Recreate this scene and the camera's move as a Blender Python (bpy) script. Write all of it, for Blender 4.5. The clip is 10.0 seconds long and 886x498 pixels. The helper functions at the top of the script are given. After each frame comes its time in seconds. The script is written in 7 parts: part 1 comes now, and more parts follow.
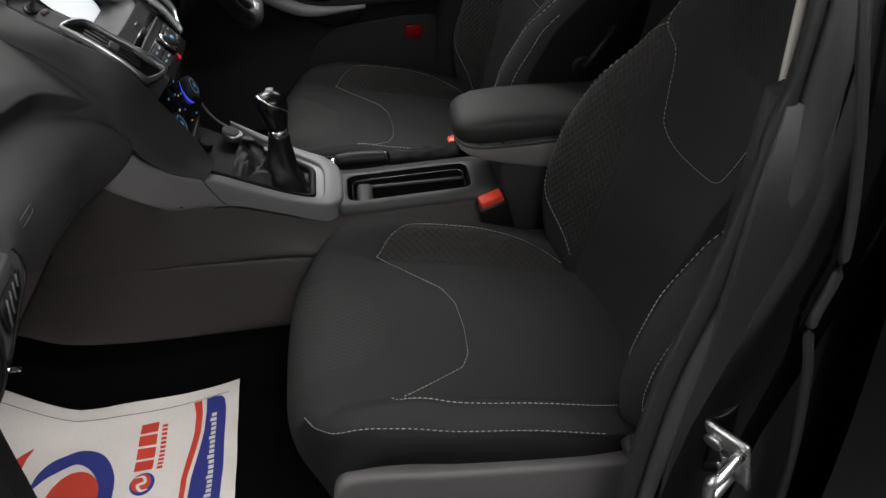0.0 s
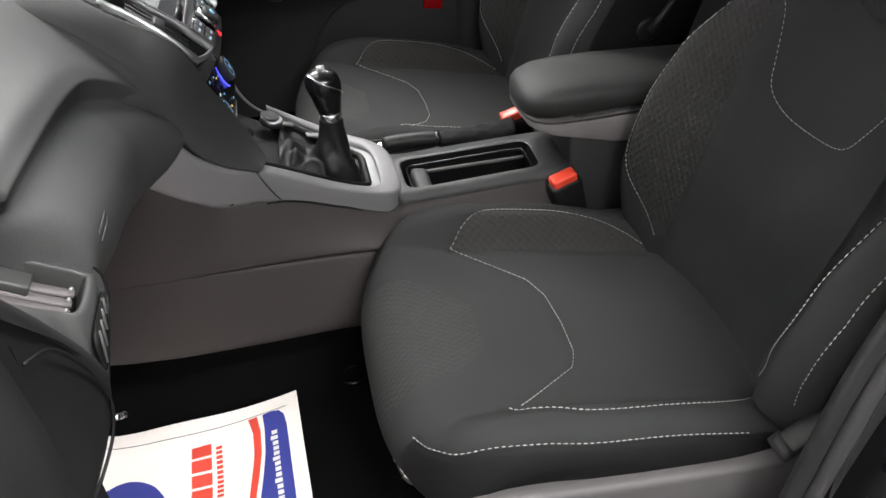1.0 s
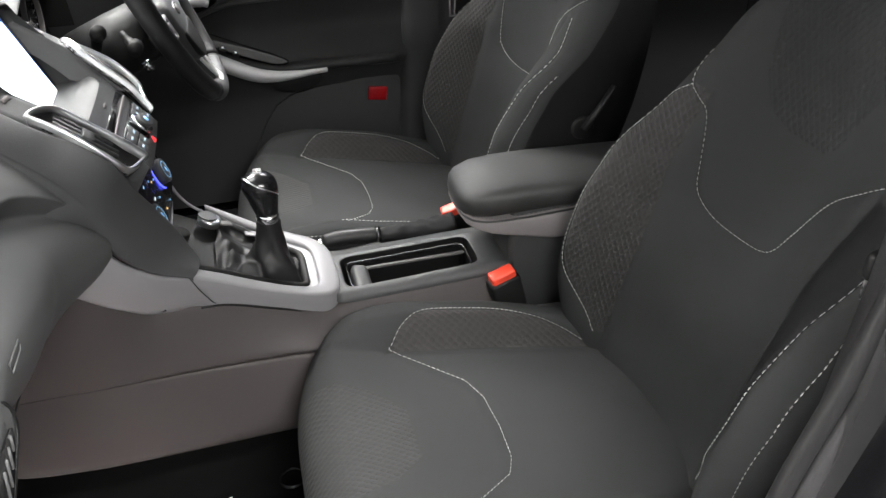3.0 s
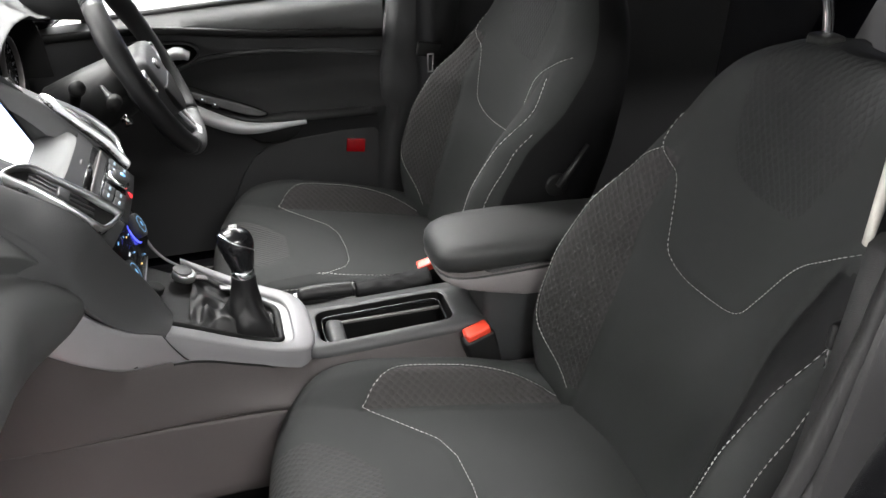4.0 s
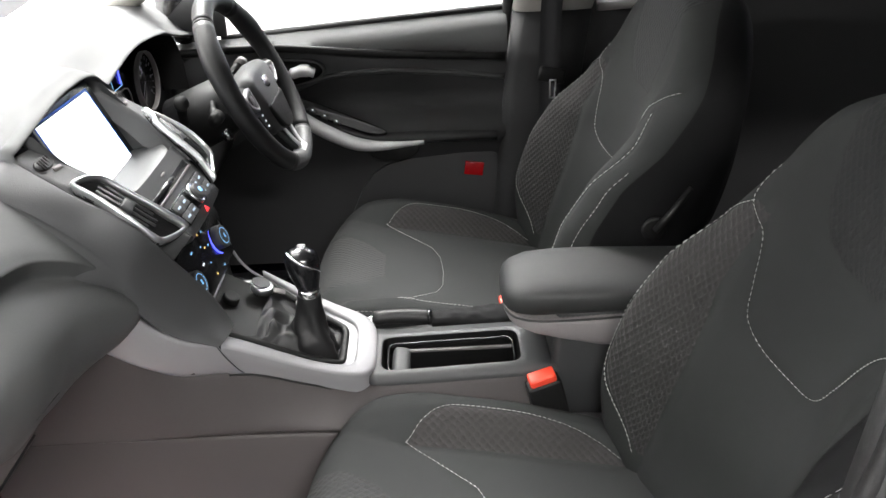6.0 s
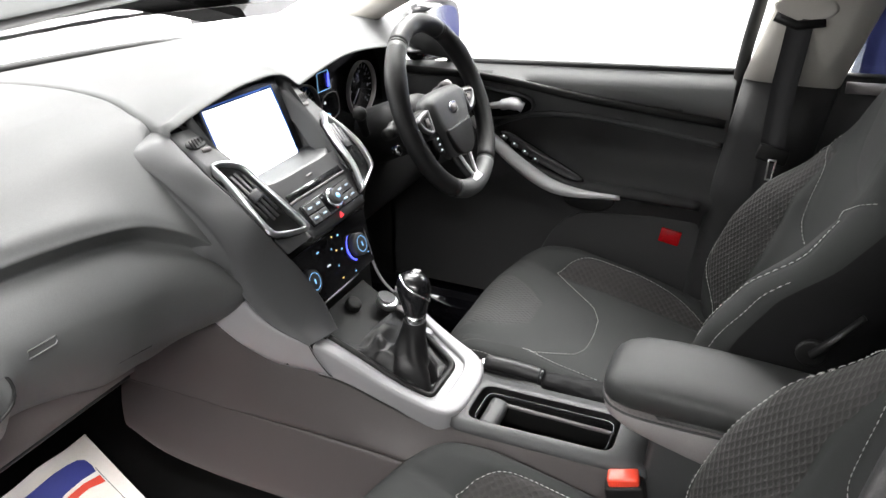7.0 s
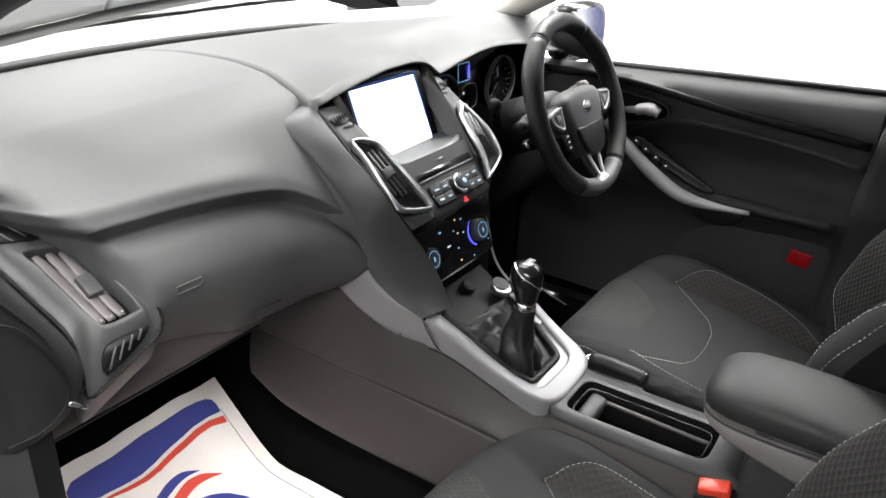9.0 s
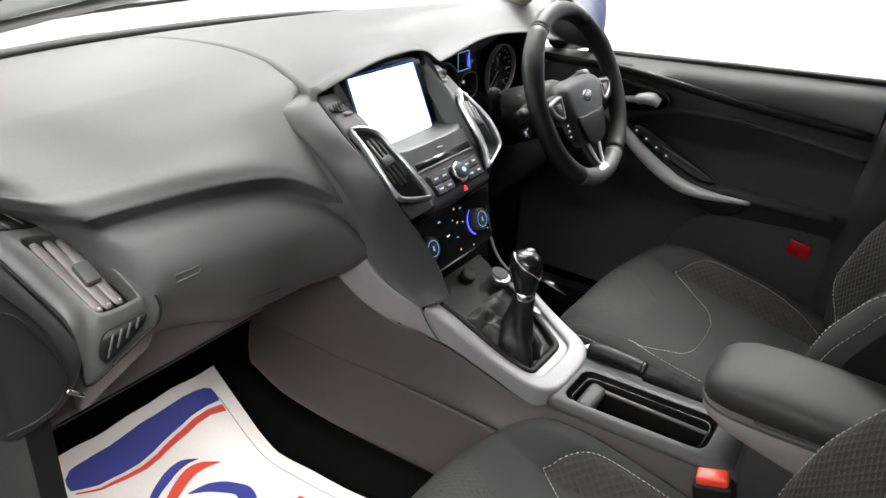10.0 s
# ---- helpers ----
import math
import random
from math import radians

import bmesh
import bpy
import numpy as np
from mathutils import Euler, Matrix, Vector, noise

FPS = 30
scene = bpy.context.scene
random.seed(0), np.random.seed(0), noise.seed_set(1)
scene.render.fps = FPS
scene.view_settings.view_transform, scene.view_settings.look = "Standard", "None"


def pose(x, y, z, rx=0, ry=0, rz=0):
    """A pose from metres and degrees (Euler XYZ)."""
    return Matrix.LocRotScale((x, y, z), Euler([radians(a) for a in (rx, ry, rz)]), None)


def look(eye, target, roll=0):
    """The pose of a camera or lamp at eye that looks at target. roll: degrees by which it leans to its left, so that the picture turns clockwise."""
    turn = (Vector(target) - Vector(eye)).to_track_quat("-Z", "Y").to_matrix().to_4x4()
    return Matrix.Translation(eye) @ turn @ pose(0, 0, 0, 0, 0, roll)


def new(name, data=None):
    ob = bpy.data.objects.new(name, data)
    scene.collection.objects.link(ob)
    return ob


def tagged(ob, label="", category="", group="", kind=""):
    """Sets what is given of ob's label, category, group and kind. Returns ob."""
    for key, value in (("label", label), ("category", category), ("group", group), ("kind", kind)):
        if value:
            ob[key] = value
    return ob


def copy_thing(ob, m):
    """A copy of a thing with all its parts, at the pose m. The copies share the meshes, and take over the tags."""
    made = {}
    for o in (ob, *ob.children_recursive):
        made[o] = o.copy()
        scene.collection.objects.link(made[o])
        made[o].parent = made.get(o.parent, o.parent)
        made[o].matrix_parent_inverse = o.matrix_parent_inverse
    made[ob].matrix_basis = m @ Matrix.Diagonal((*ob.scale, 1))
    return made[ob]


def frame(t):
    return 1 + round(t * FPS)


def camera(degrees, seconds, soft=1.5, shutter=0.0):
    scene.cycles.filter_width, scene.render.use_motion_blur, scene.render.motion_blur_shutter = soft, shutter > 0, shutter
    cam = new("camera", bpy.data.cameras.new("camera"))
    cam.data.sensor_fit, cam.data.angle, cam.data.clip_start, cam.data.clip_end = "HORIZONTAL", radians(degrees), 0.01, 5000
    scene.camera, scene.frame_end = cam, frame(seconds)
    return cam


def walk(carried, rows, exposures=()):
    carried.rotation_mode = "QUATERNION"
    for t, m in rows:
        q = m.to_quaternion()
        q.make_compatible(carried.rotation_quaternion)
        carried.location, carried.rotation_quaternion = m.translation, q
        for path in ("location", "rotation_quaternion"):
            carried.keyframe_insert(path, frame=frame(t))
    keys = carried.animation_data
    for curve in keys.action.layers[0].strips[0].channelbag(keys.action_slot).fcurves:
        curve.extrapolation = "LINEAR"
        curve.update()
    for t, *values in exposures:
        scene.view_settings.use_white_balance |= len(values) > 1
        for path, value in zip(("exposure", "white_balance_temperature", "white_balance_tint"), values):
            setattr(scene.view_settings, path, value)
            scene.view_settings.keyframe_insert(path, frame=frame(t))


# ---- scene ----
cam = camera(58.8, 10.0)
PATH = [
    (0, (-1.287, 0.31, 1.125), (0.33, 0.143, -0.039), -2.8),
    (0.5, (-1.183, 0.432, 1.094), (0.408, 0.224, -0.1), -5.0),
    (1, (-1.144, 0.492, 1.073), (0.422, 0.213, -0.138), -3.3),
    (1.5, (-1.145, 0.488, 1.068), (0.414, 0.181, -0.147), -2.6),
    (2, (-1.14, 0.483, 1.074), (0.419, 0.161, -0.136), -2.5),
    (2.5, (-1.127, 0.468, 1.096), (0.468, 0.096, -0.052), -2.3),
    (3, (-1.122, 0.449, 1.116), (0.513, 0.046, 0.036), -1.9),
    (3.2, (-1.122, 0.447, 1.127), (0.528, 0.026, 0.077), -1.6),
    (4.3, (-1.113, 0.432, 1.142), (0.561, -0.041, 0.156), -0.5),
    (4.5, (-1.11, 0.419, 1.141), (0.566, -0.043, 0.152), -1.0),
    (5, (-1.114, 0.427, 1.139), (0.558, -0.049, 0.15), -0.5),
    (5.2, (-1.112, 0.405, 1.14), (0.566, -0.047, 0.149), -0.9),
    (6.3, (-1.056, 0.157, 1.146), (0.71, 0.408, 0.241), 0.8),
    (6.5, (-1.019, 0.091, 1.143), (0.728, 0.513, 0.265), 4.4),
    (7, (-0.995, 0.001, 1.146), (0.664, 0.698, 0.272), 0.9),
    (7.5, (-1.01, -0.034, 1.15), (0.619, 0.768, 0.312), 2.7),
    (8, (-1.033, -0.045, 1.149), (0.529, 0.854, 0.282), 2.8),
    (8.5, (-1.043, -0.04, 1.15), (0.48, 0.916, 0.274), 2.5),
    (9, (-1.037, -0.037, 1.15), (0.468, 0.94, 0.266), 2.7),
    (9.5, (-1.039, -0.037, 1.151), (0.462, 0.938, 0.257), 2.9),
    (10, (-1.034, -0.037, 1.147), (0.462, 0.933, 0.241), 2.9),
]
# The clip's camera opens up in the first second.
EXPOSURES = [(0.0, -1.9), (0.2, -1.8), (0.4, -1.35), (0.7, -0.88), (1.0, -0.68), (2.0, -0.34), (2.5, -0.18), (5.2, -0.04), (6.3, 0.06), (7.5, 0.0), (8.5, -0.34), (10.0, -0.43)]
walk(cam, [(t, look(eye, target, roll)) for t, eye, target, roll in PATH], EXPOSURES)

# ---- world and light ----
world = bpy.data.worlds.new("world")
scene.world = world
world.use_nodes = True
wbg = world.node_tree.nodes["Background"]
wbg.inputs[0].default_value = (0.95, 0.97, 1.0, 1)
wbg.inputs[1].default_value = 0.006


def added_lamp(x, y, z, sx, sy, watts):
    lamp = bpy.data.lights.new("added_lamp_light", "AREA")
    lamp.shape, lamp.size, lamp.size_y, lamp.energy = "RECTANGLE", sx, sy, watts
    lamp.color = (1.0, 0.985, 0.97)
    ob = new("added_lamp_light", lamp)
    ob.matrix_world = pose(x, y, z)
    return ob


# Unseen lamps, added to light the cabin and whiten the far wall.
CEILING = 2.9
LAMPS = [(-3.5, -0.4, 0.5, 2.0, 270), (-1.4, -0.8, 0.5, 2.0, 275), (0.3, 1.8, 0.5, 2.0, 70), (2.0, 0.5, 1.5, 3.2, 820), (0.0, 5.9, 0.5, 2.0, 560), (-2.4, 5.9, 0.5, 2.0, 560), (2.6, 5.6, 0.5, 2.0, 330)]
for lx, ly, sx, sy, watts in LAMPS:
    added_lamp(lx, ly, CEILING - 0.06, sx, sy, watts)


# ---- materials ----
def mat(name, base, rough=0.5, metal=0.0, grain=0.0, grain_size=600.0, vary=0.15, vary_size=6.0, spec=0.5, coat=0.0, emit=0.0, wear=0.0):
    """A surface with colour variation at two scales and a fine relief."""
    m = bpy.data.materials.new(name)
    m.use_nodes = True
    nt = m.node_tree
    b = nt.nodes["Principled BSDF"]
    b.inputs["Metallic"].default_value = metal
    b.inputs["Specular IOR Level"].default_value = spec
    b.inputs["Coat Weight"].default_value = coat
    tc = nt.nodes.new("ShaderNodeTexCoord")
    big = nt.nodes.new("ShaderNodeTexNoise")
    big.inputs["Scale"].default_value, big.inputs["Detail"].default_value = vary_size, 5
    nt.links.new(tc.outputs["Object"], big.inputs["Vector"])
    fine = nt.nodes.new("ShaderNodeTexNoise")
    fine.inputs["Scale"].default_value, fine.inputs["Detail"].default_value = grain_size, 3
    nt.links.new(tc.outputs["Object"], fine.inputs["Vector"])
    ramp = nt.nodes.new("ShaderNodeMix")
    ramp.data_type = "RGBA"
    lo = [c * (1 - vary) for c in base[:3]] + [1]
    hi = [min(1, c * (1 + vary)) for c in base[:3]] + [1]
    ramp.inputs["A"].default_value, ramp.inputs["B"].default_value = lo, hi
    nt.links.new(big.outputs["Fac"], ramp.inputs["Factor"])
    mul = nt.nodes.new("ShaderNodeMix")
    mul.data_type, mul.blend_type = "RGBA", "MULTIPLY"
    mul.inputs["Factor"].default_value = 0.35 if grain else 0.1
    nt.links.new(ramp.outputs["Result"], mul.inputs["A"])
    nt.links.new(fine.outputs["Fac"], mul.inputs["B"])
    nt.links.new(mul.outputs["Result"], b.inputs["Base Color"])
    rr = nt.nodes.new("ShaderNodeMapRange")
    rr.inputs["To Min"].default_value, rr.inputs["To Max"].default_value = rough - 0.06 - wear, rough + 0.06
    nt.links.new(big.outputs["Fac"], rr.inputs["Value"])
    nt.links.new(rr.outputs["Result"], b.inputs["Roughness"])
    if grain:
        bump = nt.nodes.new("ShaderNodeBump")
        bump.inputs["Strength"].default_value, bump.inputs["Distance"].default_value = grain, 0.0008
        nt.links.new(fine.outputs["Fac"], bump.inputs["Height"])
        nt.links.new(bump.outputs["Normal"], b.inputs["Normal"])
    if emit:
        b.inputs["Emission Color"].default_value = (*base[:3], 1)
        b.inputs["Emission Strength"].default_value = emit
    return m


def weave_mat(name, base, cell, depth, rough=0.85, contrast=0.35, across=(1, 0, 0), along=(0, 1, 0), sheen=0.06):
    """Woven cloth embossed with rows of small rhombs."""
    m = mat(name, base, rough, 0, 0.35, 1400, 0.12, 9, 0.12)
    nt = m.node_tree
    b = nt.nodes["Principled BSDF"]
    b.inputs["Sheen Weight"].default_value = sheen
    tc = next(n for n in nt.nodes if n.type == "TEX_COORD")
    cmb = nt.nodes.new("ShaderNodeCombineXYZ")
    for k, way in enumerate((across, along)):
        dot = nt.nodes.new("ShaderNodeVectorMath")
        dot.operation = "DOT_PRODUCT"
        dot.inputs[1].default_value = Vector(way) * ((0.62 if k else 1.0) / cell)
        nt.links.new(tc.outputs["Object"], dot.inputs[0])
        nt.links.new(dot.outputs["Value"], cmb.inputs[k])
    mp = nt.nodes.new("ShaderNodeMapping")
    mp.inputs["Rotation"].default_value = (0, 0, radians(45))
    nt.links.new(cmb.outputs["Vector"], mp.inputs["Vector"])
    vor = nt.nodes.new("ShaderNodeTexVoronoi")
    vor.voronoi_dimensions = "2D"
    vor.inputs["Scale"].default_value, vor.inputs["Randomness"].default_value = 1.0, 0.06
    nt.links.new(mp.outputs["Vector"], vor.inputs["Vector"])
    edge = nt.nodes.new("ShaderNodeMapRange")
    edge.inputs["From Min"].default_value, edge.inputs["From Max"].default_value = 0.25, 0.55
    nt.links.new(vor.outputs["Distance"], edge.inputs["Value"])
    old = b.inputs["Normal"].links[0].from_node
    b2 = nt.nodes.new("ShaderNodeBump")
    b2.inputs["Strength"].default_value, b2.inputs["Distance"].default_value = 0.9, depth
    nt.links.new(edge.outputs["Result"], b2.inputs["Height"])
    nt.links.new(old.outputs["Normal"], b2.inputs["Normal"])
    nt.links.new(b2.outputs["Normal"], b.inputs["Normal"])
    col = b.inputs["Base Color"].links[0].from_node
    mx = nt.nodes.new("ShaderNodeMix")
    mx.data_type, mx.blend_type = "RGBA", "MULTIPLY"
    lo = nt.nodes.new("ShaderNodeMapRange")
    lo.inputs["To Min"].default_value, lo.inputs["To Max"].default_value = 1 - contrast, 1.0
    nt.links.new(edge.outputs["Result"], lo.inputs["Value"])
    mx.inputs["Factor"].default_value = 1.0
    nt.links.new(col.outputs["Result"], mx.inputs["A"])
    nt.links.new(lo.outputs["Result"], mx.inputs["B"])
    nt.links.new(mx.outputs["Result"], b.inputs["Base Color"])
    return m


def glass_mat(name, tint, rough=0.0):
    m = bpy.data.materials.new(name)
    m.use_nodes = True
    nt = m.node_tree
    b = nt.nodes["Principled BSDF"]
    out = nt.nodes["Material Output"]
    tr = nt.nodes.new("ShaderNodeBsdfTransparent")
    tr.inputs[0].default_value = (*tint, 1)
    gl = nt.nodes.new("ShaderNodeBsdfGlossy")
    gl.inputs["Roughness"].default_value = 0.02
    fr = nt.nodes.new("ShaderNodeFresnel")
    fr.inputs["IOR"].default_value = 1.45
    mx = nt.nodes.new("ShaderNodeMixShader")
    nt.links.new(fr.outputs[0], mx.inputs[0])
    nt.links.new(tr.outputs[0], mx.inputs[1])
    nt.links.new(gl.outputs[0], mx.inputs[2])
    nt.links.new(mx.outputs[0], out.inputs[0])
    nt.nodes.remove(b)
    return m


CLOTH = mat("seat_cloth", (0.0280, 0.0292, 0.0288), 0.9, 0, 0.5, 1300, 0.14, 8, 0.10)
# Dark cloth; its near-black tone partly stands for shade low on the seats.
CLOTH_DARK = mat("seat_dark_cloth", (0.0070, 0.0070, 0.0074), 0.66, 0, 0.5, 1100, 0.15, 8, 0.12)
HONEY = weave_mat("honeycomb_cloth", (0.036, 0.034, 0.0335), 0.0064, 0.0010, contrast=0.14)
HONEY_BACK = weave_mat("honeycomb_back_cloth", (0.0355, 0.0345, 0.034), 0.0068, 0.0011, contrast=0.17, across=(0.5, 0.85, 0.2), along=(0, -0.35, 0.93))
HONEY_FINE = weave_mat("fine_honeycomb_cloth", (0.0345, 0.0352, 0.0348), 0.0068, 0.0010, contrast=0.20, sheen=0.0)
HONEY_SHOULDER = weave_mat("shoulder_honeycomb_cloth", (0.0268, 0.0276, 0.0278), 0.0080, 0.0009, contrast=0.16, sheen=0.0, across=(1, 0, 0), along=(0, 0, 1))
THREAD = mat("pale_thread", (0.42, 0.415, 0.40), 0.8)
SEAT_PLASTIC = mat("seat_plastic", (0.13, 0.12, 0.12), 0.55, 0, 0.3, 900)
BLACK_PLASTIC = mat("black_plastic", (0.008, 0.008, 0.008), 0.5, 0, 0.3, 900, spec=0.22)
DASH_SOFT = mat("soft_dash_foam", (0.084, 0.086, 0.086), 0.56, 0, 0.3, 700, 0.08, 4, 0.25)
DOOR_DARK = mat("black_door_plastic", (0.026, 0.026, 0.027), 0.5, 0, 0.4, 800, 0.1, 5, 0.35)
# Grey foam, its tone raised to stand for light grazing the door's top.
DOOR_SOFT = mat("grey_door_foam", (0.098, 0.100, 0.101), 0.5, 0, 0.45, 700, 0.08, 5, 0.4)
DOOR_MID = mat("grey_door_plastic", (0.056, 0.057, 0.058), 0.5, 0, 0.4, 800, 0.1, 5, 0.38)
SATIN = mat("bright_satin_trim", (0.66, 0.66, 0.67), 0.34, 0.25, 0.06, 1500, 0.05, 5, 0.5)
JAMB = mat("door_jamb_black", (0.002, 0.002, 0.0024), 0.14, 0, 0, 300, 0.1, 5, 0.18)
DASH_DARK = mat("dark_dash_plastic", (0.042, 0.043, 0.044), 0.5, 0, 0.4, 800, 0.1, 5, 0.4)
DASH_MID = mat("vent_grey_plastic", (0.062, 0.063, 0.063), 0.45, 0, 0.35, 800, 0.08, 5, 0.45)
DASH_FLANK = mat("flank_grey_foam", (0.052, 0.053, 0.054), 0.46, 0, 0.45, 700, 0.08, 5, 0.45)
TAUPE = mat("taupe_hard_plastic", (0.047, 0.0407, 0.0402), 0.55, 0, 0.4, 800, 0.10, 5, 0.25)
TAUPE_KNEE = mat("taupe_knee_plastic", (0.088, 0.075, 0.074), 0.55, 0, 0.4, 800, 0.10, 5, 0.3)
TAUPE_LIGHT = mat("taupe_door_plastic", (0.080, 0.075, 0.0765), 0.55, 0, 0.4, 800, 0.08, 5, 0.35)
SILVER = mat("satin_silver_paint", (0.25, 0.246, 0.256), 0.5, 0.25, 0.06, 1500, 0.05, 5, 0.5)
PLATE_GREY = mat("satin_grey_plate", (0.30, 0.30, 0.305), 0.45, 0.3, 0.08, 1200, 0.05, 5, 0.45)
CHROME = mat("chrome", (0.82, 0.83, 0.84), 0.12, 1.0, 0, 500, 0.03)
SATIN_CHROME = mat("satin_chrome", (0.74, 0.75, 0.76), 0.30, 1.0, 0, 500, 0.04)
STEEL = mat("zinc_steel", (0.62, 0.62, 0.62), 0.28, 1.0, 0.1, 300, 0.15, 30)
GLOSS = mat("gloss_black", (0.008, 0.008, 0.009), 0.2, 0, 0, 500, 0.1, 5, 0.5)
LEATHER = mat("black_leather", (0.010, 0.010, 0.0105), 0.46, 0, 0.5, 450, 0.2, 12, 0.32)
ARM_VINYL = mat("grey_vinyl", (0.027, 0.028, 0.0277), 0.55, 0, 0.4, 700, 0.1, 6, 0.45)
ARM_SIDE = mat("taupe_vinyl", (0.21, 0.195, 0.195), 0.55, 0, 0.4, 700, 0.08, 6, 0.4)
SLAT_TAUPE = mat("slat_taupe_plastic", (0.155, 0.14, 0.142), 0.5, 0, 0.3, 800, 0.08, 6, 0.4)
CARPET = mat("black_carpet", (0.0042, 0.0042, 0.0042), 0.97, 0, 1.0, 900, 0.4, 20, 0.03)
RUBBER = mat("black_rubber", (0.010, 0.010, 0.010), 0.6, 0, 0.2, 500)
SEAL = mat("grey_weatherstrip", (0.038, 0.037, 0.038), 0.6, 0, 0.3, 500, spec=0.3)
PILLAR_DARK = mat("dark_pillar_trim", (0.016, 0.0156, 0.016), 0.55, 0, 0.35, 800, 0.08, 5, 0.3)
PAINT = mat("black_car_paint", (0.006, 0.006, 0.008), 0.12, 0.2, 0, 500, 0.1, 5, 0.5, 1.0)
CREAM = mat("cream_pillar_trim", (0.50, 0.48, 0.44), 0.7, 0, 0.3, 900, 0.05)
BELT = mat("black_belt_webbing", (0.020, 0.020, 0.022), 0.75, 0, 0.6, 900)
RED = mat("red_plastic", (0.75, 0.06, 0.03), 0.35, 0, 0, 500, 0.05)
RED_LENS = mat("red_reflector", (0.30, 0.003, 0.006), 0.2, 0, 0.3, 300, 0.1)
PAPER = mat("white_paper", (0.86, 0.81, 0.77), 0.75, 0, 0.0, 200, 0.02, 3, 0.3)
INK_BLUE = mat("blue_print", (0.035, 0.045, 0.26), 0.7, 0, 0, 300, 0.05)
INK_RED = mat("red_print", (0.70, 0.065, 0.04), 0.7, 0, 0, 300, 0.05)
INK_GREY = mat("grey_print", (0.12, 0.12, 0.14), 0.7)
INK_WHITE = mat("white_print", (0.7, 0.7, 0.7), 0.6)
SCREEN = mat("lit_screen", (0.93, 0.97, 1.0), 0.2, 0, 0, 500, 0.02, 4, 0.5, 0, 2.2)
SCREEN_RIM = mat("lit_screen_edge", (0.02, 0.09, 0.42), 0.3, 0, 0, 500, 0.05, 4, 0.5, 0, 0.16)
LED_BLUE = mat("blue_backlight", (0.08, 0.10, 1.0), 0.4, 0, 0, 500, 0.02, 4, 0.5, 0, 2.5)
LED_ICE = mat("ice_blue_backlight", (0.25, 0.55, 0.9), 0.4, 0, 0, 500, 0.02, 4, 0.5, 0, 0.7)
LED_AMBER = mat("amber_backlight", (1.0, 0.62, 0.18), 0.4, 0, 0, 500, 0.02, 4, 0.5, 0, 1.4)
LED_RED = mat("red_backlight", (1.0, 0.04, 0.05), 0.4, 0, 0, 500, 0.02, 4, 0.5, 0, 1.0)
LED_DIM = mat("dim_backlight", (0.35, 0.45, 0.55), 0.4, 0, 0, 500, 0.02, 4, 0.5, 0, 0.2)
LED_WHITE = mat("white_backlight", (0.8, 0.85, 0.9), 0.4, 0, 0, 500, 0.02, 4, 0.5, 0, 0.8)
GLASS = glass_mat("clear_glass", (0.96, 0.98, 0.97))
TINTED = glass_mat("tinted_glass", (0.34, 0.36, 0.40))
WALL_WHITE = mat("white_wall_paint", (0.85, 0.85, 0.85), 0.8, 0, 0.2, 60, 0.03)
WALL_GREY = mat("grey_wall_paint", (0.06, 0.06, 0.065), 0.8, 0, 0.2, 60, 0.05)
WALL_PALE = mat("pale_wall_paint", (0.28, 0.28, 0.28), 0.8, 0, 0.2, 60, 0.04)
CONCRETE = mat("painted_concrete", (0.07, 0.07, 0.073), 0.5, 0, 0.3, 40, 0.15, 2)
CURTAIN_BLUE = mat("navy_curtain", (0.03, 0.035, 0.12), 0.8, 0, 0.3, 200)
CURTAIN_GREY = mat("grey_curtain", (0.42, 0.43, 0.46), 0.8, 0, 0.3, 200)
LAMP_FACE = mat("lamp_diffuser", (1, 1, 1), 0.5, 0, 0, 100, 0.0, 1, 0.5, 0, 6.0)


# ---- mesh tools ----
def part(name, bm, material, parent=None, label="", smooth=True):
    """Link a bmesh as one mesh object under a thing or a part."""
    bmesh.ops.recalc_face_normals(bm, faces=bm.faces)
    me = bpy.data.meshes.new(name)
    bm.to_mesh(me)
    bm.free()
    me.materials.append(material)
    if smooth:
        me.shade_smooth()
    ob = new(name, me)
    if parent is not None:
        ob.parent = parent
        ob.matrix_parent_inverse = Matrix.Identity(4)
    if label:
        ob["label"] = label
    return ob


def thing(name, label, category, at=(0, 0, 0), group="", kind=""):
    ob = new(name)
    ob.location = at
    ob.empty_display_size = 0.05
    return tagged(ob, label, category, group, kind)


def lerp_tab(tab, x):
    xs, ys = zip(*tab)
    return np.interp(x, xs, ys)


TABLES = {}


def smooth_tab(tab, x):
    """A smooth curve through a table of (x, y): monotone cubic."""
    key = tuple(tab)
    if key not in TABLES:
        xs, ys = (np.array(v, float) for v in zip(*tab))
        d = np.diff(ys) / np.diff(xs)
        TABLES[key] = xs, ys, d, np.r_[d[0], [0 if a * b <= 0 else 2 * a * b / (a + b) for a, b in zip(d[:-1], d[1:])], d[-1]]
    xs, ys, d, m = TABLES[key]
    x = np.clip(np.asarray(x, float), xs[0], xs[-1])
    i = np.clip(np.searchsorted(xs, x) - 1, 0, len(d) - 1)
    h = xs[i + 1] - xs[i]
    t = (x - xs[i]) / h
    return (2 * t**3 - 3 * t**2 + 1) * ys[i] + (t**3 - 2 * t**2 + t) * h * m[i] + (3 * t**2 - 2 * t**3) * ys[i + 1] + (t**3 - t**2) * h * m[i + 1]


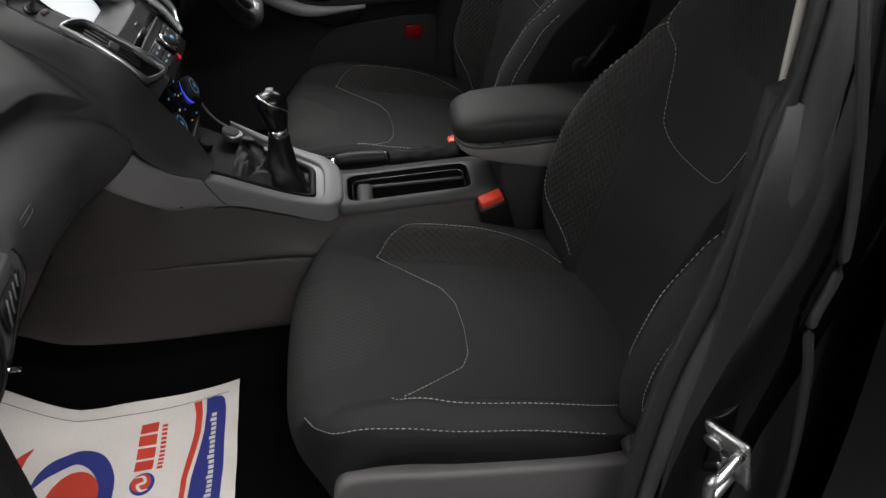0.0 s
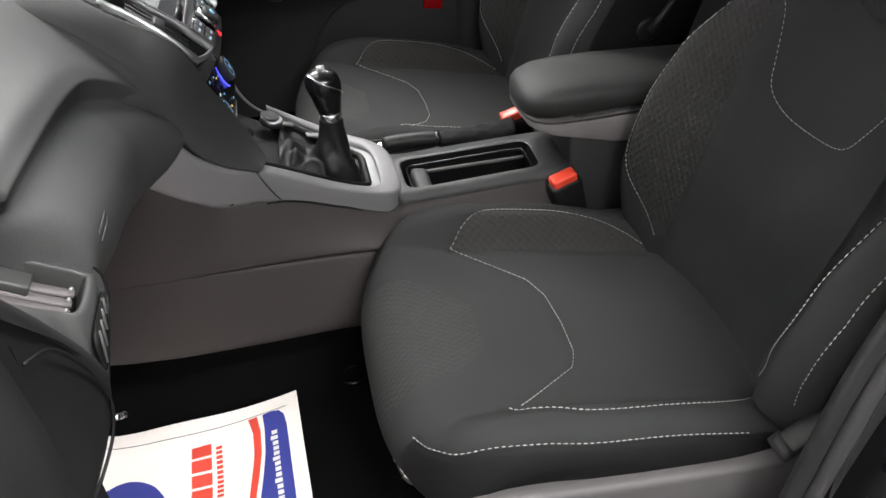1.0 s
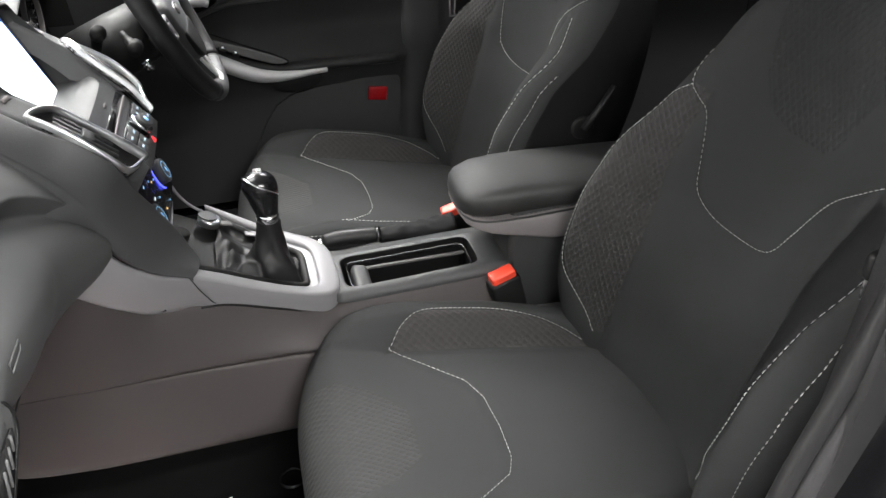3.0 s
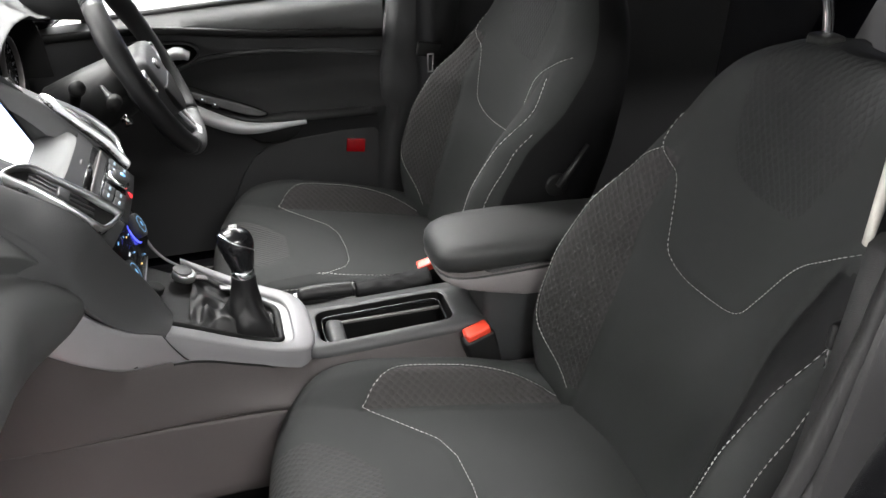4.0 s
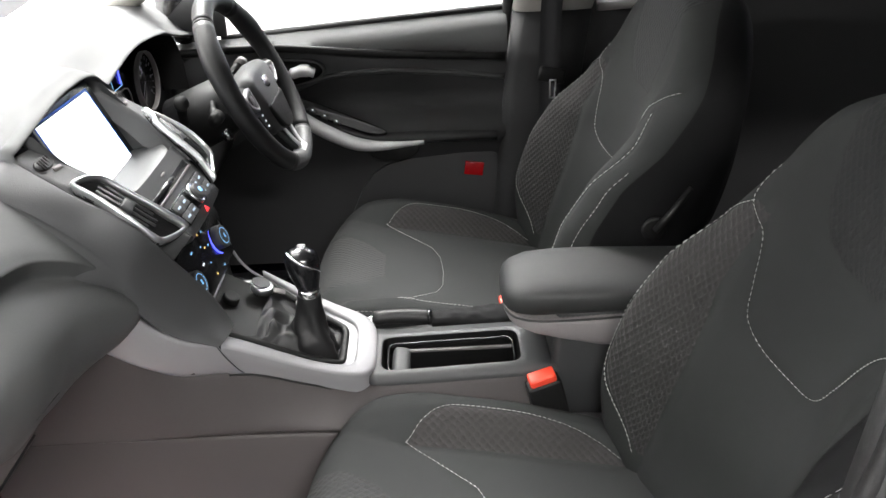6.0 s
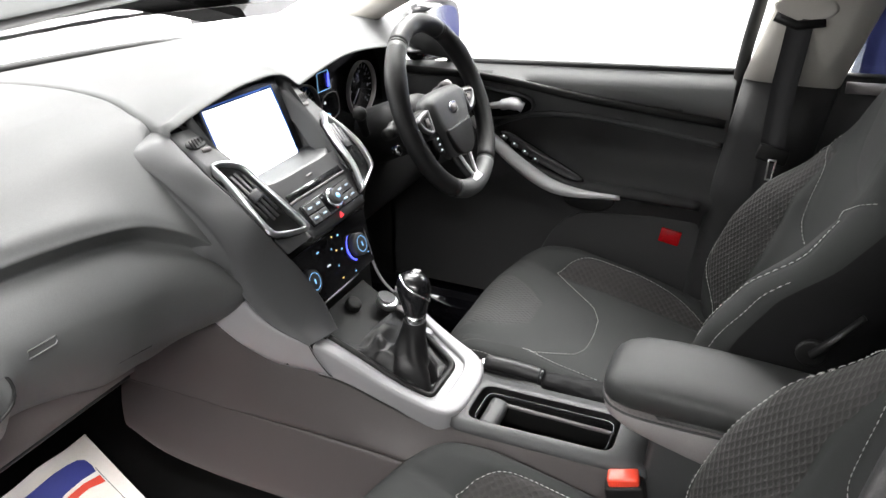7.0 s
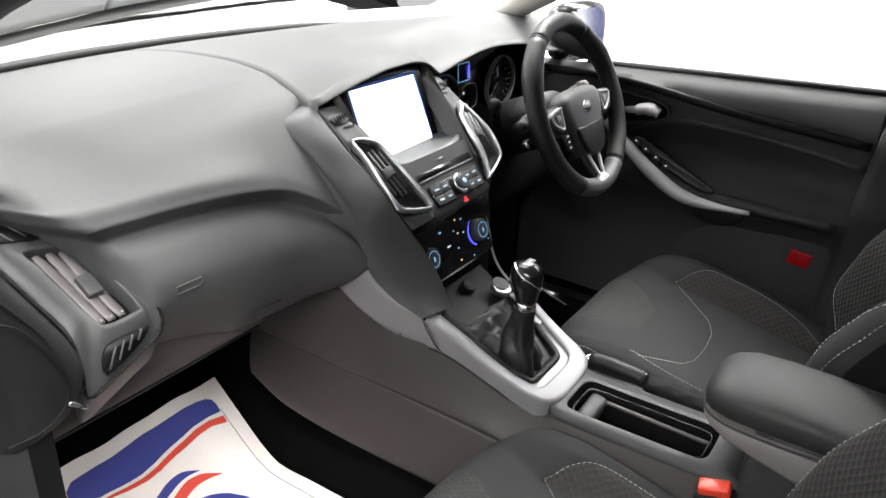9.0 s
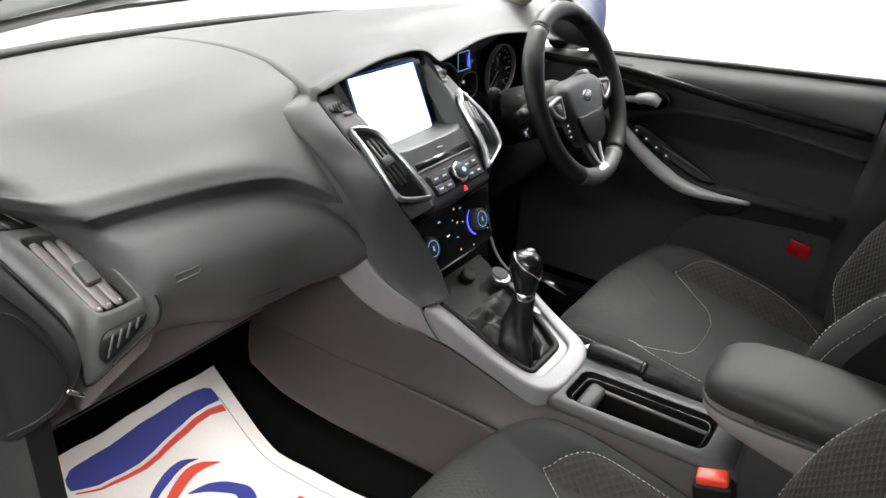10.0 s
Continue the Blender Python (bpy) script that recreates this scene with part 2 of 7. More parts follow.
def spline(points, n=8, closed=False):
    """Catmull-Rom through points, n steps a span."""
    p = [Vector(q) for q in points]
    out, k = [], len(p)
    for i in range(k if closed else k - 1):
        if closed:
            a, b, c, d = (p[(i + j) % k] for j in (-1, 0, 1, 2))
        else:
            b, c = p[i], p[i + 1]
            a = p[i - 1] if i else 2 * b - c
            d = p[i + 2] if i + 2 < k else 2 * c - b
        for j in range(n):
            t = j / n
            out.append(0.5 * (2 * b + (c - a) * t + (2 * a - 5 * b + 4 * c - d) * t * t + (3 * b - a - 3 * c + d) * t**3))
    if not closed:
        out.append(p[-1])
    return out


def resample(points, step):
    pts = [Vector(q) for q in points]
    out, rest = [pts[0].copy()], 0.0
    for a, b in zip(pts[:-1], pts[1:]):
        length = (b - a).length
        if length < 1e-9:
            continue
        pos = step - rest
        while pos <= length:
            out.append(a.lerp(b, pos / length))
            pos += step
        rest = length - (pos - step)
    return out


def grid(rows, closed_u=False, closed_v=False, bm=None):
    """Quads over rows of points."""
    bm = bm or bmesh.new()
    vs = [[bm.verts.new(p) for p in row] for row in rows]
    nr, nc = len(vs), len(vs[0])
    for i in range(nr if closed_v else nr - 1):
        for j in range(nc if closed_u else nc - 1):
            a, b, c, d = vs[i][j], vs[i][(j + 1) % nc], vs[(i + 1) % nr][(j + 1) % nc], vs[(i + 1) % nr][j]
            try:
                bm.faces.new((a, b, c, d))
            except ValueError:
                pass
    return bm


def loft(rings, caps=True, bm=None):
    """A skin over closed rings of equal count, with end caps."""
    bm = bm or bmesh.new()
    vs = [[bm.verts.new(p) for p in r] for r in rings]
    n = len(vs[0])
    for a, b in zip(vs[:-1], vs[1:]):
        for j in range(n):
            bm.faces.new((a[j], a[(j + 1) % n], b[(j + 1) % n], b[j]))
    if caps:
        bm.faces.new(vs[0][::-1])
        bm.faces.new(vs[-1])
    return bm


def tube(points, radius, sides=8, closed=False, bm=None, flat=1.0, up=(0, 0, 1)):
    """A round bar along points; radius may be a list; flat squeezes it along the second axis."""
    pts = [Vector(p) for p in points]
    n = len(pts)
    rad = radius if isinstance(radius, (list, tuple)) else [radius] * n
    rings = []
    ref = Vector(up)
    for i, p in enumerate(pts):
        if closed:
            d = pts[(i + 1) % n] - pts[i - 1]
        else:
            d = pts[min(i + 1, n - 1)] - pts[max(i - 1, 0)]
        d.normalize()
        s = d.cross(ref)
        if s.length < 1e-4:
            s = d.cross(Vector((1, 0, 0.01)))
        s.normalize()
        u = s.cross(d)
        rings.append([p + rad[i] * (math.cos(a) * s + flat * math.sin(a) * u) for a in (2 * math.pi * k / sides for k in range(sides))])
    if closed:
        return grid(rings, True, True, bm)
    return loft(rings, True, bm)


def rbox(size, bevel=0.004, segs=2, m=None, bm=None):
    """A box with rounded edges, centred, moved by m."""
    tmp = bmesh.new()
    bmesh.ops.create_cube(tmp, size=1.0)
    for v in tmp.verts:
        v.co = Vector((v.co.x * size[0], v.co.y * size[1], v.co.z * size[2]))
    if bevel:
        bmesh.ops.bevel(tmp, geom=tmp.edges[:], offset=min(bevel, 0.49 * min(size)), segments=segs, profile=0.5, affect="EDGES", clamp_overlap=True)
    if m is not None:
        bmesh.ops.transform(tmp, matrix=m, verts=tmp.verts)
    if bm is None:
        return tmp
    me = bpy.data.meshes.new("tmp")
    tmp.to_mesh(me)
    tmp.free()
    bm.from_mesh(me)
    bpy.data.meshes.remove(me)
    return bm


def prism(outline, normal, depth, bevel=0.0, bm=None):
    """A flat outline (3D points, in order) given depth along normal, the front edge rounded."""
    n = Vector(normal).normalized()
    pts = [Vector(p) for p in outline]
    if not bevel:
        return loft([[p for p in pts], [p + n * depth for p in pts]], True, bm)
    c = sum(pts, Vector()) / len(pts)
    k = len(pts)

    def inset(d):
        out = []
        for i in range(k):
            a, b, e = pts[i - 1], pts[i], pts[(i + 1) % k]
            t = ((e - b).normalized() + (b - a).normalized()).normalized()
            s = n.cross(t)
            if s.dot(c - b) < 0:
                s = -s
            out.append(b + s * d)
        return out

    rings = [pts, [p + n * (depth - bevel) for p in pts]]
    for a in (30, 60, 90):
        d, h = bevel * (1 - math.cos(radians(a))), bevel * math.sin(radians(a))
        rings.append([p + n * (depth - bevel + h) for p in inset(d)])
    return loft(rings, True, bm)


def disc(center, normal, radius, depth, sides=24, bm=None, bevel=0.0, squash=1.0, up=(0, 0, 1)):
    n = Vector(normal).normalized()
    s = n.cross(Vector(up)).normalized()
    u = s.cross(n)
    pts = [Vector(center) + radius * (math.cos(a) * s + squash * math.sin(a) * u) for a in (2 * math.pi * k / sides for k in range(sides))]
    return prism(pts, n, depth, bevel, bm)


def ring_bar(outline, normal, width, depth, bm=None):
    """A closed flat bar (frame) that follows an outline: width inwards, depth along normal, rounded top."""
    n = Vector(normal).normalized()
    pts = [Vector(p) for p in outline]
    c = sum(pts, Vector()) / len(pts)
    k = len(pts)
    rows = []
    prof = [(0, 0), (0, 0.7), (0.15, 0.95), (0.5, 1.0), (0.85, 0.95), (1, 0.7), (1, 0)]
    for i in range(k):
        a, b, e = pts[i - 1], pts[i], pts[(i + 1) % k]
        t = ((e - b).normalized() + (b - a).normalized()).normalized()
        s = n.cross(t)
        if s.dot(c - b) < 0:
            s = -s
        rows.append([b + s * width * p + n * depth * q for p, q in prof])
    return grid(rows, False, True, bm)


def rounded(points, r=0.02, n=4):
    """Round the corners of a closed plan outline."""
    out, k = [], len(points)
    for i in range(k):
        a, b, c = Vector(points[i - 1]), Vector(points[i]), Vector(points[(i + 1) % k])
        p = b + (a - b).normalized() * min(r, (a - b).length * 0.45)
        q = b + (c - b).normalized() * min(r, (c - b).length * 0.45)
        for j in range(n + 1):
            t = j / n
            out.append((1 - t) ** 2 * p + 2 * t * (1 - t) * b + t * t * q)
    return out


def stitches(line, surface, parent, name="stitching", step=0.0078, length=0.0054, thick=0.00062, lift=0.0009, material=None):
    """Short thread stitches along a line of plan points, laid on surface(p) -> (point, normal)."""
    bm = bmesh.new()
    pts = resample(line, step)
    for a, b in zip(pts[:-1], pts[1:]):
        p, q = a, a.lerp(b, length / step)
        (p, n), (q, _) = surface(p), surface(q)
        p, q = p + n * lift, q + n * lift
        mid = (p + q) / 2 + n * thick * 0.7
        d = (q - p).normalized()
        s = d.cross(n).normalized() * thick
        u = n * thick
        ends = [[p + s * 0.3 - u, p + u * 0.2, p - s * 0.3 - u], [mid + s - u, mid + u, mid - s - u], [q + s * 0.3 - u, q + u * 0.2, q - s * 0.3 - u]]
        loft(ends, True, bm)
    return part(name, bm, material or THREAD, parent, "pale grey contrast stitching")


def seg_dist(px, py, line):
    """Distance of arrays of plan points to a polyline."""
    best = np.full(np.shape(px), 9.0)
    for (ax, ay), (bx, by) in zip(line[:-1], line[1:]):
        dx, dy = bx - ax, by - ay
        l2 = dx * dx + dy * dy + 1e-12
        t = np.clip(((px - ax) * dx + (py - ay) * dy) / l2, 0, 1)
        best = np.minimum(best, np.hypot(px - ax - t * dx, py - ay - t * dy))
    return best


def inside(x, y, poly):
    hit = False
    for (ax, ay), (bx, by) in zip(poly, poly[1:] + poly[:1]):
        if (ay > y) != (by > y) and x < (bx - ax) * (y - ay) / (by - ay) + ax:
            hit = not hit
    return hit


def cut_lines(bm, line, ia, ib, reach):
    """Split faces along a plan polyline, so that panels part on clean edges."""
    for (ax, ay), (bx, by) in zip(line[:-1], line[1:]):
        no, co = Vector((0, 0, 0)), Vector((0, 0, 0))
        no[ia], no[ib] = by - ay, ax - bx
        co[ia], co[ib] = ax, ay
        fs = []
        x0, x1, y0, y1 = min(ax, bx) - reach, max(ax, bx) + reach, min(ay, by) - reach, max(ay, by) + reach
        for f in bm.faces:
            c = f.verts[0].co
            if x0 < c[ia] < x1 and y0 < c[ib] < y1:
                fs.append(f)
        if fs:
            geom = list({v for f in fs for v in f.verts}) + list({e for f in fs for e in f.edges}) + fs
            bmesh.ops.bisect_plane(bm, geom=geom, plane_co=co, plane_no=no, dist=1e-5)


def pick_faces(bm, keep):
    """A copy of bm with the faces for which keep(center) holds."""
    out = bm.copy()
    bad = [f for f in out.faces if not keep(f.calc_center_median())]
    bmesh.ops.delete(out, geom=bad, context="FACES")
    return out


# ---- garage round the car ----
GROUND = -0.30


def place_slab(name, size, at, material, label, category, bevel=0.0):
    ob = part(name, rbox(size, bevel), material, None, "", False)
    ob.location = at
    return tagged(ob, label, category, "", "structure")


RX, RY0, RY1 = 4.2, -4.5, 6.5
place_slab("floor", (2 * RX + 0.4, RY1 - RY0 + 0.4, 0.1), (0, (RY0 + RY1) / 2, GROUND - 0.05), CONCRETE, "grey painted concrete garage floor", "floor")
place_slab("ceiling", (2 * RX + 0.4, RY1 - RY0 + 0.4, 0.1), (0, (RY0 + RY1) / 2, CEILING + 0.05), WALL_WHITE, "plain white garage ceiling", "ceiling")
place_slab("wall_east", (0.2, RY1 - RY0, CEILING - GROUND), (RX + 0.1, (RY0 + RY1) / 2, (CEILING + GROUND) / 2), WALL_WHITE, "plain bright white painted garage wall", "wall")
# The unseen west and south walls are greyed to cut bounce into the cabin.
place_slab("wall_west", (0.2, RY1 - RY0, CEILING - GROUND), (-RX - 0.1, (RY0 + RY1) / 2, (CEILING + GROUND) / 2), WALL_PALE, "unseen closing wall, pale grey to limit bounce", "wall")
place_slab("wall_north", (2 * RX + 0.4, 0.2, CEILING - GROUND), (0, RY1 + 0.1, (CEILING + GROUND) / 2), WALL_WHITE, "plain bright white painted garage wall", "wall")
place_slab("wall_south", (2 * RX + 0.4, 0.2, CEILING - GROUND), (0, RY0 - 0.1, (CEILING + GROUND) / 2), WALL_GREY, "unseen closing wall, dark grey to cut bounce", "wall")
# Fittings made up for the unseen lamps above.
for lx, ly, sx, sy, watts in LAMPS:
    lamp = thing("added_ceiling_light", "added ceiling light, unseen, long and white with glowing diffuser", "ceiling light", (lx, ly, CEILING), "ceiling lights")
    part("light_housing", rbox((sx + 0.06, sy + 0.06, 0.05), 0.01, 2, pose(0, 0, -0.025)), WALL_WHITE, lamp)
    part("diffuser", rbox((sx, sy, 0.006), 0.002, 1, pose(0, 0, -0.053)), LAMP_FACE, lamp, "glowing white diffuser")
# white cove that sweeps from the floor up the end wall
cove = [(2.2, GROUND + 0.01), (4.0, GROUND + 0.012)] + [(4.9 + 1.55 * math.sin(a), GROUND + 0.02 + 1.55 * (1 - math.cos(a))) for a in np.linspace(0, math.pi / 2, 10)]
bm = grid([[(x, y, z) for y, z in cove] for x in np.linspace(-RX + 0.02, RX - 0.02, 6)])
grid([[(x, y + 0.012, z - 0.006) for y, z in cove] for x in np.linspace(-RX + 0.02, RX - 0.02, 6)], bm=bm)
tagged(part("cove", bm, WALL_WHITE), "white painted studio cove curving up the end wall", "cove", "", "structure")
# striped curtain beyond the rear side window
curtain = thing("strip_curtain", "navy and grey vertical strip curtain hanging from the ceiling", "curtain", (0, 0, 0))
for k in range(30):
    y = -4.2 + k * 0.13
    x = RX - 0.9 - 0.02 * (k % 2)
    wave = [(x + 0.02 * math.cos(a) + 0.0, y + 0.065 * a / math.pi, 0) for a in np.linspace(-math.pi, math.pi, 7)]
    rows = [[(px, py, z) for px, py, _ in wave] for z in (GROUND, 1.2, CEILING)]
    rows2 = [[(px + 0.01, py, z) for px, py, _ in wave] for z in (GROUND, 1.2, CEILING)]
    bm = grid(rows)
    grid(rows2, bm=bm)
    part("curtain_strip", bm, CURTAIN_BLUE if k % 3 else CURTAIN_GREY, curtain)

for k in range(22):
    x = 0.4 + k * 0.13
    wave = [(x + 0.065 * a / math.pi, -3.9 + 0.02 * math.cos(a), 0) for a in np.linspace(-math.pi, math.pi, 7)]
    bm = grid([[(px, py, z) for px, py, _ in wave] for z in (GROUND, 1.2, CEILING)])
    grid([[(px, py - 0.01, z) for px, py, _ in wave] for z in (GROUND, 1.2, CEILING)], bm=bm)
    part("curtain_strip", bm, CURTAIN_BLUE if k % 3 == 1 else CURTAIN_GREY, curtain)

# ---- car shell ----
# floor pan and carpet
prof = [(-1.3, 0.10), (-0.25, 0.08), (0.30, 0.07), (0.50, 0.058), (0.62, 0.046), (0.74, 0.032), (0.86, 0.022), (0.92, 0.026), (1.00, 0.080), (1.09, 0.135), (1.17, 0.26), (1.24, 0.55)]
side_x = [-0.66, -0.58, -0.45, -0.30, -0.215, -0.185, -0.156, -0.135, -0.11, 0.0, 0.11, 0.135, 0.156, 0.185, 0.215, 0.30, 0.45, 0.58, 0.66]
rows = []
for y, z in [(v.y, v.z) for v in spline([(0, a, b) for a, b in prof], 5)]:
    rows.append([(x, y, z + 0.15 * max(0, min(1, (0.155 - abs(x)) / 0.04)) + 0.006 * noise.noise(Vector((x * 9, y * 9, 0)))) for x in side_x])
bm = grid(rows)
grid([[(x, y, z - 0.02) for x, y, z in r] for r in rows], bm=bm)
tagged(part("carpet", bm, CARPET), "black car floor carpet running up the footwell", "carpet", "", "structure")
# rubber backed floor mats
for sx in (-1, 1):
    mat_ob = thing("floor_mat", "black carpet floor mat lying in the footwell", "floor mat", (0, 0, 0), "floor mats")
    rows = []
    for y in np.linspace(0.47, 1.06, 18):
        z = float(smooth_tab(prof, y)) + 0.008
        rows.append([(sx * x, y, z + 0.003 * noise.noise(Vector((x * 14, y * 14, sx)))) for x in np.linspace(0.215, 0.60, 12)])
    bm = grid(rows)
    grid([[(x, y, z - 0.007) for x, y, z in r] for r in rows], bm=bm)
    part("mat_carpet", bm, CARPET, mat_ob)
# sills
for sx in (-1, 1):
    sec = [(0.62, 0.07), (0.63, 0.13), (0.66, 0.15), (0.72, 0.145), (0.75, 0.12), (0.76, 0.05), (0.75, -0.05), (0.64, -0.05)]
    rings = [[(sx * a, y, b) for a, b in sec] for y in np.linspace(-0.9, 1.1, 5)]
    tagged(part("door_sill", loft(rings), PAINT), "gloss black door sill of the car", "door sill", "", "structure")
# roof, headliner
rows = []
for y in np.linspace(-1.4, 0.55, 10):
    rows.append([(x, y, 1.235 - 0.07 * (abs(x) / 0.6) ** 3 - 0.06 * max(0, (y - 0.1) / 0.45) ** 2) for x in np.linspace(-0.58, 0.58, 13)])
bm = grid(rows)
grid([[(x, y, z + 0.03) for x, y, z in r] for r in rows], bm=bm)
tagged(part("headliner", bm, CREAM), "cream cloth roof lining of the car", "roof lining", "", "structure")
rows2 = [[(x * 1.04, y, z + 0.035) for x, y, z in r] for r in rows]
bm = grid(rows2)
grid([[(x, y, z + 0.01) for x, y, z in r] for r in rows2], bm=bm)
tagged(part("roof_skin", bm, PAINT), "gloss black painted car roof", "car roof", "", "structure")


for sx in (-1, 1):
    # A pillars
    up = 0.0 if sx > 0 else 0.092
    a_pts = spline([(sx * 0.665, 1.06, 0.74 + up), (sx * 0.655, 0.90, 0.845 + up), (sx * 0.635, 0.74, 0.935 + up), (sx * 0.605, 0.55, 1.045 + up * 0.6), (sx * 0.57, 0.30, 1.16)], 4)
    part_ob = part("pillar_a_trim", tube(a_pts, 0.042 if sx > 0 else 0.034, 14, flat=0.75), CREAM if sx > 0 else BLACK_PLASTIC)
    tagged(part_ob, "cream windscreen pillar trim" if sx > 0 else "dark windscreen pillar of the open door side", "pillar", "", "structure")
# windscreen
rows = []
for k in range(9):
    t = k / 8
    y, z = 1.345 - 0.82 * t, 0.808 + 0.385 * t
    w = 0.72 - 0.15 * t
    rows.append([(w * a, y - 0.16 * abs(a) ** 2.2 * (1 - 0.3 * t), z + 0.0 * a) for a in np.linspace(-1, 1, 17)])
ws = part("windscreen", grid(rows), GLASS)
ws.visible_shadow = False
tagged(ws, "clear laminated car windscreen", "windscreen", "", "structure")
# outer scuttle below the windscreen
rows = [[(x, y - 0.16 * (abs(x) / 0.72) ** 2.2, z) for x in np.linspace(-0.74, 0.74, 17)] for y, z in ((1.345, 0.770), (1.38, 0.745), (1.42, 0.710))]
bm = grid(rows)
grid([[(x, y, z - 0.02) for x, y, z in r] for r in rows], bm=bm)
tagged(part("scuttle_panel", bm, BLACK_PLASTIC), "black plastic scuttle below the windscreen", "scuttle", "", "structure")


# ---- front seats ----
# Plan shapes in the seat's own frame: x across, y ahead, z up.
CUSH_Z = [(-0.14, 0.235), (-0.05, 0.250), (0.05, 0.271), (0.19, 0.300), (0.30, 0.321), (0.38, 0.332), (0.47, 0.335)]
CUSH_B = [(-0.14, 0.35), (-0.05, 0.5), (0.05, 0.8), (0.15, 1.0), (0.27, 1.0), (0.35, 0.65), (0.42, 0.2), (0.47, 0.05)]
BUMP = [(0, 0), (0.150, 0.0), (0.170, 0.004), (0.19, 0.026), (0.212, 0.043), (0.236, 0.042), (0.27, 0.036)]
HALF = 0.264


def cush_front(x):
    return 0.470 - 0.070 * (np.abs(x) / HALF) ** 3.2


def cush_top(x, y):
    ax = np.abs(x)
    z = smooth_tab(CUSH_Z, y) + 0.012 * (np.minimum(ax, 0.17) / 0.17) ** 2 + smooth_tab(CUSH_B, y) * smooth_tab(BUMP, ax)
    d = np.clip(cush_front(x) - y, 0, 0.085)
    z = z - (0.085 - np.sqrt(np.maximum(0.085**2 - (0.085 - d) ** 2, 0)))
    e = np.clip(HALF - ax, 0, 0.04)
    return z - (0.04 - np.sqrt(np.maximum(0.04**2 - (0.04 - e) ** 2, 0))) * 0.9


BACK_Y = [(0.18, -0.045), (0.28, -0.085), (0.36, -0.120), (0.46, -0.162), (0.54, -0.187), (0.62, -0.203), (0.70, -0.214), (0.78, -0.226), (0.90, -0.252)]
BACK_P = [(0.18, 0.0), (0.25, 0.010), (0.32, 0.040), (0.40, 0.060), (0.50, 0.066), (0.58, 0.044), (0.66, 0.008), (0.72, 0.002), (0.80, 0.0), (0.90, 0.0)]
BACK_C = [(0.18, 0.03), (0.30, 0.065), (0.45, 0.09), (0.58, 0.088), (0.66, 0.055), (0.75, 0.015), (0.9, 0.0)]
BACK_W = [(0.18, 0.225), (0.26, 0.245), (0.34, 0.265), (0.45, 0.275), (0.56, 0.270), (0.66, 0.258), (0.72, 0.243), (0.78, 0.216), (0.82, 0.184), (0.85, 0.142), (0.868, 0.095), (0.876, 0.05)]
BACK_TOP = 0.876


def back_front(x, z):
    ax = np.abs(x)
    w = smooth_tab(BACK_W, z)
    r = np.clip((ax - 0.160) / np.maximum(w - 0.160, 0.02), 0, 1)
    rise = np.sin(np.pi / 2 * np.clip(r / 0.62, 0, 1)) ** 1.3
    y = smooth_tab(BACK_Y, z) + smooth_tab(BACK_C, z) * (np.minimum(ax, 0.165) / 0.165) ** 2 + smooth_tab(BACK_P, z) * rise
    e = np.clip(w - ax, 0, 0.05)
    y = y - (0.05 - np.sqrt(np.maximum(0.05**2 - (0.05 - e) ** 2, 0))) * 1.0
    h = np.clip(BACK_TOP + 0.004 - z, 0, 0.06)
    return y - (0.06 - np.sqrt(np.maximum(0.06**2 - (0.06 - h) ** 2, 0))) * 0.8


def mirror_line(line):
    return [(-a, b) for a, b in line]


def plan_curve(line, n=5):
    return [(v.x, v.y) for v in spline([(a, b, 0) for a, b in line], n)]


HEX = [(0.166, 0.312), (0.125, 0.252), (0.096, 0.210), (0.060, 0.192), (0.0, 0.187), (-0.060, 0.190), (-0.092, 0.203), (-0.125, 0.246), (-0.166, 0.300)]
CUSH_ARC = plan_curve([(0.166, 0.312), (0.190, 0.288), (0.208, 0.255), (0.214, 0.215), (0.212, 0.131), (0.204, 0.060), (0.190, 0.015), (0.172, -0.02)])
CUSH_SEAM = [(0.166, 0.312), (0.168, 0.20), (0.166, 0.05), (0.165, -0.09)]
CUSH_FWD = plan_curve([(0.166, 0.312), (0.172, 0.36), (0.195, 0.415)])
CUSH_LOW = plan_curve([(-0.165, 0.432), (-0.202, 0.412), (-0.234, 0.372), (-0.250, 0.270), (-0.250, 0.16), (-0.247, 0.03)])
CUSH_PATCH = [(0.135, 0.50), (0.112, 0.40), (0.088, 0.352), (0.045, 0.310), (-0.045, 0.310), (-0.082, 0.352), (-0.100, 0.40), (-0.115, 0.50)]
UPPER = plan_curve([(0.236, 0.735), (0.205, 0.694), (0.159, 0.676), (0.141, 0.648), (0.125, 0.603), (0.114, 0.560), (0.081, 0.531), (0.029, 0.521), (-0.015, 0.531), (-0.046, 0.575), (-0.094, 0.646), (-0.140, 0.685), (-0.190, 0.722), (-0.225, 0.745)])
BACK_ARC = plan_curve([(0.200, 0.693), (0.236, 0.664), (0.248, 0.625), (0.247, 0.558), (0.244, 0.500), (0.235, 0.430), (0.196, 0.362), (0.160, 0.292)])
BACK_ARC_OUT = plan_curve([(-0.196, 0.700), (-0.221, 0.664), (-0.229, 0.625), (-0.226, 0.558), (-0.221, 0.500), (-0.212, 0.430), (-0.188, 0.362), (-0.160, 0.292)])
BACK_SEAM = plan_curve([(0.166, 0.690), (0.160, 0.60), (0.157, 0.50), (0.154, 0.40), (0.155, 0.295), (0.158, 0.20)])
BACK_PATCH = [(0.114, 0.93), (0.110, 0.80), (0.098, 0.738), (0.068, 0.698), (0.030, 0.683), (-0.040, 0.683), (-0.058, 0.698), (-0.094, 0.775), (-0.125, 0.93)]


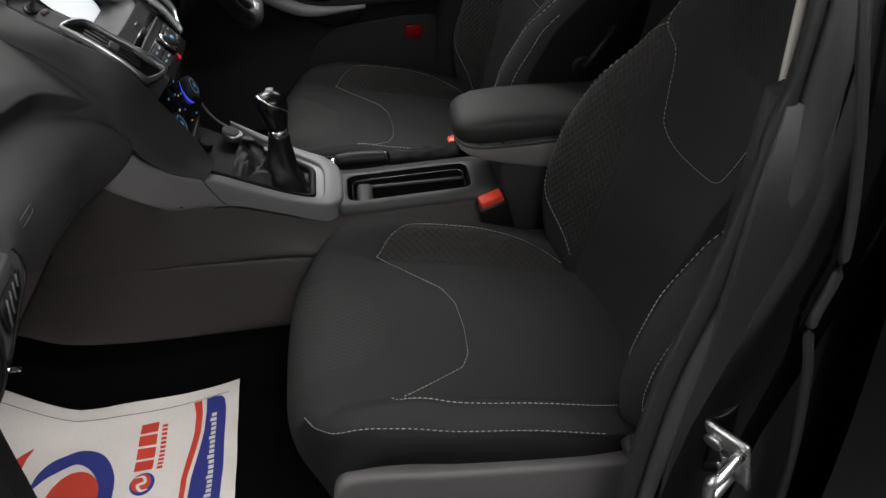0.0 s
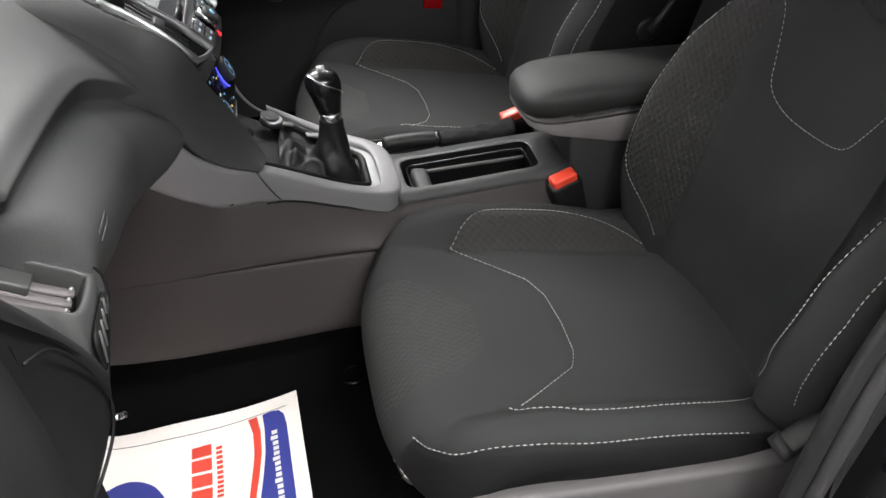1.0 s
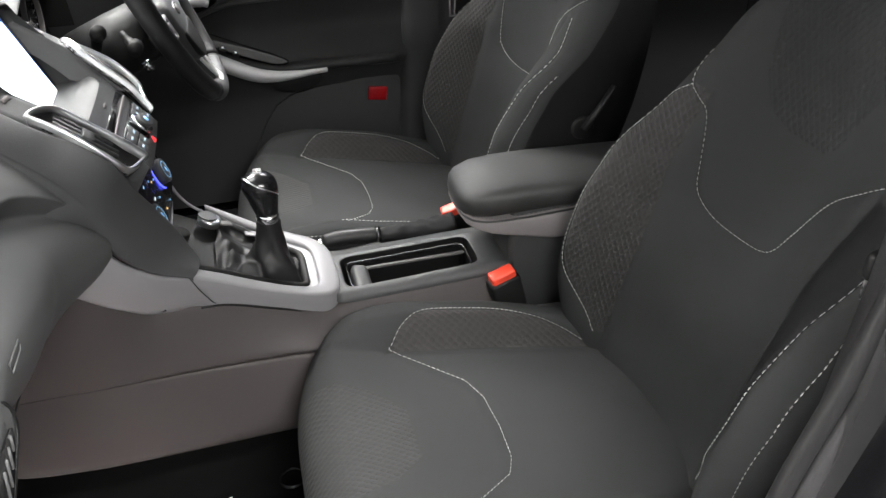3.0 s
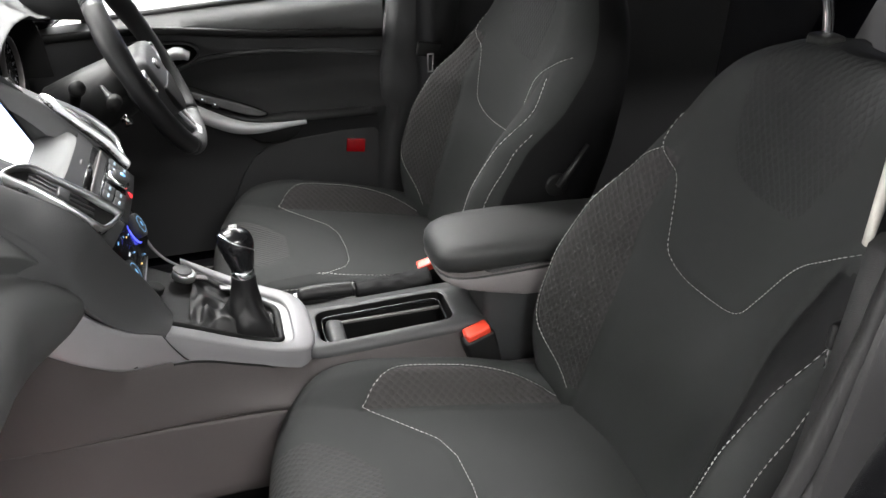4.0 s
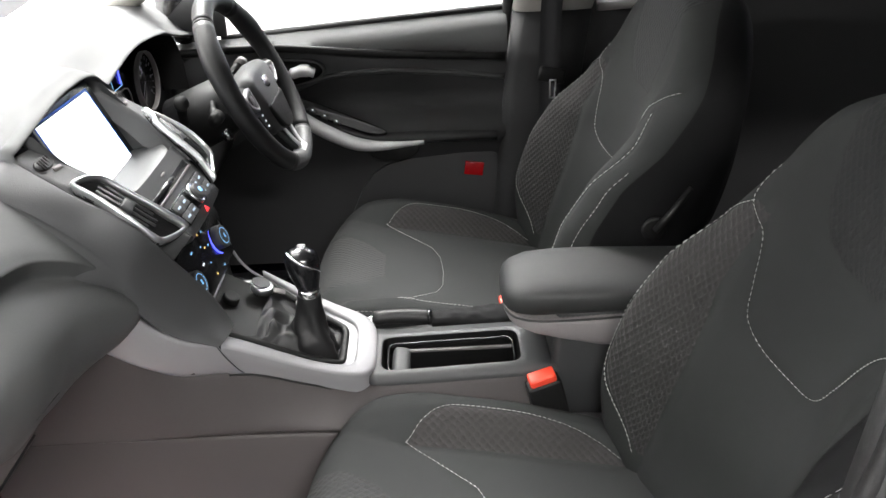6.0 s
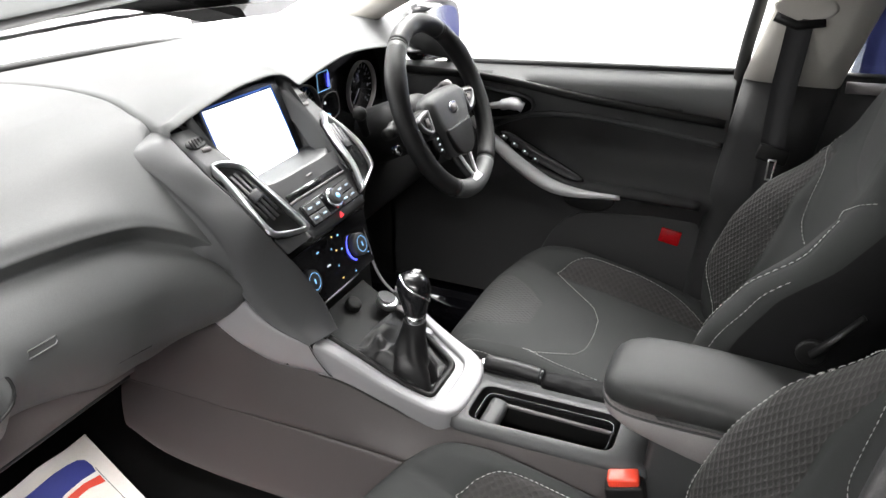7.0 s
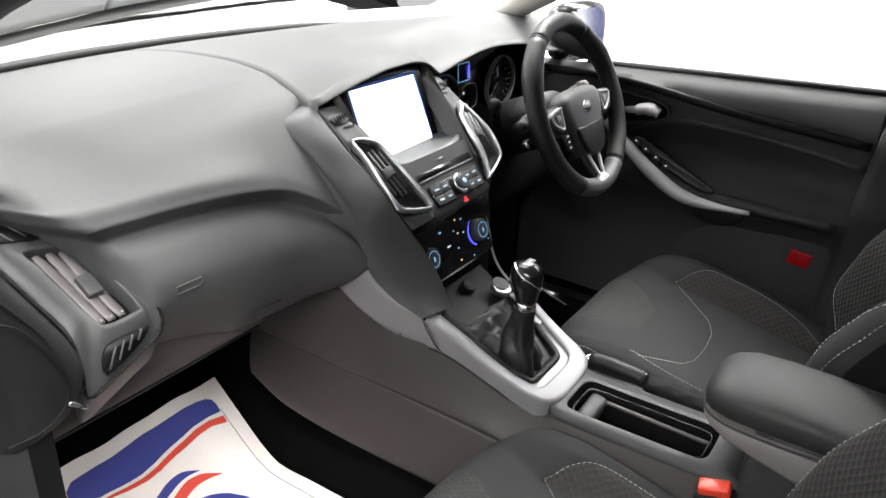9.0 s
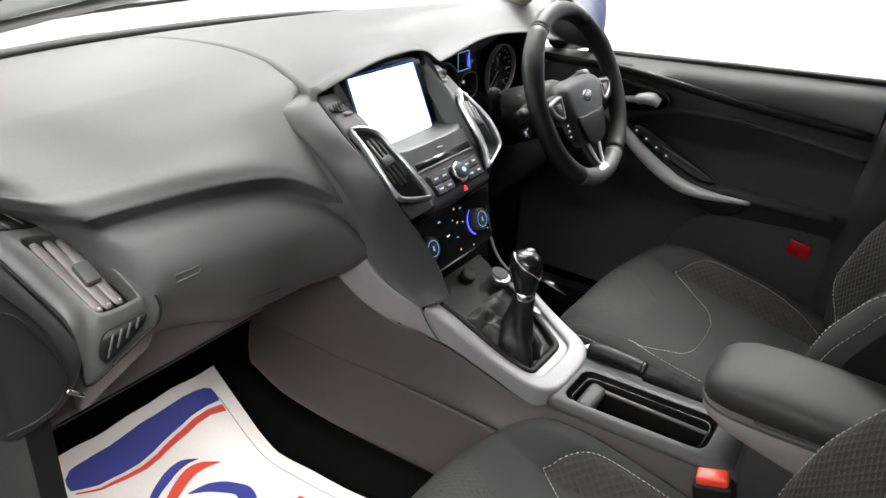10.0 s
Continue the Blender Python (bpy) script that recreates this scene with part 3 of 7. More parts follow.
def cush_surface(p):
    x, y = float(p[0]), float(p[1])
    z = float(cush_top(x, y))
    h = 0.004
    dx = float(cush_top(x + h, y) - cush_top(x - h, y)) / (2 * h)
    dy = float(cush_top(x, y + h) - cush_top(x, y - h)) / (2 * h)
    n = Vector((-dx, -dy, 1)).normalized()
    return Vector((x, y, z)), n


def back_surface(p):
    x, z = float(p[0]), float(p[1])
    y = float(back_front(x, z))
    h = 0.004
    dx = float(back_front(x + h, z) - back_front(x - h, z)) / (2 * h)
    dz = float(back_front(x, z + h) - back_front(x, z - h)) / (2 * h)
    n = Vector((-dx, 1, -dz)).normalized()
    return Vector((x, y, z)), n


def groove(px, py, lines, depth=0.0035, width=0.005):
    out = np.zeros(np.shape(px))
    for line in lines:
        out = np.minimum(out, -depth * np.exp(-((seg_dist(px, py, line) / width) ** 2)))
    return out


def build_seat(name, label):
    seat = thing(name, label, "car seat", group="front seats")
    # cushion
    nx, ny = 96, 100
    u = np.sin(np.linspace(-1, 1, nx) * np.pi / 2 * 0.96) / np.sin(np.pi / 2 * 0.96)
    s = np.sin(np.linspace(0, 1, ny) * np.pi / 2 * 0.97) / np.sin(np.pi / 2 * 0.97)
    X = np.tile(u * HALF * 0.9995, (ny, 1))
    Y = -0.13 + (cush_front(X) - 0.0005 + 0.13) * s[:, None]
    Z = cush_top(X, Y)
    lines = [HEX, CUSH_ARC, mirror_line(CUSH_ARC), CUSH_FWD, mirror_line(CUSH_FWD), CUSH_LOW]
    Z = Z + groove(X, Y, lines, 0.003, 0.0045) + groove(X, Y, [CUSH_SEAM, mirror_line(CUSH_SEAM)], 0.007, 0.008)
    Z = Z + groove(X, Y, [CUSH_PATCH], 0.0012, 0.004)
    # sat-in unevenness
    Z = Z + 0.0018 * np.sin(X * 31 + 1.3) * np.sin(Y * 27) * (np.abs(X) < 0.16)
    bm = grid([[(X[i, j], Y[i, j], Z[i, j]) for j in range(nx)] for i in range(ny)])
    arc_poly = CUSH_ARC + [(0.168, -0.02), (0.168, 0.20)]
    arc_poly_m = mirror_line(arc_poly)
    low_poly = CUSH_LOW + [(-0.235, -0.14), (-0.3, -0.14), (-0.3, 0.6), (-0.165, 0.6)]
    low_poly_m = mirror_line(low_poly)
    for line in (CUSH_PATCH, CUSH_ARC, mirror_line(CUSH_ARC), [(0.168, 0.312), (0.168, -0.02)], [(-0.168, 0.312), (-0.168, -0.02)], CUSH_LOW, mirror_line(CUSH_LOW)):
        cut_lines(bm, line, 0, 1, 0.02)

    def zone(c):
        if inside(c.x, c.y, arc_poly):
            return "bolster_panel"
        if inside(c.x, c.y, arc_poly_m):
            return "bolster_panel.m"
        if inside(c.x, c.y, CUSH_PATCH):
            return "honeycomb_panel"
        if inside(c.x, c.y, low_poly) or inside(c.x, c.y, low_poly_m):
            return "cushion_side"
        return "cushion"

    part("cushion", pick_faces(bm, lambda c: zone(c) == "cushion"), CLOTH, seat)
    part("honeycomb_panel", pick_faces(bm, lambda c: zone(c) == "honeycomb_panel"), HONEY_FINE, seat, "charcoal cloth panel with embossed honeycomb")
    part("bolster_panel", pick_faces(bm, lambda c: zone(c) == "bolster_panel"), HONEY, seat, "warm grey honeycomb cloth bolster panel")
    part("bolster_panel", pick_faces(bm, lambda c: zone(c) == "bolster_panel.m"), CLOTH, seat, "charcoal cloth outer bolster")
    side = pick_faces(bm, lambda c: zone(c) == "cushion_side")
    bm.free()
    # skirt all round below the top
    rim = [(X[i, 0], Y[i, 0], Z[i, 0]) for i in range(ny)] + [(X[-1, j], Y[-1, j], Z[-1, j]) for j in range(1, nx)] + [(X[i, -1], Y[i, -1], Z[i, -1]) for i in range(ny - 2, -1, -1)]
    rows = []
    # the skirt tucks in more under the nose than along the sides
    for drop, side_in, nose_in in ((0, 1.0, 1.0), (0.018, 1.0, 0.985), (0.036, 0.99, 0.945), (0.055, 0.965, 0.895), (0.070, 0.92, 0.84)):
        row = []
        for x, y, z in rim:
            k = max(0.0, min(1.0, (y - 0.24) / 0.15))
            inn = side_in + (nose_in - side_in) * k
            row.append((x * inn, 0.1 + (y - 0.1) * inn, max(z - drop, 0.17) if drop else z))
        rows.append(row)
    grid(rows, bm=side)
    # The skirt's black also stands in for shade below the cushion's edge.
    part("cushion_side", side, CLOTH_DARK, seat, "dark cloth cushion side, blackened for shade below the seam")
    # backrest
    nx, nz = 96, 130
    zt = np.linspace(0, 1, nz)
    zz = 0.19 + (BACK_TOP - 0.19) * np.sin(zt * np.pi / 2 * 0.9) / np.sin(np.pi / 2 * 0.9)
    W = smooth_tab(BACK_W, zz)
    X = u[None, :] * W[:, None] * 0.9995
    Zb = np.tile(zz[:, None], (1, nx))
    Yb = back_front(X, Zb)
    Yb = Yb + groove(X, Zb, [UPPER, BACK_ARC, BACK_ARC_OUT], 0.0032, 0.0045) + groove(X, Zb, [BACK_SEAM, mirror_line(BACK_SEAM)], 0.008, 0.009)
    Yb = Yb + groove(X, Zb, [BACK_PATCH], 0.0012, 0.004)
    bm = grid([[(X[i, j], Yb[i, j], Zb[i, j]) for j in range(nx)] for i in range(nz)])
    barc = BACK_ARC + list(reversed(BACK_SEAM[:-6]))
    barc_m = BACK_ARC_OUT + list(reversed(mirror_line(BACK_SEAM)[:-6]))
    for line in (BACK_PATCH, BACK_ARC, BACK_ARC_OUT, BACK_SEAM, mirror_line(BACK_SEAM)):
        cut_lines(bm, line, 0, 2, 0.02)

    def bzone(c):
        if inside(c.x, c.z, barc):
            return "r"
        if inside(c.x, c.z, barc_m):
            return "l"
        if inside(c.x, c.z, BACK_PATCH):
            return "p"
        return "b"

    part("backrest", pick_faces(bm, lambda c: bzone(c) == "b"), CLOTH, seat)
    part("shoulder_panel", pick_faces(bm, lambda c: bzone(c) == "p"), HONEY_SHOULDER, seat, "charcoal cloth panel with embossed honeycomb")
    part("back_bolster_panel", pick_faces(bm, lambda c: bzone(c) == "r"), HONEY_BACK, seat, "warm grey honeycomb cloth bolster panel")
    # The outer panel takes the dark cloth to stand for its own shade.
    part("back_bolster_panel", pick_faces(bm, lambda c: bzone(c) == "l"), CLOTH_DARK, seat, "outer bolster panel, dark for its shade on the passenger seat")
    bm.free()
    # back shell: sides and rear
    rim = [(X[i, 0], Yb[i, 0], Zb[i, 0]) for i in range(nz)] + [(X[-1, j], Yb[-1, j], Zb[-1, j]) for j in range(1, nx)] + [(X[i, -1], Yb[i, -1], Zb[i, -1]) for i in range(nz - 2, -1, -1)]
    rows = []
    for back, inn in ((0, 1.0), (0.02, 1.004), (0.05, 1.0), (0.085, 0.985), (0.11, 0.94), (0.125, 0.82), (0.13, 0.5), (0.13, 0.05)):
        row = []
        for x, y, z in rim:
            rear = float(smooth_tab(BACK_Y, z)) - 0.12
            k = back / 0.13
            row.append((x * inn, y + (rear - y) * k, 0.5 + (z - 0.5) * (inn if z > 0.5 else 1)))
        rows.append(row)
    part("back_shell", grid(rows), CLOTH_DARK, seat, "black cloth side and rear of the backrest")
    # stitching
    for line in (HEX, CUSH_ARC, mirror_line(CUSH_ARC)):
        stitches([(a, b, 0) for a, b in line], cush_surface, seat)
    stitches([(a, b, 0) for a, b in CUSH_LOW], cush_surface, seat, thick=0.0007)
    for line in (UPPER, BACK_ARC, BACK_ARC_OUT):
        stitches([(a, b, 0) for a, b in line], back_surface, seat)
    edge = [(0.268 * w, z, 0) for w, z in ((0.96, 0.62), (0.98, 0.56), (0.985, 0.48), (0.97, 0.40), (0.95, 0.34))]
    for sg in (1, -1):
        stitches([(sg * a, b, 0) for a, b, _ in edge], back_surface, seat, thick=0.0007)
    # plastic base
    for sg in (-1, 1):
        outline = [(sg * 0.247, y, z + 0.026) for y, z in ((0.385, 0.283), (0.400, 0.24), (0.385, 0.16), (0.30, 0.09), (0.0, 0.07), (-0.16, 0.11), (-0.17, 0.235), (-0.06, 0.250), (0.10, 0.262), (0.25, 0.278), (0.34, 0.290))]
        part("side_valance", prism(spline(outline, 4, True), (sg, 0, 0), 0.034, 0.008), TAUPE_LIGHT, seat, "grey hard plastic side valance")
        lever = [(sg * 0.276, 0.10, 0.165), (sg * 0.280, 0.16, 0.172), (sg * 0.280, 0.24, 0.19), (sg * 0.276, 0.29, 0.20)]
        part("height_lever", tube(spline(lever, 4), [0.012] * 4 + [0.016] * 5 + [0.014] * 4, 10, flat=0.6), SEAT_PLASTIC, seat, "grey plastic height lever")
        part("recliner_cover", disc((sg * 0.245, -0.085, 0.235), (sg, 0, 0), 0.05, 0.03, 24, bevel=0.008), BLACK_PLASTIC, seat)
        part("rail", rbox((0.04, 0.52, 0.03), 0.005, 2, pose(sg * 0.18, 0.14, 0.105)), BLACK_PLASTIC, seat)
    part("under_pan", rbox((0.40, 0.46, 0.08), 0.02, 2, pose(0, 0.14, 0.18)), BLACK_PLASTIC, seat)
    bar = spline([(-0.105, 0.20, 0.125), (-0.100, 0.38, 0.12), (-0.090, 0.415, 0.12), (-0.055, 0.445, 0.12), (0.10, 0.450, 0.12), (0.135, 0.445, 0.12), (0.165, 0.415, 0.12), (0.17, 0.38, 0.12), (0.175, 0.20, 0.125)], 5)
    part("slide_bar", tube(bar, 0.0045, 8), STEEL, seat, "thin steel slide bar under the cushion")
    # headrest on two posts
    for sg in (-1, 1):
        p = spline([(sg * 0.068, -0.298, 0.82), (sg * 0.068, -0.298, 0.875), (sg * 0.068, -0.286, 0.925), (sg * 0.068, -0.260, 0.97), (sg * 0.068, -0.255, 1.03)], 5)
        part("headrest_post", tube(p, 0.0065, 12), CHROME, seat, "bright steel headrest post")
        part("post_sleeve", rbox((0.038, 0.034, 0.020), 0.006, 2, pose(sg * 0.068, -0.298, 0.872)), BLACK_PLASTIC, seat)
    rings = []
    for k in range(13):
        a = math.pi * k / 12
        z = 1.055 - 0.085 * math.cos(a)
        sx, sy = 0.135 * math.sin(a) ** 0.45 + 0.004, 0.055 * math.sin(a) ** 0.6 + 0.002
        rings.append([(sx * math.copysign(abs(math.cos(b)) ** 0.7, math.cos(b)), -0.235 + 0.02 * (z - 1.05) + sy * math.copysign(abs(math.sin(b)) ** 0.8, math.sin(b)), z) for b in (2 * math.pi * j / 28 for j in range(28))])
    part("headrest", loft(rings), CLOTH_DARK, seat, "black cloth headrest")
    return seat


SEAT_AT = (-0.36, 0.0, 0.0)
passenger_seat = build_seat("car_seat", "charcoal cloth car seat with pale stitching and honeycomb panels")
driver_seat = copy_thing(passenger_seat, pose(0.37, 0.055, 0.0))
tagged(driver_seat, "charcoal cloth car seat beside the steering wheel, with recline lever")
passenger_seat.location = SEAT_AT
# the driver's headrest is pushed down
for child in driver_seat.children:
    if child.name.startswith("headrest") and not child.name.startswith("headrest_post"):
        child.location = (0, -0.07, -0.045)
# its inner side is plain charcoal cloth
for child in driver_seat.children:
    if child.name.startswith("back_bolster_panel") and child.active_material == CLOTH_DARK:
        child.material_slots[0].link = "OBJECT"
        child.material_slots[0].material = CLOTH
# recline lever on the driver's seat
part("recline_hub", disc((-0.262, -0.175, 0.522), (-1, 0, 0), 0.022, 0.016, 28, bevel=0.005), BLACK_PLASTIC, driver_seat)
part("recline_lever", tube([(-0.279, -0.175, 0.522), (-0.281, -0.20, 0.556), (-0.280, -0.228, 0.598)], [0.010, 0.008, 0.006], 10, flat=0.7), BLACK_PLASTIC, driver_seat, "slim black recline lever")


# ---- dashboard ----
dash = thing("dashboard", "grey soft-touch car dashboard with glove box, vents and lit centre screen", "dashboard")


BAND = [(-0.72, 0.768), (-0.63, 0.762), (-0.565, 0.757), (-0.45, 0.747), (-0.36, 0.734), (-0.286, 0.716), (-0.24, 0.692), (-0.209, 0.668), (-0.18, 0.632), (-0.155, 0.600)]
BELOW = [(-0.72, 0.19), (-0.6, 0.208), (-0.5, 0.208), (-0.42, 0.222), (-0.36, 0.236), (-0.286, 0.224), (-0.24, 0.190), (-0.209, 0.160), (-0.18, 0.120), (-0.155, 0.08)]


def band_z(x):
    return float(smooth_tab(BAND, x))


def rear_tilt(x, y):
    """The top falls a little towards the driver's side below the windscreen."""
    return -0.042 * (x + 0.15) * max(0.0, min(1.0, (y - 0.95) / 0.29))


def dash_profile(x):
    zb, h = band_z(x), float(smooth_tab(BELOW, x)) / 0.208
    out = max(0.0, (-0.60 - x) / 0.09)
    back = -0.042 * min(1.0, max(0.0, (x + 0.30) / 0.11)) ** 1.5
    top = 0.814
    lip = min(1.0, h)
    pts = [(1.24, 0.818), (1.15, 0.833), (1.05, 0.843), (0.95, 0.8465), (0.885, 0.8415), (0.862, 0.837), (0.835, 0.826), (0.80, top - 0.006), (0.764 + 0.5 * back, zb + 0.60 * (top - 0.006 - zb)), (0.737 + back, zb + 0.024), (0.7275 + back, zb + 0.009), (0.7245 + back, zb + 0.003)]
    pts += [(0.7260 + back, zb - 0.001 * lip), (0.7320 + back, zb - 0.010 * lip), (0.7375 + back, zb - 0.019 * lip), (0.7365 + back, zb - 0.024 * lip), (0.7325 + back, zb - 0.029 * lip), (0.7165 + back, zb - 0.042 * h), (0.7045 + back, zb - 0.060 * h), (0.6990 + back, zb - 0.076 * h), (0.6985 + back, zb - 0.090 * h), (0.7025 + back, zb - 0.110 * h), (0.7115 + back, zb - 0.132 * h), (0.7240 + back, zb - 0.154 * h), (0.7390 + back, zb - 0.175 * h), (0.756 + back, zb - 0.194 * h), (0.773 + back, zb - 0.207 * h), (0.81 + back, zb - 0.214 * h)]
    step = max(0.0, min(1.0, (-0.533 - x) / 0.06))
    step = step * step * (3 - 2 * step)
    brow = 0.668 + 0.95 * max(0.0, -0.545 - x)
    return [(y + 0.13 * step * max(0.0, min(1.0, (brow + 0.045 - z) / 0.05)) * (y < 0.8) + 0.02 * out**2 * (y < 0.8) - 0.16 * (abs(x) / 0.72) ** 2.2 * (y > 0.9) * min(1, (y - 0.9) / 0.3), z + rear_tilt(x, y)) for y, z in pts]


def flank_x(z):
    """Where the pad ends against the stack's flank."""
    return float(lerp_tab([(0.40, -0.184), (0.64, -0.184), (0.675, -0.194), (0.712, -0.206), (0.755, -0.219), (0.797, -0.234), (0.85, -0.250)], z))


xs = list(np.linspace(-0.70, -0.176, 50))
rows = []
for x in xs:
    rows.append([(min(x, flank_x(v.z) + 0.010 + 0.10 * max(0.0, (v.y - 0.775) / 0.05)), v.y, v.z) for v in spline([(0, a, b) for a, b in dash_profile(x)], 4)])
rows.append([(x + 0.005, y + 0.005 * (y < 0.80), z) for x, y, z in rows[-1]])
rows.append([(x + 0.005, y + 0.05 * (y < 0.80), z - 0.012 * (y >= 0.80)) for x, y, z in rows[-1]])
part("passenger_dash_pad", grid(rows), DASH_SOFT, dash, "grey soft-touch dash pad over the glove box")
# lower taupe panel under the glove box
rows = []
for x in np.linspace(-0.67, -0.30, 14):
    zb = band_z(x) - 0.185
    rows.append([(x, y, z) for y, z in ((0.765, zb + 0.02), (0.7655, zb), (0.768, 0.525), (0.771, 0.500), (0.771, 0.489), (0.775, 0.484), (0.80, 0.482), (0.95, 0.480))])
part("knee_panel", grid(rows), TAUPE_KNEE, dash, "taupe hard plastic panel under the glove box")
part("knee_lip", tube([(x, 0.774, 0.4835) for x in np.linspace(-0.67, -0.31, 9)], 0.0028, 8), BLACK_PLASTIC, dash)
# glove box catch
CATCH = (-0.330, 0.738, 0.541)
part("glove_box_catch", rbox((0.064, 0.020, 0.006), 0.0025, 2, pose(CATCH[0], CATCH[1], CATCH[2], -42, 8, 0)), BLACK_PLASTIC, dash, "black recessed glove box catch")
# airbag tag: a raised outline on the pad
tag = [(-0.506, 0.6972, 0.653), (-0.470, 0.6972, 0.652), (-0.467, 0.6970, 0.655), (-0.468, 0.6968, 0.6625), (-0.506, 0.6968, 0.6635)]
part("airbag_tag", tube(tag, 0.0009, 6, True), DASH_MID, dash, "small embossed airbag tag")

# outer air vent at the passenger end of the dash
SHROUD = [(-0.614, 0.872, 0.755), (-0.584, 0.854, 0.745), (-0.559, 0.819, 0.723), (-0.545, 0.766, 0.692), (-0.537, 0.714, 0.660), (-0.531, 0.700, 0.639), (-0.536, 0.700, 0.616), (-0.563, 0.700, 0.604), (-0.597, 0.700, 0.590), (-0.639, 0.700, 0.577), (-0.641, 0.700, 0.616), (-0.642, 0.712, 0.658), (-0.649, 0.767, 0.690), (-0.656, 0.813, 0.718), (-0.664, 0.860, 0.746), (-0.645, 0.878, 0.757)]
OPENING = [(-0.622, 0.814, 0.720), (-0.584, 0.805, 0.715), (-0.567, 0.788, 0.705), (-0.559, 0.750, 0.682), (-0.556, 0.711, 0.658), (-0.564, 0.704, 0.654), (-0.604, 0.705, 0.655), (-0.611, 0.721, 0.665), (-0.615, 0.754, 0.685), (-0.619, 0.787, 0.704)]
VU, VV = Vector((1, 0, 0)), Vector((0, 0.857, 0.514))
VO = Vector((0, -0.514, 0.857))
vc = Vector((-0.592, 0.757, 0.686))


def bearing(p):
    return math.atan2((p - vc).dot(VV), (p - vc).x)


def about(p, k, sink):
    """Scaled about the vent's middle, then sunk into the dash."""
    return vc + (p - vc) * k - VO * sink


shroud, mouth = spline(SHROUD, 6, True), sorted(spline(OPENING, 8, True), key=bearing)
dense = sorted(resample([*shroud, shroud[0]], 0.0008), key=bearing)
around = [min(dense, key=lambda q: abs(bearing(q) - bearing(p))) for p in mouth]
rings = [[about(p, 1.03, 0.060) for p in around], [about(p, 1.015, 0.010) for p in around], [about(p, 1.0, 0.003) for p in around], [about(p, 0.97, 0.0) for p in around]]
rings += [[p.lerp(q, 0.5) for p, q in zip(around, mouth)]]
rings += [[about(p, k, d) for p in mouth] for k, d in ((1.12, -0.0005), (1.05, -0.0015), (1.015, -0.0008), (1.0, 0.002), (0.985, 0.026))]
vent_end = part("vent_shroud", loft(rings, False), DASH_MID, dash, "grey plastic end air vent surround")
part("shroud_seam", tube([about(p, 1.018, 0.004) for p in dense[::12]], 0.0022, 6, True), BLACK_PLASTIC, vent_end)
part("vent_mouth", prism([about(p, 1.0, 0.026) for p in mouth], VO, 0.002), BLACK_PLASTIC, vent_end)
for k in range(3):
    a = Vector((-0.612, 0.812, 0.710)).lerp(Vector((-0.583, 0.806, 0.706)), k / 2)
    b = Vector((-0.602, 0.712, 0.651)).lerp(Vector((-0.574, 0.712, 0.651)), k / 2)
    side = VO.cross(b - a).normalized()
    rings = []
    for q in np.linspace(0, 1, 15):
        c = a.lerp(b, q) + VO * (0.002 * math.sin(3.1 * q + k))
        w = 0.0082 + (0.0012 if 0.25 < q < 0.70 else 0.0) - 0.0025 * (q in (0.0, 1.0))
        rings.append([c + side * (w * math.cos(t)) + VO * (0.0040 * math.sin(t) - 0.35 * w * math.cos(t)) for t in (2 * math.pi * j / 10 for j in range(10))])
    part("vent_slat", loft(rings), SLAT_TAUPE, vent_end, "taupe-grey vent slat")
    part("slat_end", rbox((0.004, 0.004, 0.004), 0.0012, 1, Matrix.Translation(b + VO * 0.003 + VV * 0.003)), PLATE_GREY, vent_end, "pale slat pivot")
frame_m = Matrix((VU, VV, VO)).transposed().to_4x4()
part("vent_tab", rbox((0.020, 0.031, 0.010), 0.002, 2, Matrix.Translation(Vector((-0.588, 0.750, 0.683)) + VO * 0.001) @ frame_m), DASH_MID, vent_end, "pale grey vent adjuster tab")
low_slot = spline([(-0.611, 0.6985, 0.630), (-0.565, 0.6985, 0.632), (-0.553, 0.6985, 0.630), (-0.570, 0.6985, 0.613), (-0.616, 0.6985, 0.595)], 4, True)
part("demister_mouth", prism(low_slot, (0, -1, 0), 0.003), BLACK_PLASTIC, vent_end)
for k in range(4):
    part("demister_slat", rbox((0.003, 0.004, 0.030 - 0.005 * k), 0.0008, 1, pose(-0.606 + 0.0130 * k, 0.6955, 0.613 + 0.0045 * k, 0, 22, 0)), DASH_MID, vent_end)
top_slot = spline([(-0.648, 0.855, 0.7455), (-0.596, 0.849, 0.7425), (-0.585, 0.822, 0.726), (-0.618, 0.826, 0.7285), (-0.652, 0.838, 0.7355)], 4, True)
part("demister_mouth", prism([p + VO * 0.001 for p in top_slot], VO, 0.002), BLACK_PLASTIC, vent_end)
for k in range(3):
    part("demister_slat", rbox((0.0028, 0.030, 0.004), 0.0008, 1, Matrix.Translation(Vector((-0.632 + 0.016 * k, 0.840, 0.7365)) + VO * 0.003) @ frame_m @ pose(0, 0, 0, 0, 0, 25)), DASH_MID, vent_end)
# dash end cap below and outside the vent
cap = [(-0.750, 0.765, 0.790), (-0.718, 0.757, 0.776), (-0.698, 0.750, 0.745), (-0.676, 0.742, 0.702), (-0.654, 0.735, 0.655), (-0.645, 0.732, 0.618), (-0.658, 0.738, 0.575), (-0.690, 0.748, 0.545), (-0.740, 0.758, 0.540), (-0.765, 0.75, 0.66)]
end_cap = part("end_cap", prism(spline(cap, 5, True), (0.1, -1, 0.1), 0.050, 0.022), PILLAR_DARK, dash, "dark rounded dash end cap")
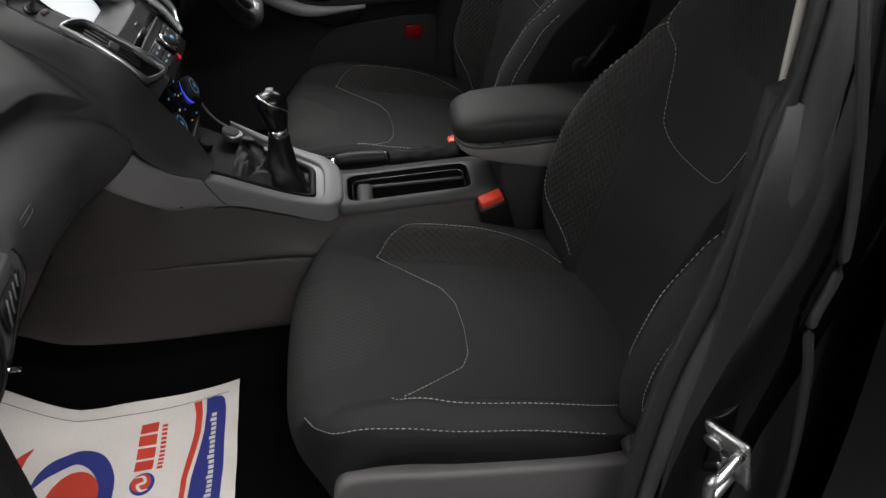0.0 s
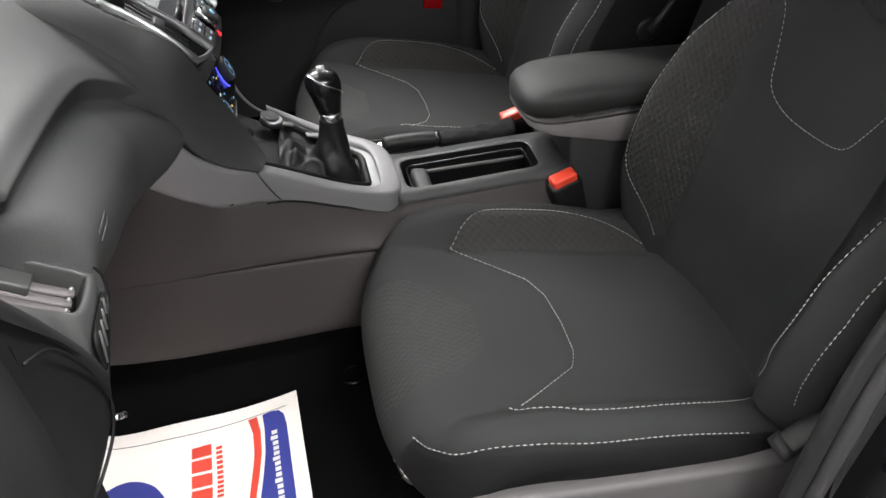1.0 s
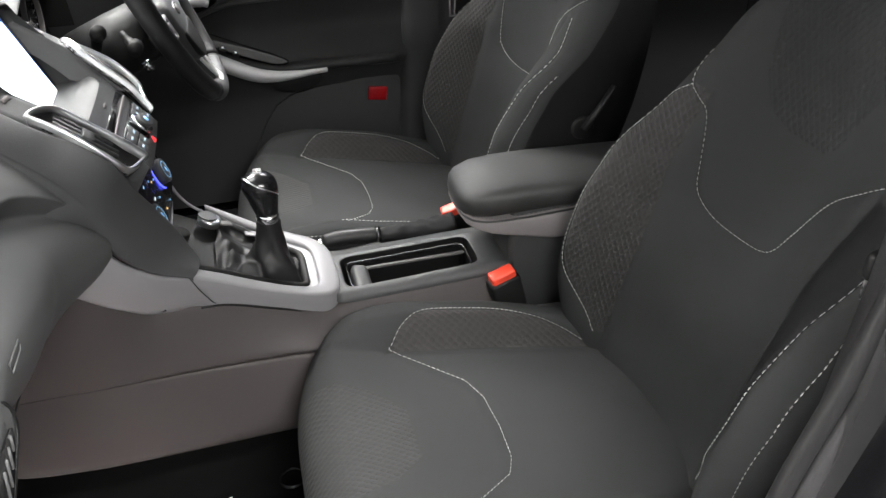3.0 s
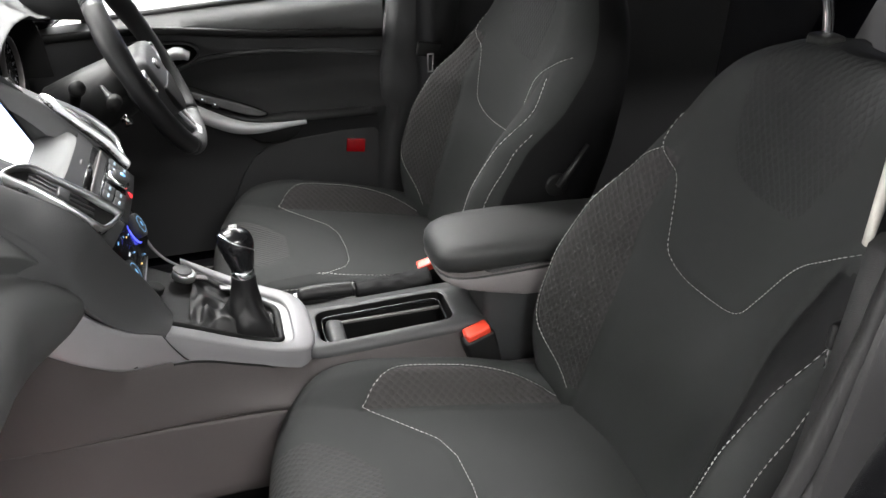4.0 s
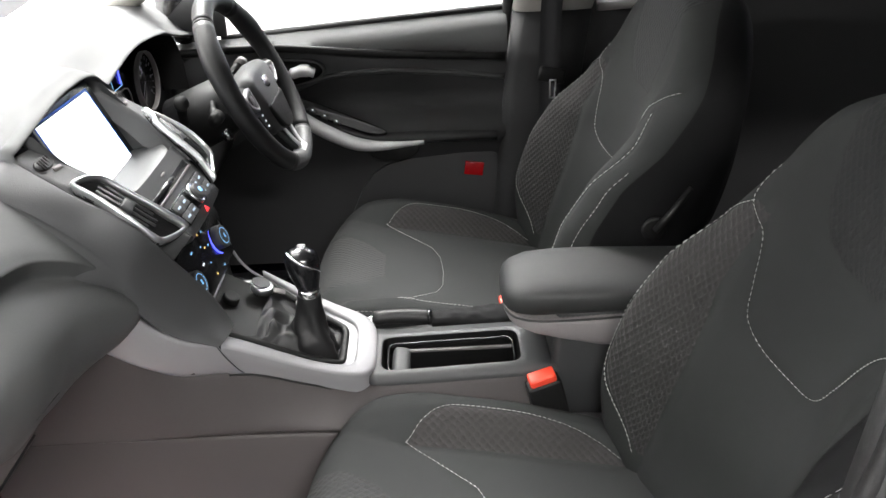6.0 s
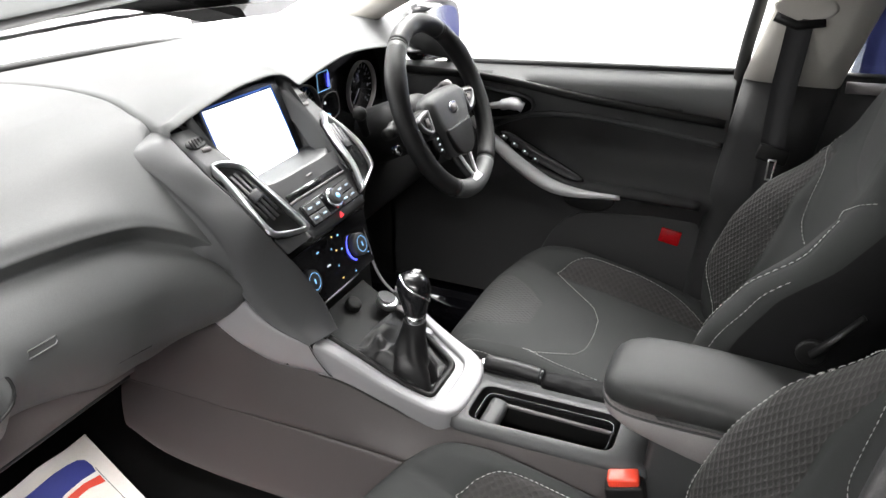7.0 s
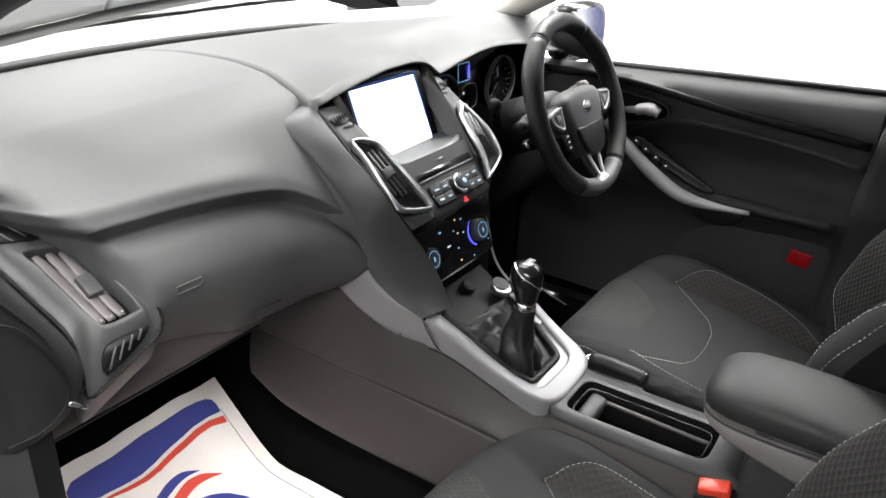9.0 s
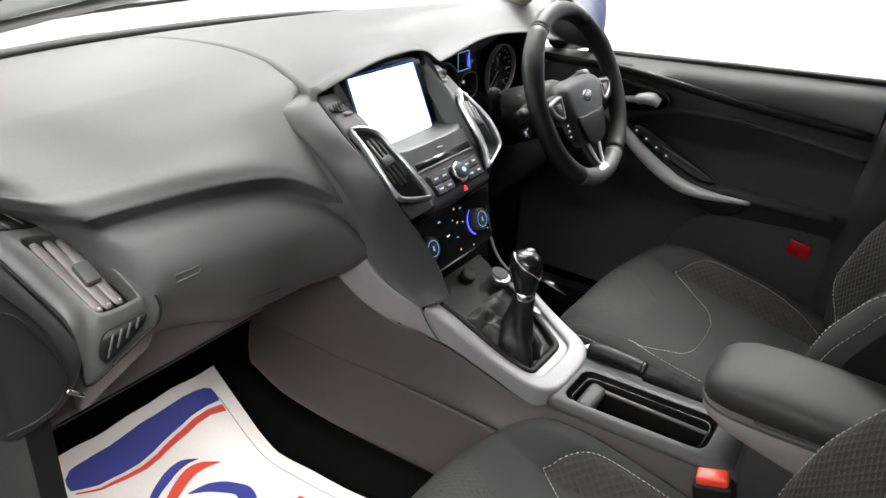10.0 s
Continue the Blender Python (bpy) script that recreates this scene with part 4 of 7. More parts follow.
inset = [(-0.735, 0.697, 0.720), (-0.708, 0.691, 0.706), (-0.690, 0.686, 0.678), (-0.676, 0.683, 0.645), (-0.670, 0.682, 0.612), (-0.680, 0.687, 0.584), (-0.704, 0.697, 0.566), (-0.735, 0.704, 0.562)]
part("cap_seam", tube(spline(inset, 4), 0.0016, 6), BLACK_PLASTIC, end_cap)
part("cap_clip", rbox((0.026, 0.005, 0.005), 0.001, 1, pose(-0.664, 0.683, 0.586, 0, 42, 0)), STEEL, end_cap, "small bright metal clip")

# top of the dash across the centre and driver's side
rows = []
for x in np.linspace(-0.166, 0.70, 56):
    hump = 0.012 * math.exp(-((x - 0.37) / 0.17) ** 4)
    mid = math.exp(-((x / 0.20) ** 4))
    lip_y = 0.774 - 0.010 * mid
    lip_z = float(smooth_tab([(-0.26, 0.806), (-0.20, 0.806), (-0.165, 0.808), (-0.12, 0.818), (-0.05, 0.830), (0.01, 0.836), (0.06, 0.836), (0.11, 0.829), (0.145, 0.811), (0.16, 0.799), (0.23, 0.806), (0.37, 0.820), (0.50, 0.812), (0.58, 0.793), (0.70, 0.772)], x))
    join = max(0.0, min(1.0, (-0.04 - x) / 0.12))
    join = join * join * (3 - 2 * join)
    pts = [(1.24, 0.819 - 0.001 * join), (1.15, 0.836 - 0.003 * join), (1.05, 0.847 - 0.004 * join), (0.95, 0.851 - 0.0045 * join), (0.87, 0.848 + hump - 0.010 * join), (max(0.80, lip_y + 0.025), lip_z + 0.013 - 0.012 * join), (lip_y + 0.012, lip_z + 0.006), (lip_y, lip_z + 0.001), (lip_y + 0.006, lip_z - 0.003), (lip_y + 0.06, lip_z + 0.002)]
    sink = -0.012 * max(0.0, (x - 0.30) / 0.3)
    rows.append([(x, v.y - 0.16 * (abs(x) / 0.72) ** 2.2 * (v.y > 0.9) * min(1, max(0, v.y - 0.9) / 0.3), v.z + sink + rear_tilt(x, v.y)) for v in spline([(0, a, b) for a, b in pts], 4)])
rows.insert(0, [(x - 0.006, y, z - 0.03) for x, y, z in rows[0]])
part("upper_dash_pad", grid(rows), DASH_SOFT, dash, "grey soft-touch top pad and screen hood")
base = [(x, 1.245 - 0.16 * (abs(x) / 0.72) ** 2.2 * 1.0, 0.824 - 0.012 * max(0.0, (x - 0.30) / 0.3) + rear_tilt(x, 1.24)) for x in np.linspace(-0.70, 0.66, 40)]
part("windscreen_seal", tube(base, 0.0075, 8), RUBBER, dash, "black rubber seal at the foot of the windscreen")

# flanks of the centre stack: a soft band between the glove box pad and the stack
OUT = [(-0.243, 0.824, 0.804), (-0.234, 0.791, 0.792), (-0.220, 0.745, 0.755), (-0.206, 0.708, 0.712), (-0.196, 0.683, 0.675), (-0.190, 0.669, 0.645), (-0.187, 0.663, 0.615), (-0.182, 0.652, 0.580), (-0.167, 0.620, 0.530), (-0.148, 0.570, 0.496)]
INN = [(-0.166, 0.818, 0.8110), (-0.166, 0.779, 0.8030), (-0.166, 0.740, 0.7715), (-0.169, 0.703, 0.7455), (-0.171, 0.661, 0.719), (-0.161, 0.631, 0.682), (-0.121, 0.620, 0.624), (-0.098, 0.606, 0.583), (-0.080, 0.587, 0.532), (-0.066, 0.574, 0.478)]
for sg in (1,):
    o = spline([(sg * a, b, c) for a, b, c in OUT], 6)
    i = spline([(sg * a, b, c) for a, b, c in INN], 6)
    rows = []
    for k, (p, q) in enumerate(zip(o, i)):
        p, q = p - Vector((0, 0, 0.014)) * max(0, 1 - k / 7), q - Vector((0, 0, 0.012)) * max(0, 1 - k / 7)
        bulge = Vector((0, -0.006, 0.004)) * min(1, (p - q).length / 0.06) * max(0.0, min(1.0, (0.82 - p.y) / 0.08))
        tuck = max(0.0, min(1.0, (p.z - 0.60) / 0.05))
        r = [p + Vector((-sg * 0.030, 0.040, -0.012)) * tuck + Vector((sg * 0.01, 0.02, 0)) * (1 - tuck), p + Vector((-sg * 0.003, 0.006, -0.001)), p, p.lerp(q, 0.15) + bulge, p.lerp(q, 0.5) + bulge * 1.4, p.lerp(q, 0.88) + bulge, q, q + (Vector((sg * 0.012, 0.022, 0)) if q.z < 0.80 else Vector((0.012, 0.0, -0.004)))]
        rows.append([v for v in spline(r, 3)])
    part("stack_flank", grid(rows), DASH_FLANK, dash, "grey soft-touch flank of the centre stack")

# centre stack
stack = thing("centre_stack", "black centre stack with lit touch screen, vents and climate controls", "car console")
SN = Vector((0, -0.917, 0.40))
# recess behind and round the screen
rows = [[(-0.124, 0.760, 0.815), (-0.118, 0.785, 0.822), (0, 0.790, 0.835), (0.118, 0.785, 0.822), (0.124, 0.760, 0.812)], [(-0.120, 0.726, 0.772), (-0.116, 0.765, 0.775), (0, 0.785, 0.78), (0.116, 0.765, 0.775), (0.120, 0.726, 0.772)], [(-0.104, 0.668, 0.714), (-0.108, 0.735, 0.70), (0, 0.745, 0.70), (0.108, 0.735, 0.70), (0.104, 0.668, 0.714)]]
part("screen_recess", grid([[v for v in spline(r, 6)] for r in rows]), DASH_DARK, stack)
screen = part("screen_bezel", prism([(-0.105, 0.782, 0.822), (0.105, 0.782, 0.822), (0.112, 0.734, 0.697), (-0.112, 0.734, 0.697)], SN, 0.006, 0.002), GLOSS, stack, "gloss black screen surround")
part("touch_screen", prism([(-0.092, 0.7700, 0.815), (0.079, 0.7690, 0.812), (0.086, 0.7270, 0.704), (-0.090, 0.7260, 0.702)], SN, 0.0012), SCREEN, screen, "bright white lit touch screen", False)
part("screen_edge", ring_bar([(-0.096, 0.7710, 0.8195), (0.083, 0.7700, 0.8165), (0.090, 0.7260, 0.701), (-0.094, 0.7250, 0.699)], SN, 0.0035, 0.001), SCREEN_RIM, screen, "blue glowing screen edge", False)
# shelf under the screen
rows = []
for t in np.linspace(0, 1, 7):
    hw = 0.104 - 0.004 * t
    rows.append([(hw * a, 0.737 - 0.074 * t + 0.018 * abs(a) ** 6 * t, 0.701 + 0.015 * t - 0.003 * t * t + 0.004 * abs(a) ** 4) for a in np.linspace(-1, 1, 21)])
rows.append([(p[0], p[1] - 0.0025, p[2] - 0.0015) for p in rows[-1]])
rows.append([(p[0], p[1] - 0.001, p[2] - 0.004) for p in rows[-1]])
part("screen_shelf", grid(rows), DASH_FLANK, stack, "grey lip below the screen")


def face(u, v):
    """A point of the control face: u across in metres, v from 0 (top) to 1 (bottom)."""
    return Vector((u + 0.003, 0.662 - 0.065 * v + 0.25 * u * u, 0.714 - 0.075 * v))


FN = Vector((0, -0.76, 0.65)).normalized()
rows = [[face(u * (0.102 - 0.020 * v), v) for u in np.linspace(-1, 1, 15)] for v in np.linspace(0, 1, 9)]
rows.append([p + Vector((0, 0.004, -0.008)) for p in rows[-1]])
rows.append([p + Vector((0, 0.03, -0.016)) for p in rows[-1]])
control = part("control_face", grid(rows), DASH_DARK, stack, "dark grey audio control face")
# side plates that carry the vents
TRIM_A = [(-0.163, 0.777, 0.799), (-0.163, 0.740, 0.772), (-0.166, 0.702, 0.746), (-0.168, 0.660, 0.719), (-0.158, 0.630, 0.682), (-0.118, 0.619, 0.624)]
TRIM_B = [(-0.120, 0.765, 0.800), (-0.118, 0.725, 0.772), (-0.110, 0.688, 0.742), (-0.101, 0.662, 0.7155), (-0.092, 0.634, 0.688), (-0.080, 0.602, 0.640)]
for sg in (1, -1):
    rows = []
    for p, q in zip(spline([(sg * a, b, c) for a, b, c in TRIM_A], 5), spline([(sg * a, b, c) for a, b, c in TRIM_B], 5)):
        dip = Vector((0, -0.7, 0.7)) * (0.009 if 0.64 < p.z < 0.755 else 0.0)
        inward = Vector((sg * 0.010, 0.040, -0.004)) * max(0.0, min(1.0, (q.z - 0.69) / 0.03))
        rows.append([p + Vector((sg * 0.004, 0.012, 0)), p, p.lerp(q, 0.2) - dip, p.lerp(q, 0.5) - dip, p.lerp(q, 0.8) - dip, q, q + inward * 0.3, q + inward])
    part("vent_plate", grid(rows), DASH_FLANK if sg > 0 else DASH_DARK, stack, "grey plastic plate beside the screen")


def face_plate(name, u0, u1, v0, v1, depth, material, label="", lift=0.0, bevel=0.0015, parent=None):
    pts = [face(u0, v1), face(u1, v1), face(u1, v0), face(u0, v0)]
    return part(name, prism([p + FN * lift for p in pts], FN, depth, bevel), material, parent or control, label)


face_plate("disc_slot", -0.078, 0.078, 0.25, 0.37, 0.001, GLOSS, "black disc slot", 0.0005, 0)
face_plate("slot_lip", -0.080, 0.080, 0.37, 0.405, 0.003, SEAT_PLASTIC, "", 0.0)
panel = face_plate("button_panel", -0.068, 0.068, 0.50, 0.88, 0.004, GLOSS, "gloss black panel with audio keys", 0.0, 0.002)
for sg in (-1, 1):
    for r in range(2):
        for c in range(2):
            u = sg * (0.033 + 0.023 * c)
            v = 0.60 + 0.18 * r
            face_plate("audio_key", u - 0.011, u + 0.011, v - 0.08, v + 0.08, 0.0025, DASH_DARK, "", 0.004, 0.001, panel)
            face_plate("key_mark", u - 0.005, u + 0.005, v - 0.016, v + 0.016, 0.0004, LED_DIM, "", 0.0066, 0, panel)
kc = face(0.002, 0.67) + FN * 0.004
part("knob_ring", disc(kc, FN, 0.0175, 0.010, 28, bevel=0.002), CHROME, panel, "chrome ring of the volume knob")
part("volume_knob", disc(kc + FN * 0.0102, FN, 0.0125, 0.006, 28, bevel=0.002), DASH_DARK, panel)
part("knob_mark", disc(kc + FN * 0.0164, FN, 0.0045, 0.0004, 12), LED_ICE, panel)
hz = face(0.004, 0.965)
part("hazard_key", prism([hz + Vector((-0.0055, -0.001, -0.002)), hz + Vector((0.0055, -0.001, -0.002)), hz + Vector((0, 0.003, 0.006))], FN, 0.002, 0), LED_RED, control, "red hazard light triangle", False)
part("badge_mark", disc(face(0.0, 0.14) + FN * 0.0005, FN, 0.009, 0.0005, 16, squash=0.25), SEAT_PLASTIC, control)

# chrome framed side vents
for sg in (1, -1):
    pts = [(-0.152, 0.720, 0.753), (-0.140, 0.714, 0.757), (-0.126, 0.702, 0.754), (-0.114, 0.691, 0.745), (-0.107, 0.667, 0.721), (-0.098, 0.634, 0.690), (-0.084, 0.610, 0.659), (-0.088, 0.609, 0.650), (-0.135, 0.621, 0.658), (-0.157, 0.628, 0.673), (-0.163, 0.656, 0.706), (-0.158, 0.690, 0.734)]
    out = spline([(sg * a, b, c) for a, b, c in pts], 4, True)
    n = Vector((-sg * 0.10, -0.70, 0.70)).normalized()
    hollow = sum(out, Vector()) / len(out)
    well = part("side_vent", loft([[p - n * 0.004 for p in out], [p + n * 0.003 for p in out], [p.lerp(hollow, 0.5) + n * 0.0035 for p in out], [p.lerp(hollow, 0.97) + n * 0.0035 for p in out]]), BLACK_PLASTIC, stack, "centre stack side air vent")
    part("vent_frame", ring_bar([p - n * 0.001 for p in out], n, 0.0058, 0.013), SATIN_CHROME, well, "chrome vent frame")
    c = sum(out, Vector()) / len(out)
    top, bot = Vector((sg * -0.140, 0.709, 0.751)), Vector((sg * -0.122, 0.623, 0.665))
    ax = (bot - top).normalized()
    sd = n.cross(ax).normalized()
    for k in range(4):
        off = (k - 1.5) * 0.0095
        taper = 0.90 - 0.16 * abs(k - 1.5)
        mid = (top + bot) / 2 + n * 0.010 + sd * off
        half = (bot - top) * 0.5 * taper * 0.86
        part("vent_slat", tube([mid - half, mid + half], 0.0036, 6, flat=0.45), DASH_DARK, well)
    part("vent_tab", rbox((0.020, 0.016, 0.008), 0.002, 2, Matrix.Translation((top + bot) / 2 + n * 0.012) @ Matrix((sd, ax, n)).transposed().to_4x4()), DASH_DARK, well, "dark vent adjuster tab")
    # small speaker grille above
    sc = Vector((sg * -0.140, 0.748, 0.784))
    grille = part("tweeter_grille", disc(sc, Vector((-sg * 0.1, -0.66, 0.74)), 0.018, 0.003, 20, bevel=0.001, squash=0.5), DASH_DARK, stack)
    for k in range(5):
        part("grille_bar", rbox((0.0026, 0.002, 0.013), 0.0006, 1, Matrix.Translation(sc + Vector((sg * 0.006 * (k - 2), -0.003, 0.002))) @ pose(0, 0, 0, -35, 0, 0)), BLACK_PLASTIC, grille)
    part("grille_key", rbox((0.016, 0.003, 0.006), 0.001, 1, pose(sg * -0.134, 0.734, 0.776, -35, 0, sg * -15)), SEAT_PLASTIC, grille)

# climate panel
CN = Vector((0, -0.93, 0.36)).normalized()


def clim(u, v):
    return Vector((u, 0.636 - 0.028 * v, 0.600 - 0.092 * v))


climate = part("climate_panel", prism([clim(-0.122, 1), clim(0.122, 1), clim(0.135, 0), clim(-0.135, 0)], CN, 0.006, 0.003), GLOSS, stack, "gloss black climate control panel")
part("stack_backing", prism([(-0.14, 0.64, 0.44), (0.14, 0.64, 0.44), (0.15, 0.66, 0.63), (-0.15, 0.66, 0.63)], (0, -1, 0), 0.02), BLACK_PLASTIC, stack)
for sg in (-1, 1):
    c = clim(sg * 0.076, 0.50) + CN * 0.005
    dial = part("temperature_dial", disc(c, CN, 0.020, 0.016, 32, bevel=0.003), DASH_DARK, climate, "dark rotary climate dial")
    part("dial_ring", ring_bar([c + CN * 0.0150 + 0.0145 * Vector((math.cos(a), math.sin(a) * 0.36, math.sin(a) * 0.93)) for a in (2 * math.pi * k / 28 for k in range(28))], CN, 0.0016, 0.0012), LED_ICE, dial, "pale blue lit dial ring")
    part("dial_mark", rbox((0.003, 0.001, 0.008), 0, 1, Matrix.Translation(c + CN * 0.0168) @ pose(0, 0, 0, -20, 0, 0)), LED_ICE, dial)
c = clim(0.076, 0.50) + CN * 0.0065
arc = [c + 0.026 * Vector((-math.cos(a), math.sin(a) * 0.36, math.sin(a) * 0.93)) for a in np.linspace(radians(-65), radians(60), 16)]
part("cold_arc", tube(arc, 0.0014, 6), LED_BLUE, climate, "blue lit temperature arc")
arc = [c + 0.026 * Vector((-math.cos(a), math.sin(a) * 0.36, math.sin(a) * 0.93)) for a in np.linspace(radians(70), radians(115), 7)]
part("warm_arc", tube(arc, 0.0014, 6), LED_RED, climate, "red lit temperature arc")
for u, v, m, w in ((0.018, 0.10, LED_AMBER, 0.004), (0.020, 0.36, LED_AMBER, 0.004), (0.016, 0.86, LED_AMBER, 0.004), (0.036, 0.14, LED_ICE, 0.006), (-0.030, 0.18, LED_ICE, 0.009), (-0.012, 0.50, LED_WHITE, 0.012), (0.008, 0.28, LED_ICE, 0.004), (0.014, 0.62, LED_ICE, 0.004), (0.036, 0.40, LED_ICE, 0.005), (-0.106, 0.22, LED_ICE, 0.005), (-0.112, 0.5, LED_ICE, 0.004), (0.108, 0.78, LED_ICE, 0.004), (0.056, 0.92, LED_ICE, 0.005)):
    w *= 0.75
    part("lit_mark", prism([clim(u - w / 2, v + 0.013) + CN * 0.0062, clim(u + w / 2, v + 0.013) + CN * 0.0062, clim(u + w / 2, v - 0.013) + CN * 0.0062, clim(u - w / 2, v - 0.013) + CN * 0.0062], CN, 0.0006), m, climate, "", False)
for u0, u1, v0, v1 in ((-0.042, 0.0, 0.08, 0.30), (-0.042, 0.006, 0.38, 0.62), (-0.042, 0.03, 0.70, 0.93), (0.006, 0.045, 0.08, 0.30)):
    part("climate_key", prism([clim(u0, v1) + CN * 0.005, clim(u1, v1) + CN * 0.005, clim(u1, v0) + CN * 0.005, clim(u0, v0) + CN * 0.005], CN, 0.0011, 0.0005), GLOSS, climate)

part("climate_lip", tube([clim(u, 1.0) + CN * 0.0065 for u in (-0.075, -0.03, 0.02, 0.06)], [0.0006, 0.0016, 0.0016, 0.0006], 8), PLATE_GREY, climate, "thin bright lip below the climate panel")

# ---- instrument binnacle ----
cluster = thing("instrument_cluster", "black instrument cluster with lit dials under a hood", "instrument cluster")
CY = 0.825
part("cluster_plate", prism([(0.13, CY + 0.012, 0.64), (0.62, CY + 0.012, 0.64), (0.60, CY + 0.03, 0.80), (0.15, CY + 0.03, 0.80)], (0, -1, 0.1), 0.01), GLOSS, cluster)
rows = []
for t in (0, 0.5, 1):
    rows.append([v for v in spline([(0.60, 0.775 + 0.06 * t, 0.66), (0.60, 0.78 + 0.06 * t, 0.74), (0.57, 0.785 + 0.06 * t, 0.785), (0.50, 0.785 + 0.06 * t, 0.803), (0.37, 0.785 + 0.06 * t, 0.809), (0.24, 0.785 + 0.06 * t, 0.796), (0.17, 0.79 + 0.06 * t, 0.785)], 5)])
part("binnacle_hood", grid(rows), BLACK_PLASTIC, cluster)
for cx, r in ((0.252, 0.060), (0.486, 0.060)):
    circ = [Vector((cx + r * math.cos(a), CY, 0.712 + r * math.sin(a))) for a in (2 * math.pi * k / 40 for k in range(40))]
    d = part("dial_bezel", ring_bar(circ, (0, -1, 0.1), 0.0035, 0.010), SEAT_PLASTIC, cluster, "grey dial bezel")
    part("dial_face", disc((cx, CY + 0.004, 0.712), (0, -1, 0), 0.058, 0.002, 32), GLOSS, d)
    for k in range(19):
        a = radians(225 - 15 * k)
        p = Vector((cx + 0.048 * math.cos(a), CY + 0.001, 0.712 + 0.048 * math.sin(a)))
        part("dial_tick", rbox((0.0022, 0.001, 0.008), 0, 1, Matrix.Translation(p) @ pose(0, 0, 0, 0, -math.degrees(a) + 90, 0)), (LED_WHITE if k % 3 else LED_ICE) if 2 < k < 9 and cx < 0.3 else INK_GREY, d)
    for k in range(7):
        a = radians(225 - 45 * k)
        part("dial_numeral", rbox((0.006, 0.001, 0.005), 0, 1, pose(cx + 0.037 * math.cos(a), CY + 0.001, 0.712 + 0.037 * math.sin(a))), INK_GREY, d)
    part("dial_needle", rbox((0.0022, 0.001, 0.040), 0, 1, pose(cx - 0.016, CY, 0.698, 0, 45, 0)), INK_GREY, d)
g = part("trip_screen", prism([(0.314, CY, 0.742), (0.360, CY, 0.742), (0.356, CY + 0.003, 0.780), (0.314, CY + 0.003, 0.780)], (0, -1, 0), 0.002), GLOSS, cluster, "small lit trip screen", False)
part("trip_edge", ring_bar([(0.314, CY - 0.002, 0.742), (0.360, CY - 0.002, 0.742), (0.356, CY, 0.780), (0.314, CY, 0.780)], (0, -1, 0), 0.0015, 0.001), LED_ICE, g, "", False)
part("trip_glow", rbox((0.005, 0.001, 0.026), 0, 1, pose(0.352, CY - 0.003, 0.760)), LED_BLUE, g, "", False)
g = part("fuel_gauge", ring_bar(spline([(0.330, CY, 0.680), (0.392, CY, 0.680), (0.386, CY, 0.728), (0.334, CY, 0.728)], 3, True), (0, -1, 0.1), 0.002, 0.002), SEAT_PLASTIC, cluster)
part("gauge_light", rbox((0.022, 0.001, 0.005), 0, 1, pose(0.348, CY - 0.001, 0.690, 0, 20, 0)), LED_ICE, g, "", False)
part("gauge_light", rbox((0.005, 0.001, 0.005), 0, 1, pose(0.340, CY - 0.001, 0.716)), LED_WHITE, g, "", False)

# driver's lower dash
rows = []
for x in np.linspace(0.13, 0.70, 20):
    rows.append([(x, v.y, v.z) for v in spline([(0, 0.775, 0.79), (0, 0.755, 0.70), (0, 0.735, 0.65), (0, 0.715, 0.60), (0, 0.72, 0.52), (0, 0.76, 0.46), (0, 0.90, 0.43)], 4)])
part("driver_lower_dash", grid([r[8:] for r in rows]), BLACK_PLASTIC, dash, "black lower dash below the wheel")

# ---- centre console ----
console = thing("centre_console", "grey centre console with silver surround, storage tray and taupe sides", "car console")


def deck(y):
    """Height of the console's top along the car."""
    return float(smooth_tab([(0.0, 0.372), (0.10, 0.372), (0.34, 0.368), (0.40, 0.380), (0.57, 0.455), (0.66, 0.50)], y))


# side panels: upper dark, lower taupe
UPP = [(0.94, -0.192, 0.530), (0.80, -0.184, 0.545), (0.70, -0.170, 0.492), (0.64, -0.138, 0.437), (0.554, -0.120, 0.426), (0.46, -0.100, 0.385), (0.385, -0.084, 0.350), (0.34, -0.078, 0.352), (0.20, -0.074, 0.356), (0.08, -0.072, 0.358)]
MID = [(0.94, -0.180, 0.350), (0.82, -0.172, 0.345), (0.75, -0.167, 0.340), (0.64, -0.157, 0.333), (0.554, -0.147, 0.325), (0.46, -0.136, 0.313), (0.385, -0.129, 0.300), (0.34, -0.122, 0.290), (0.20, -0.114, 0.275), (0.08, -0.11, 0.26)]
LOW = [(0.94, -0.188, 0.255), (0.87, -0.182, 0.218), (0.78, -0.178, 0.203), (0.70, -0.175, 0.198), (0.60, -0.170, 0.194), (0.47, -0.164, 0.190), (0.40, -0.16, 0.18), (0.34, -0.155, 0.17), (0.20, -0.15, 0.15), (0.08, -0.15, 0.14)]
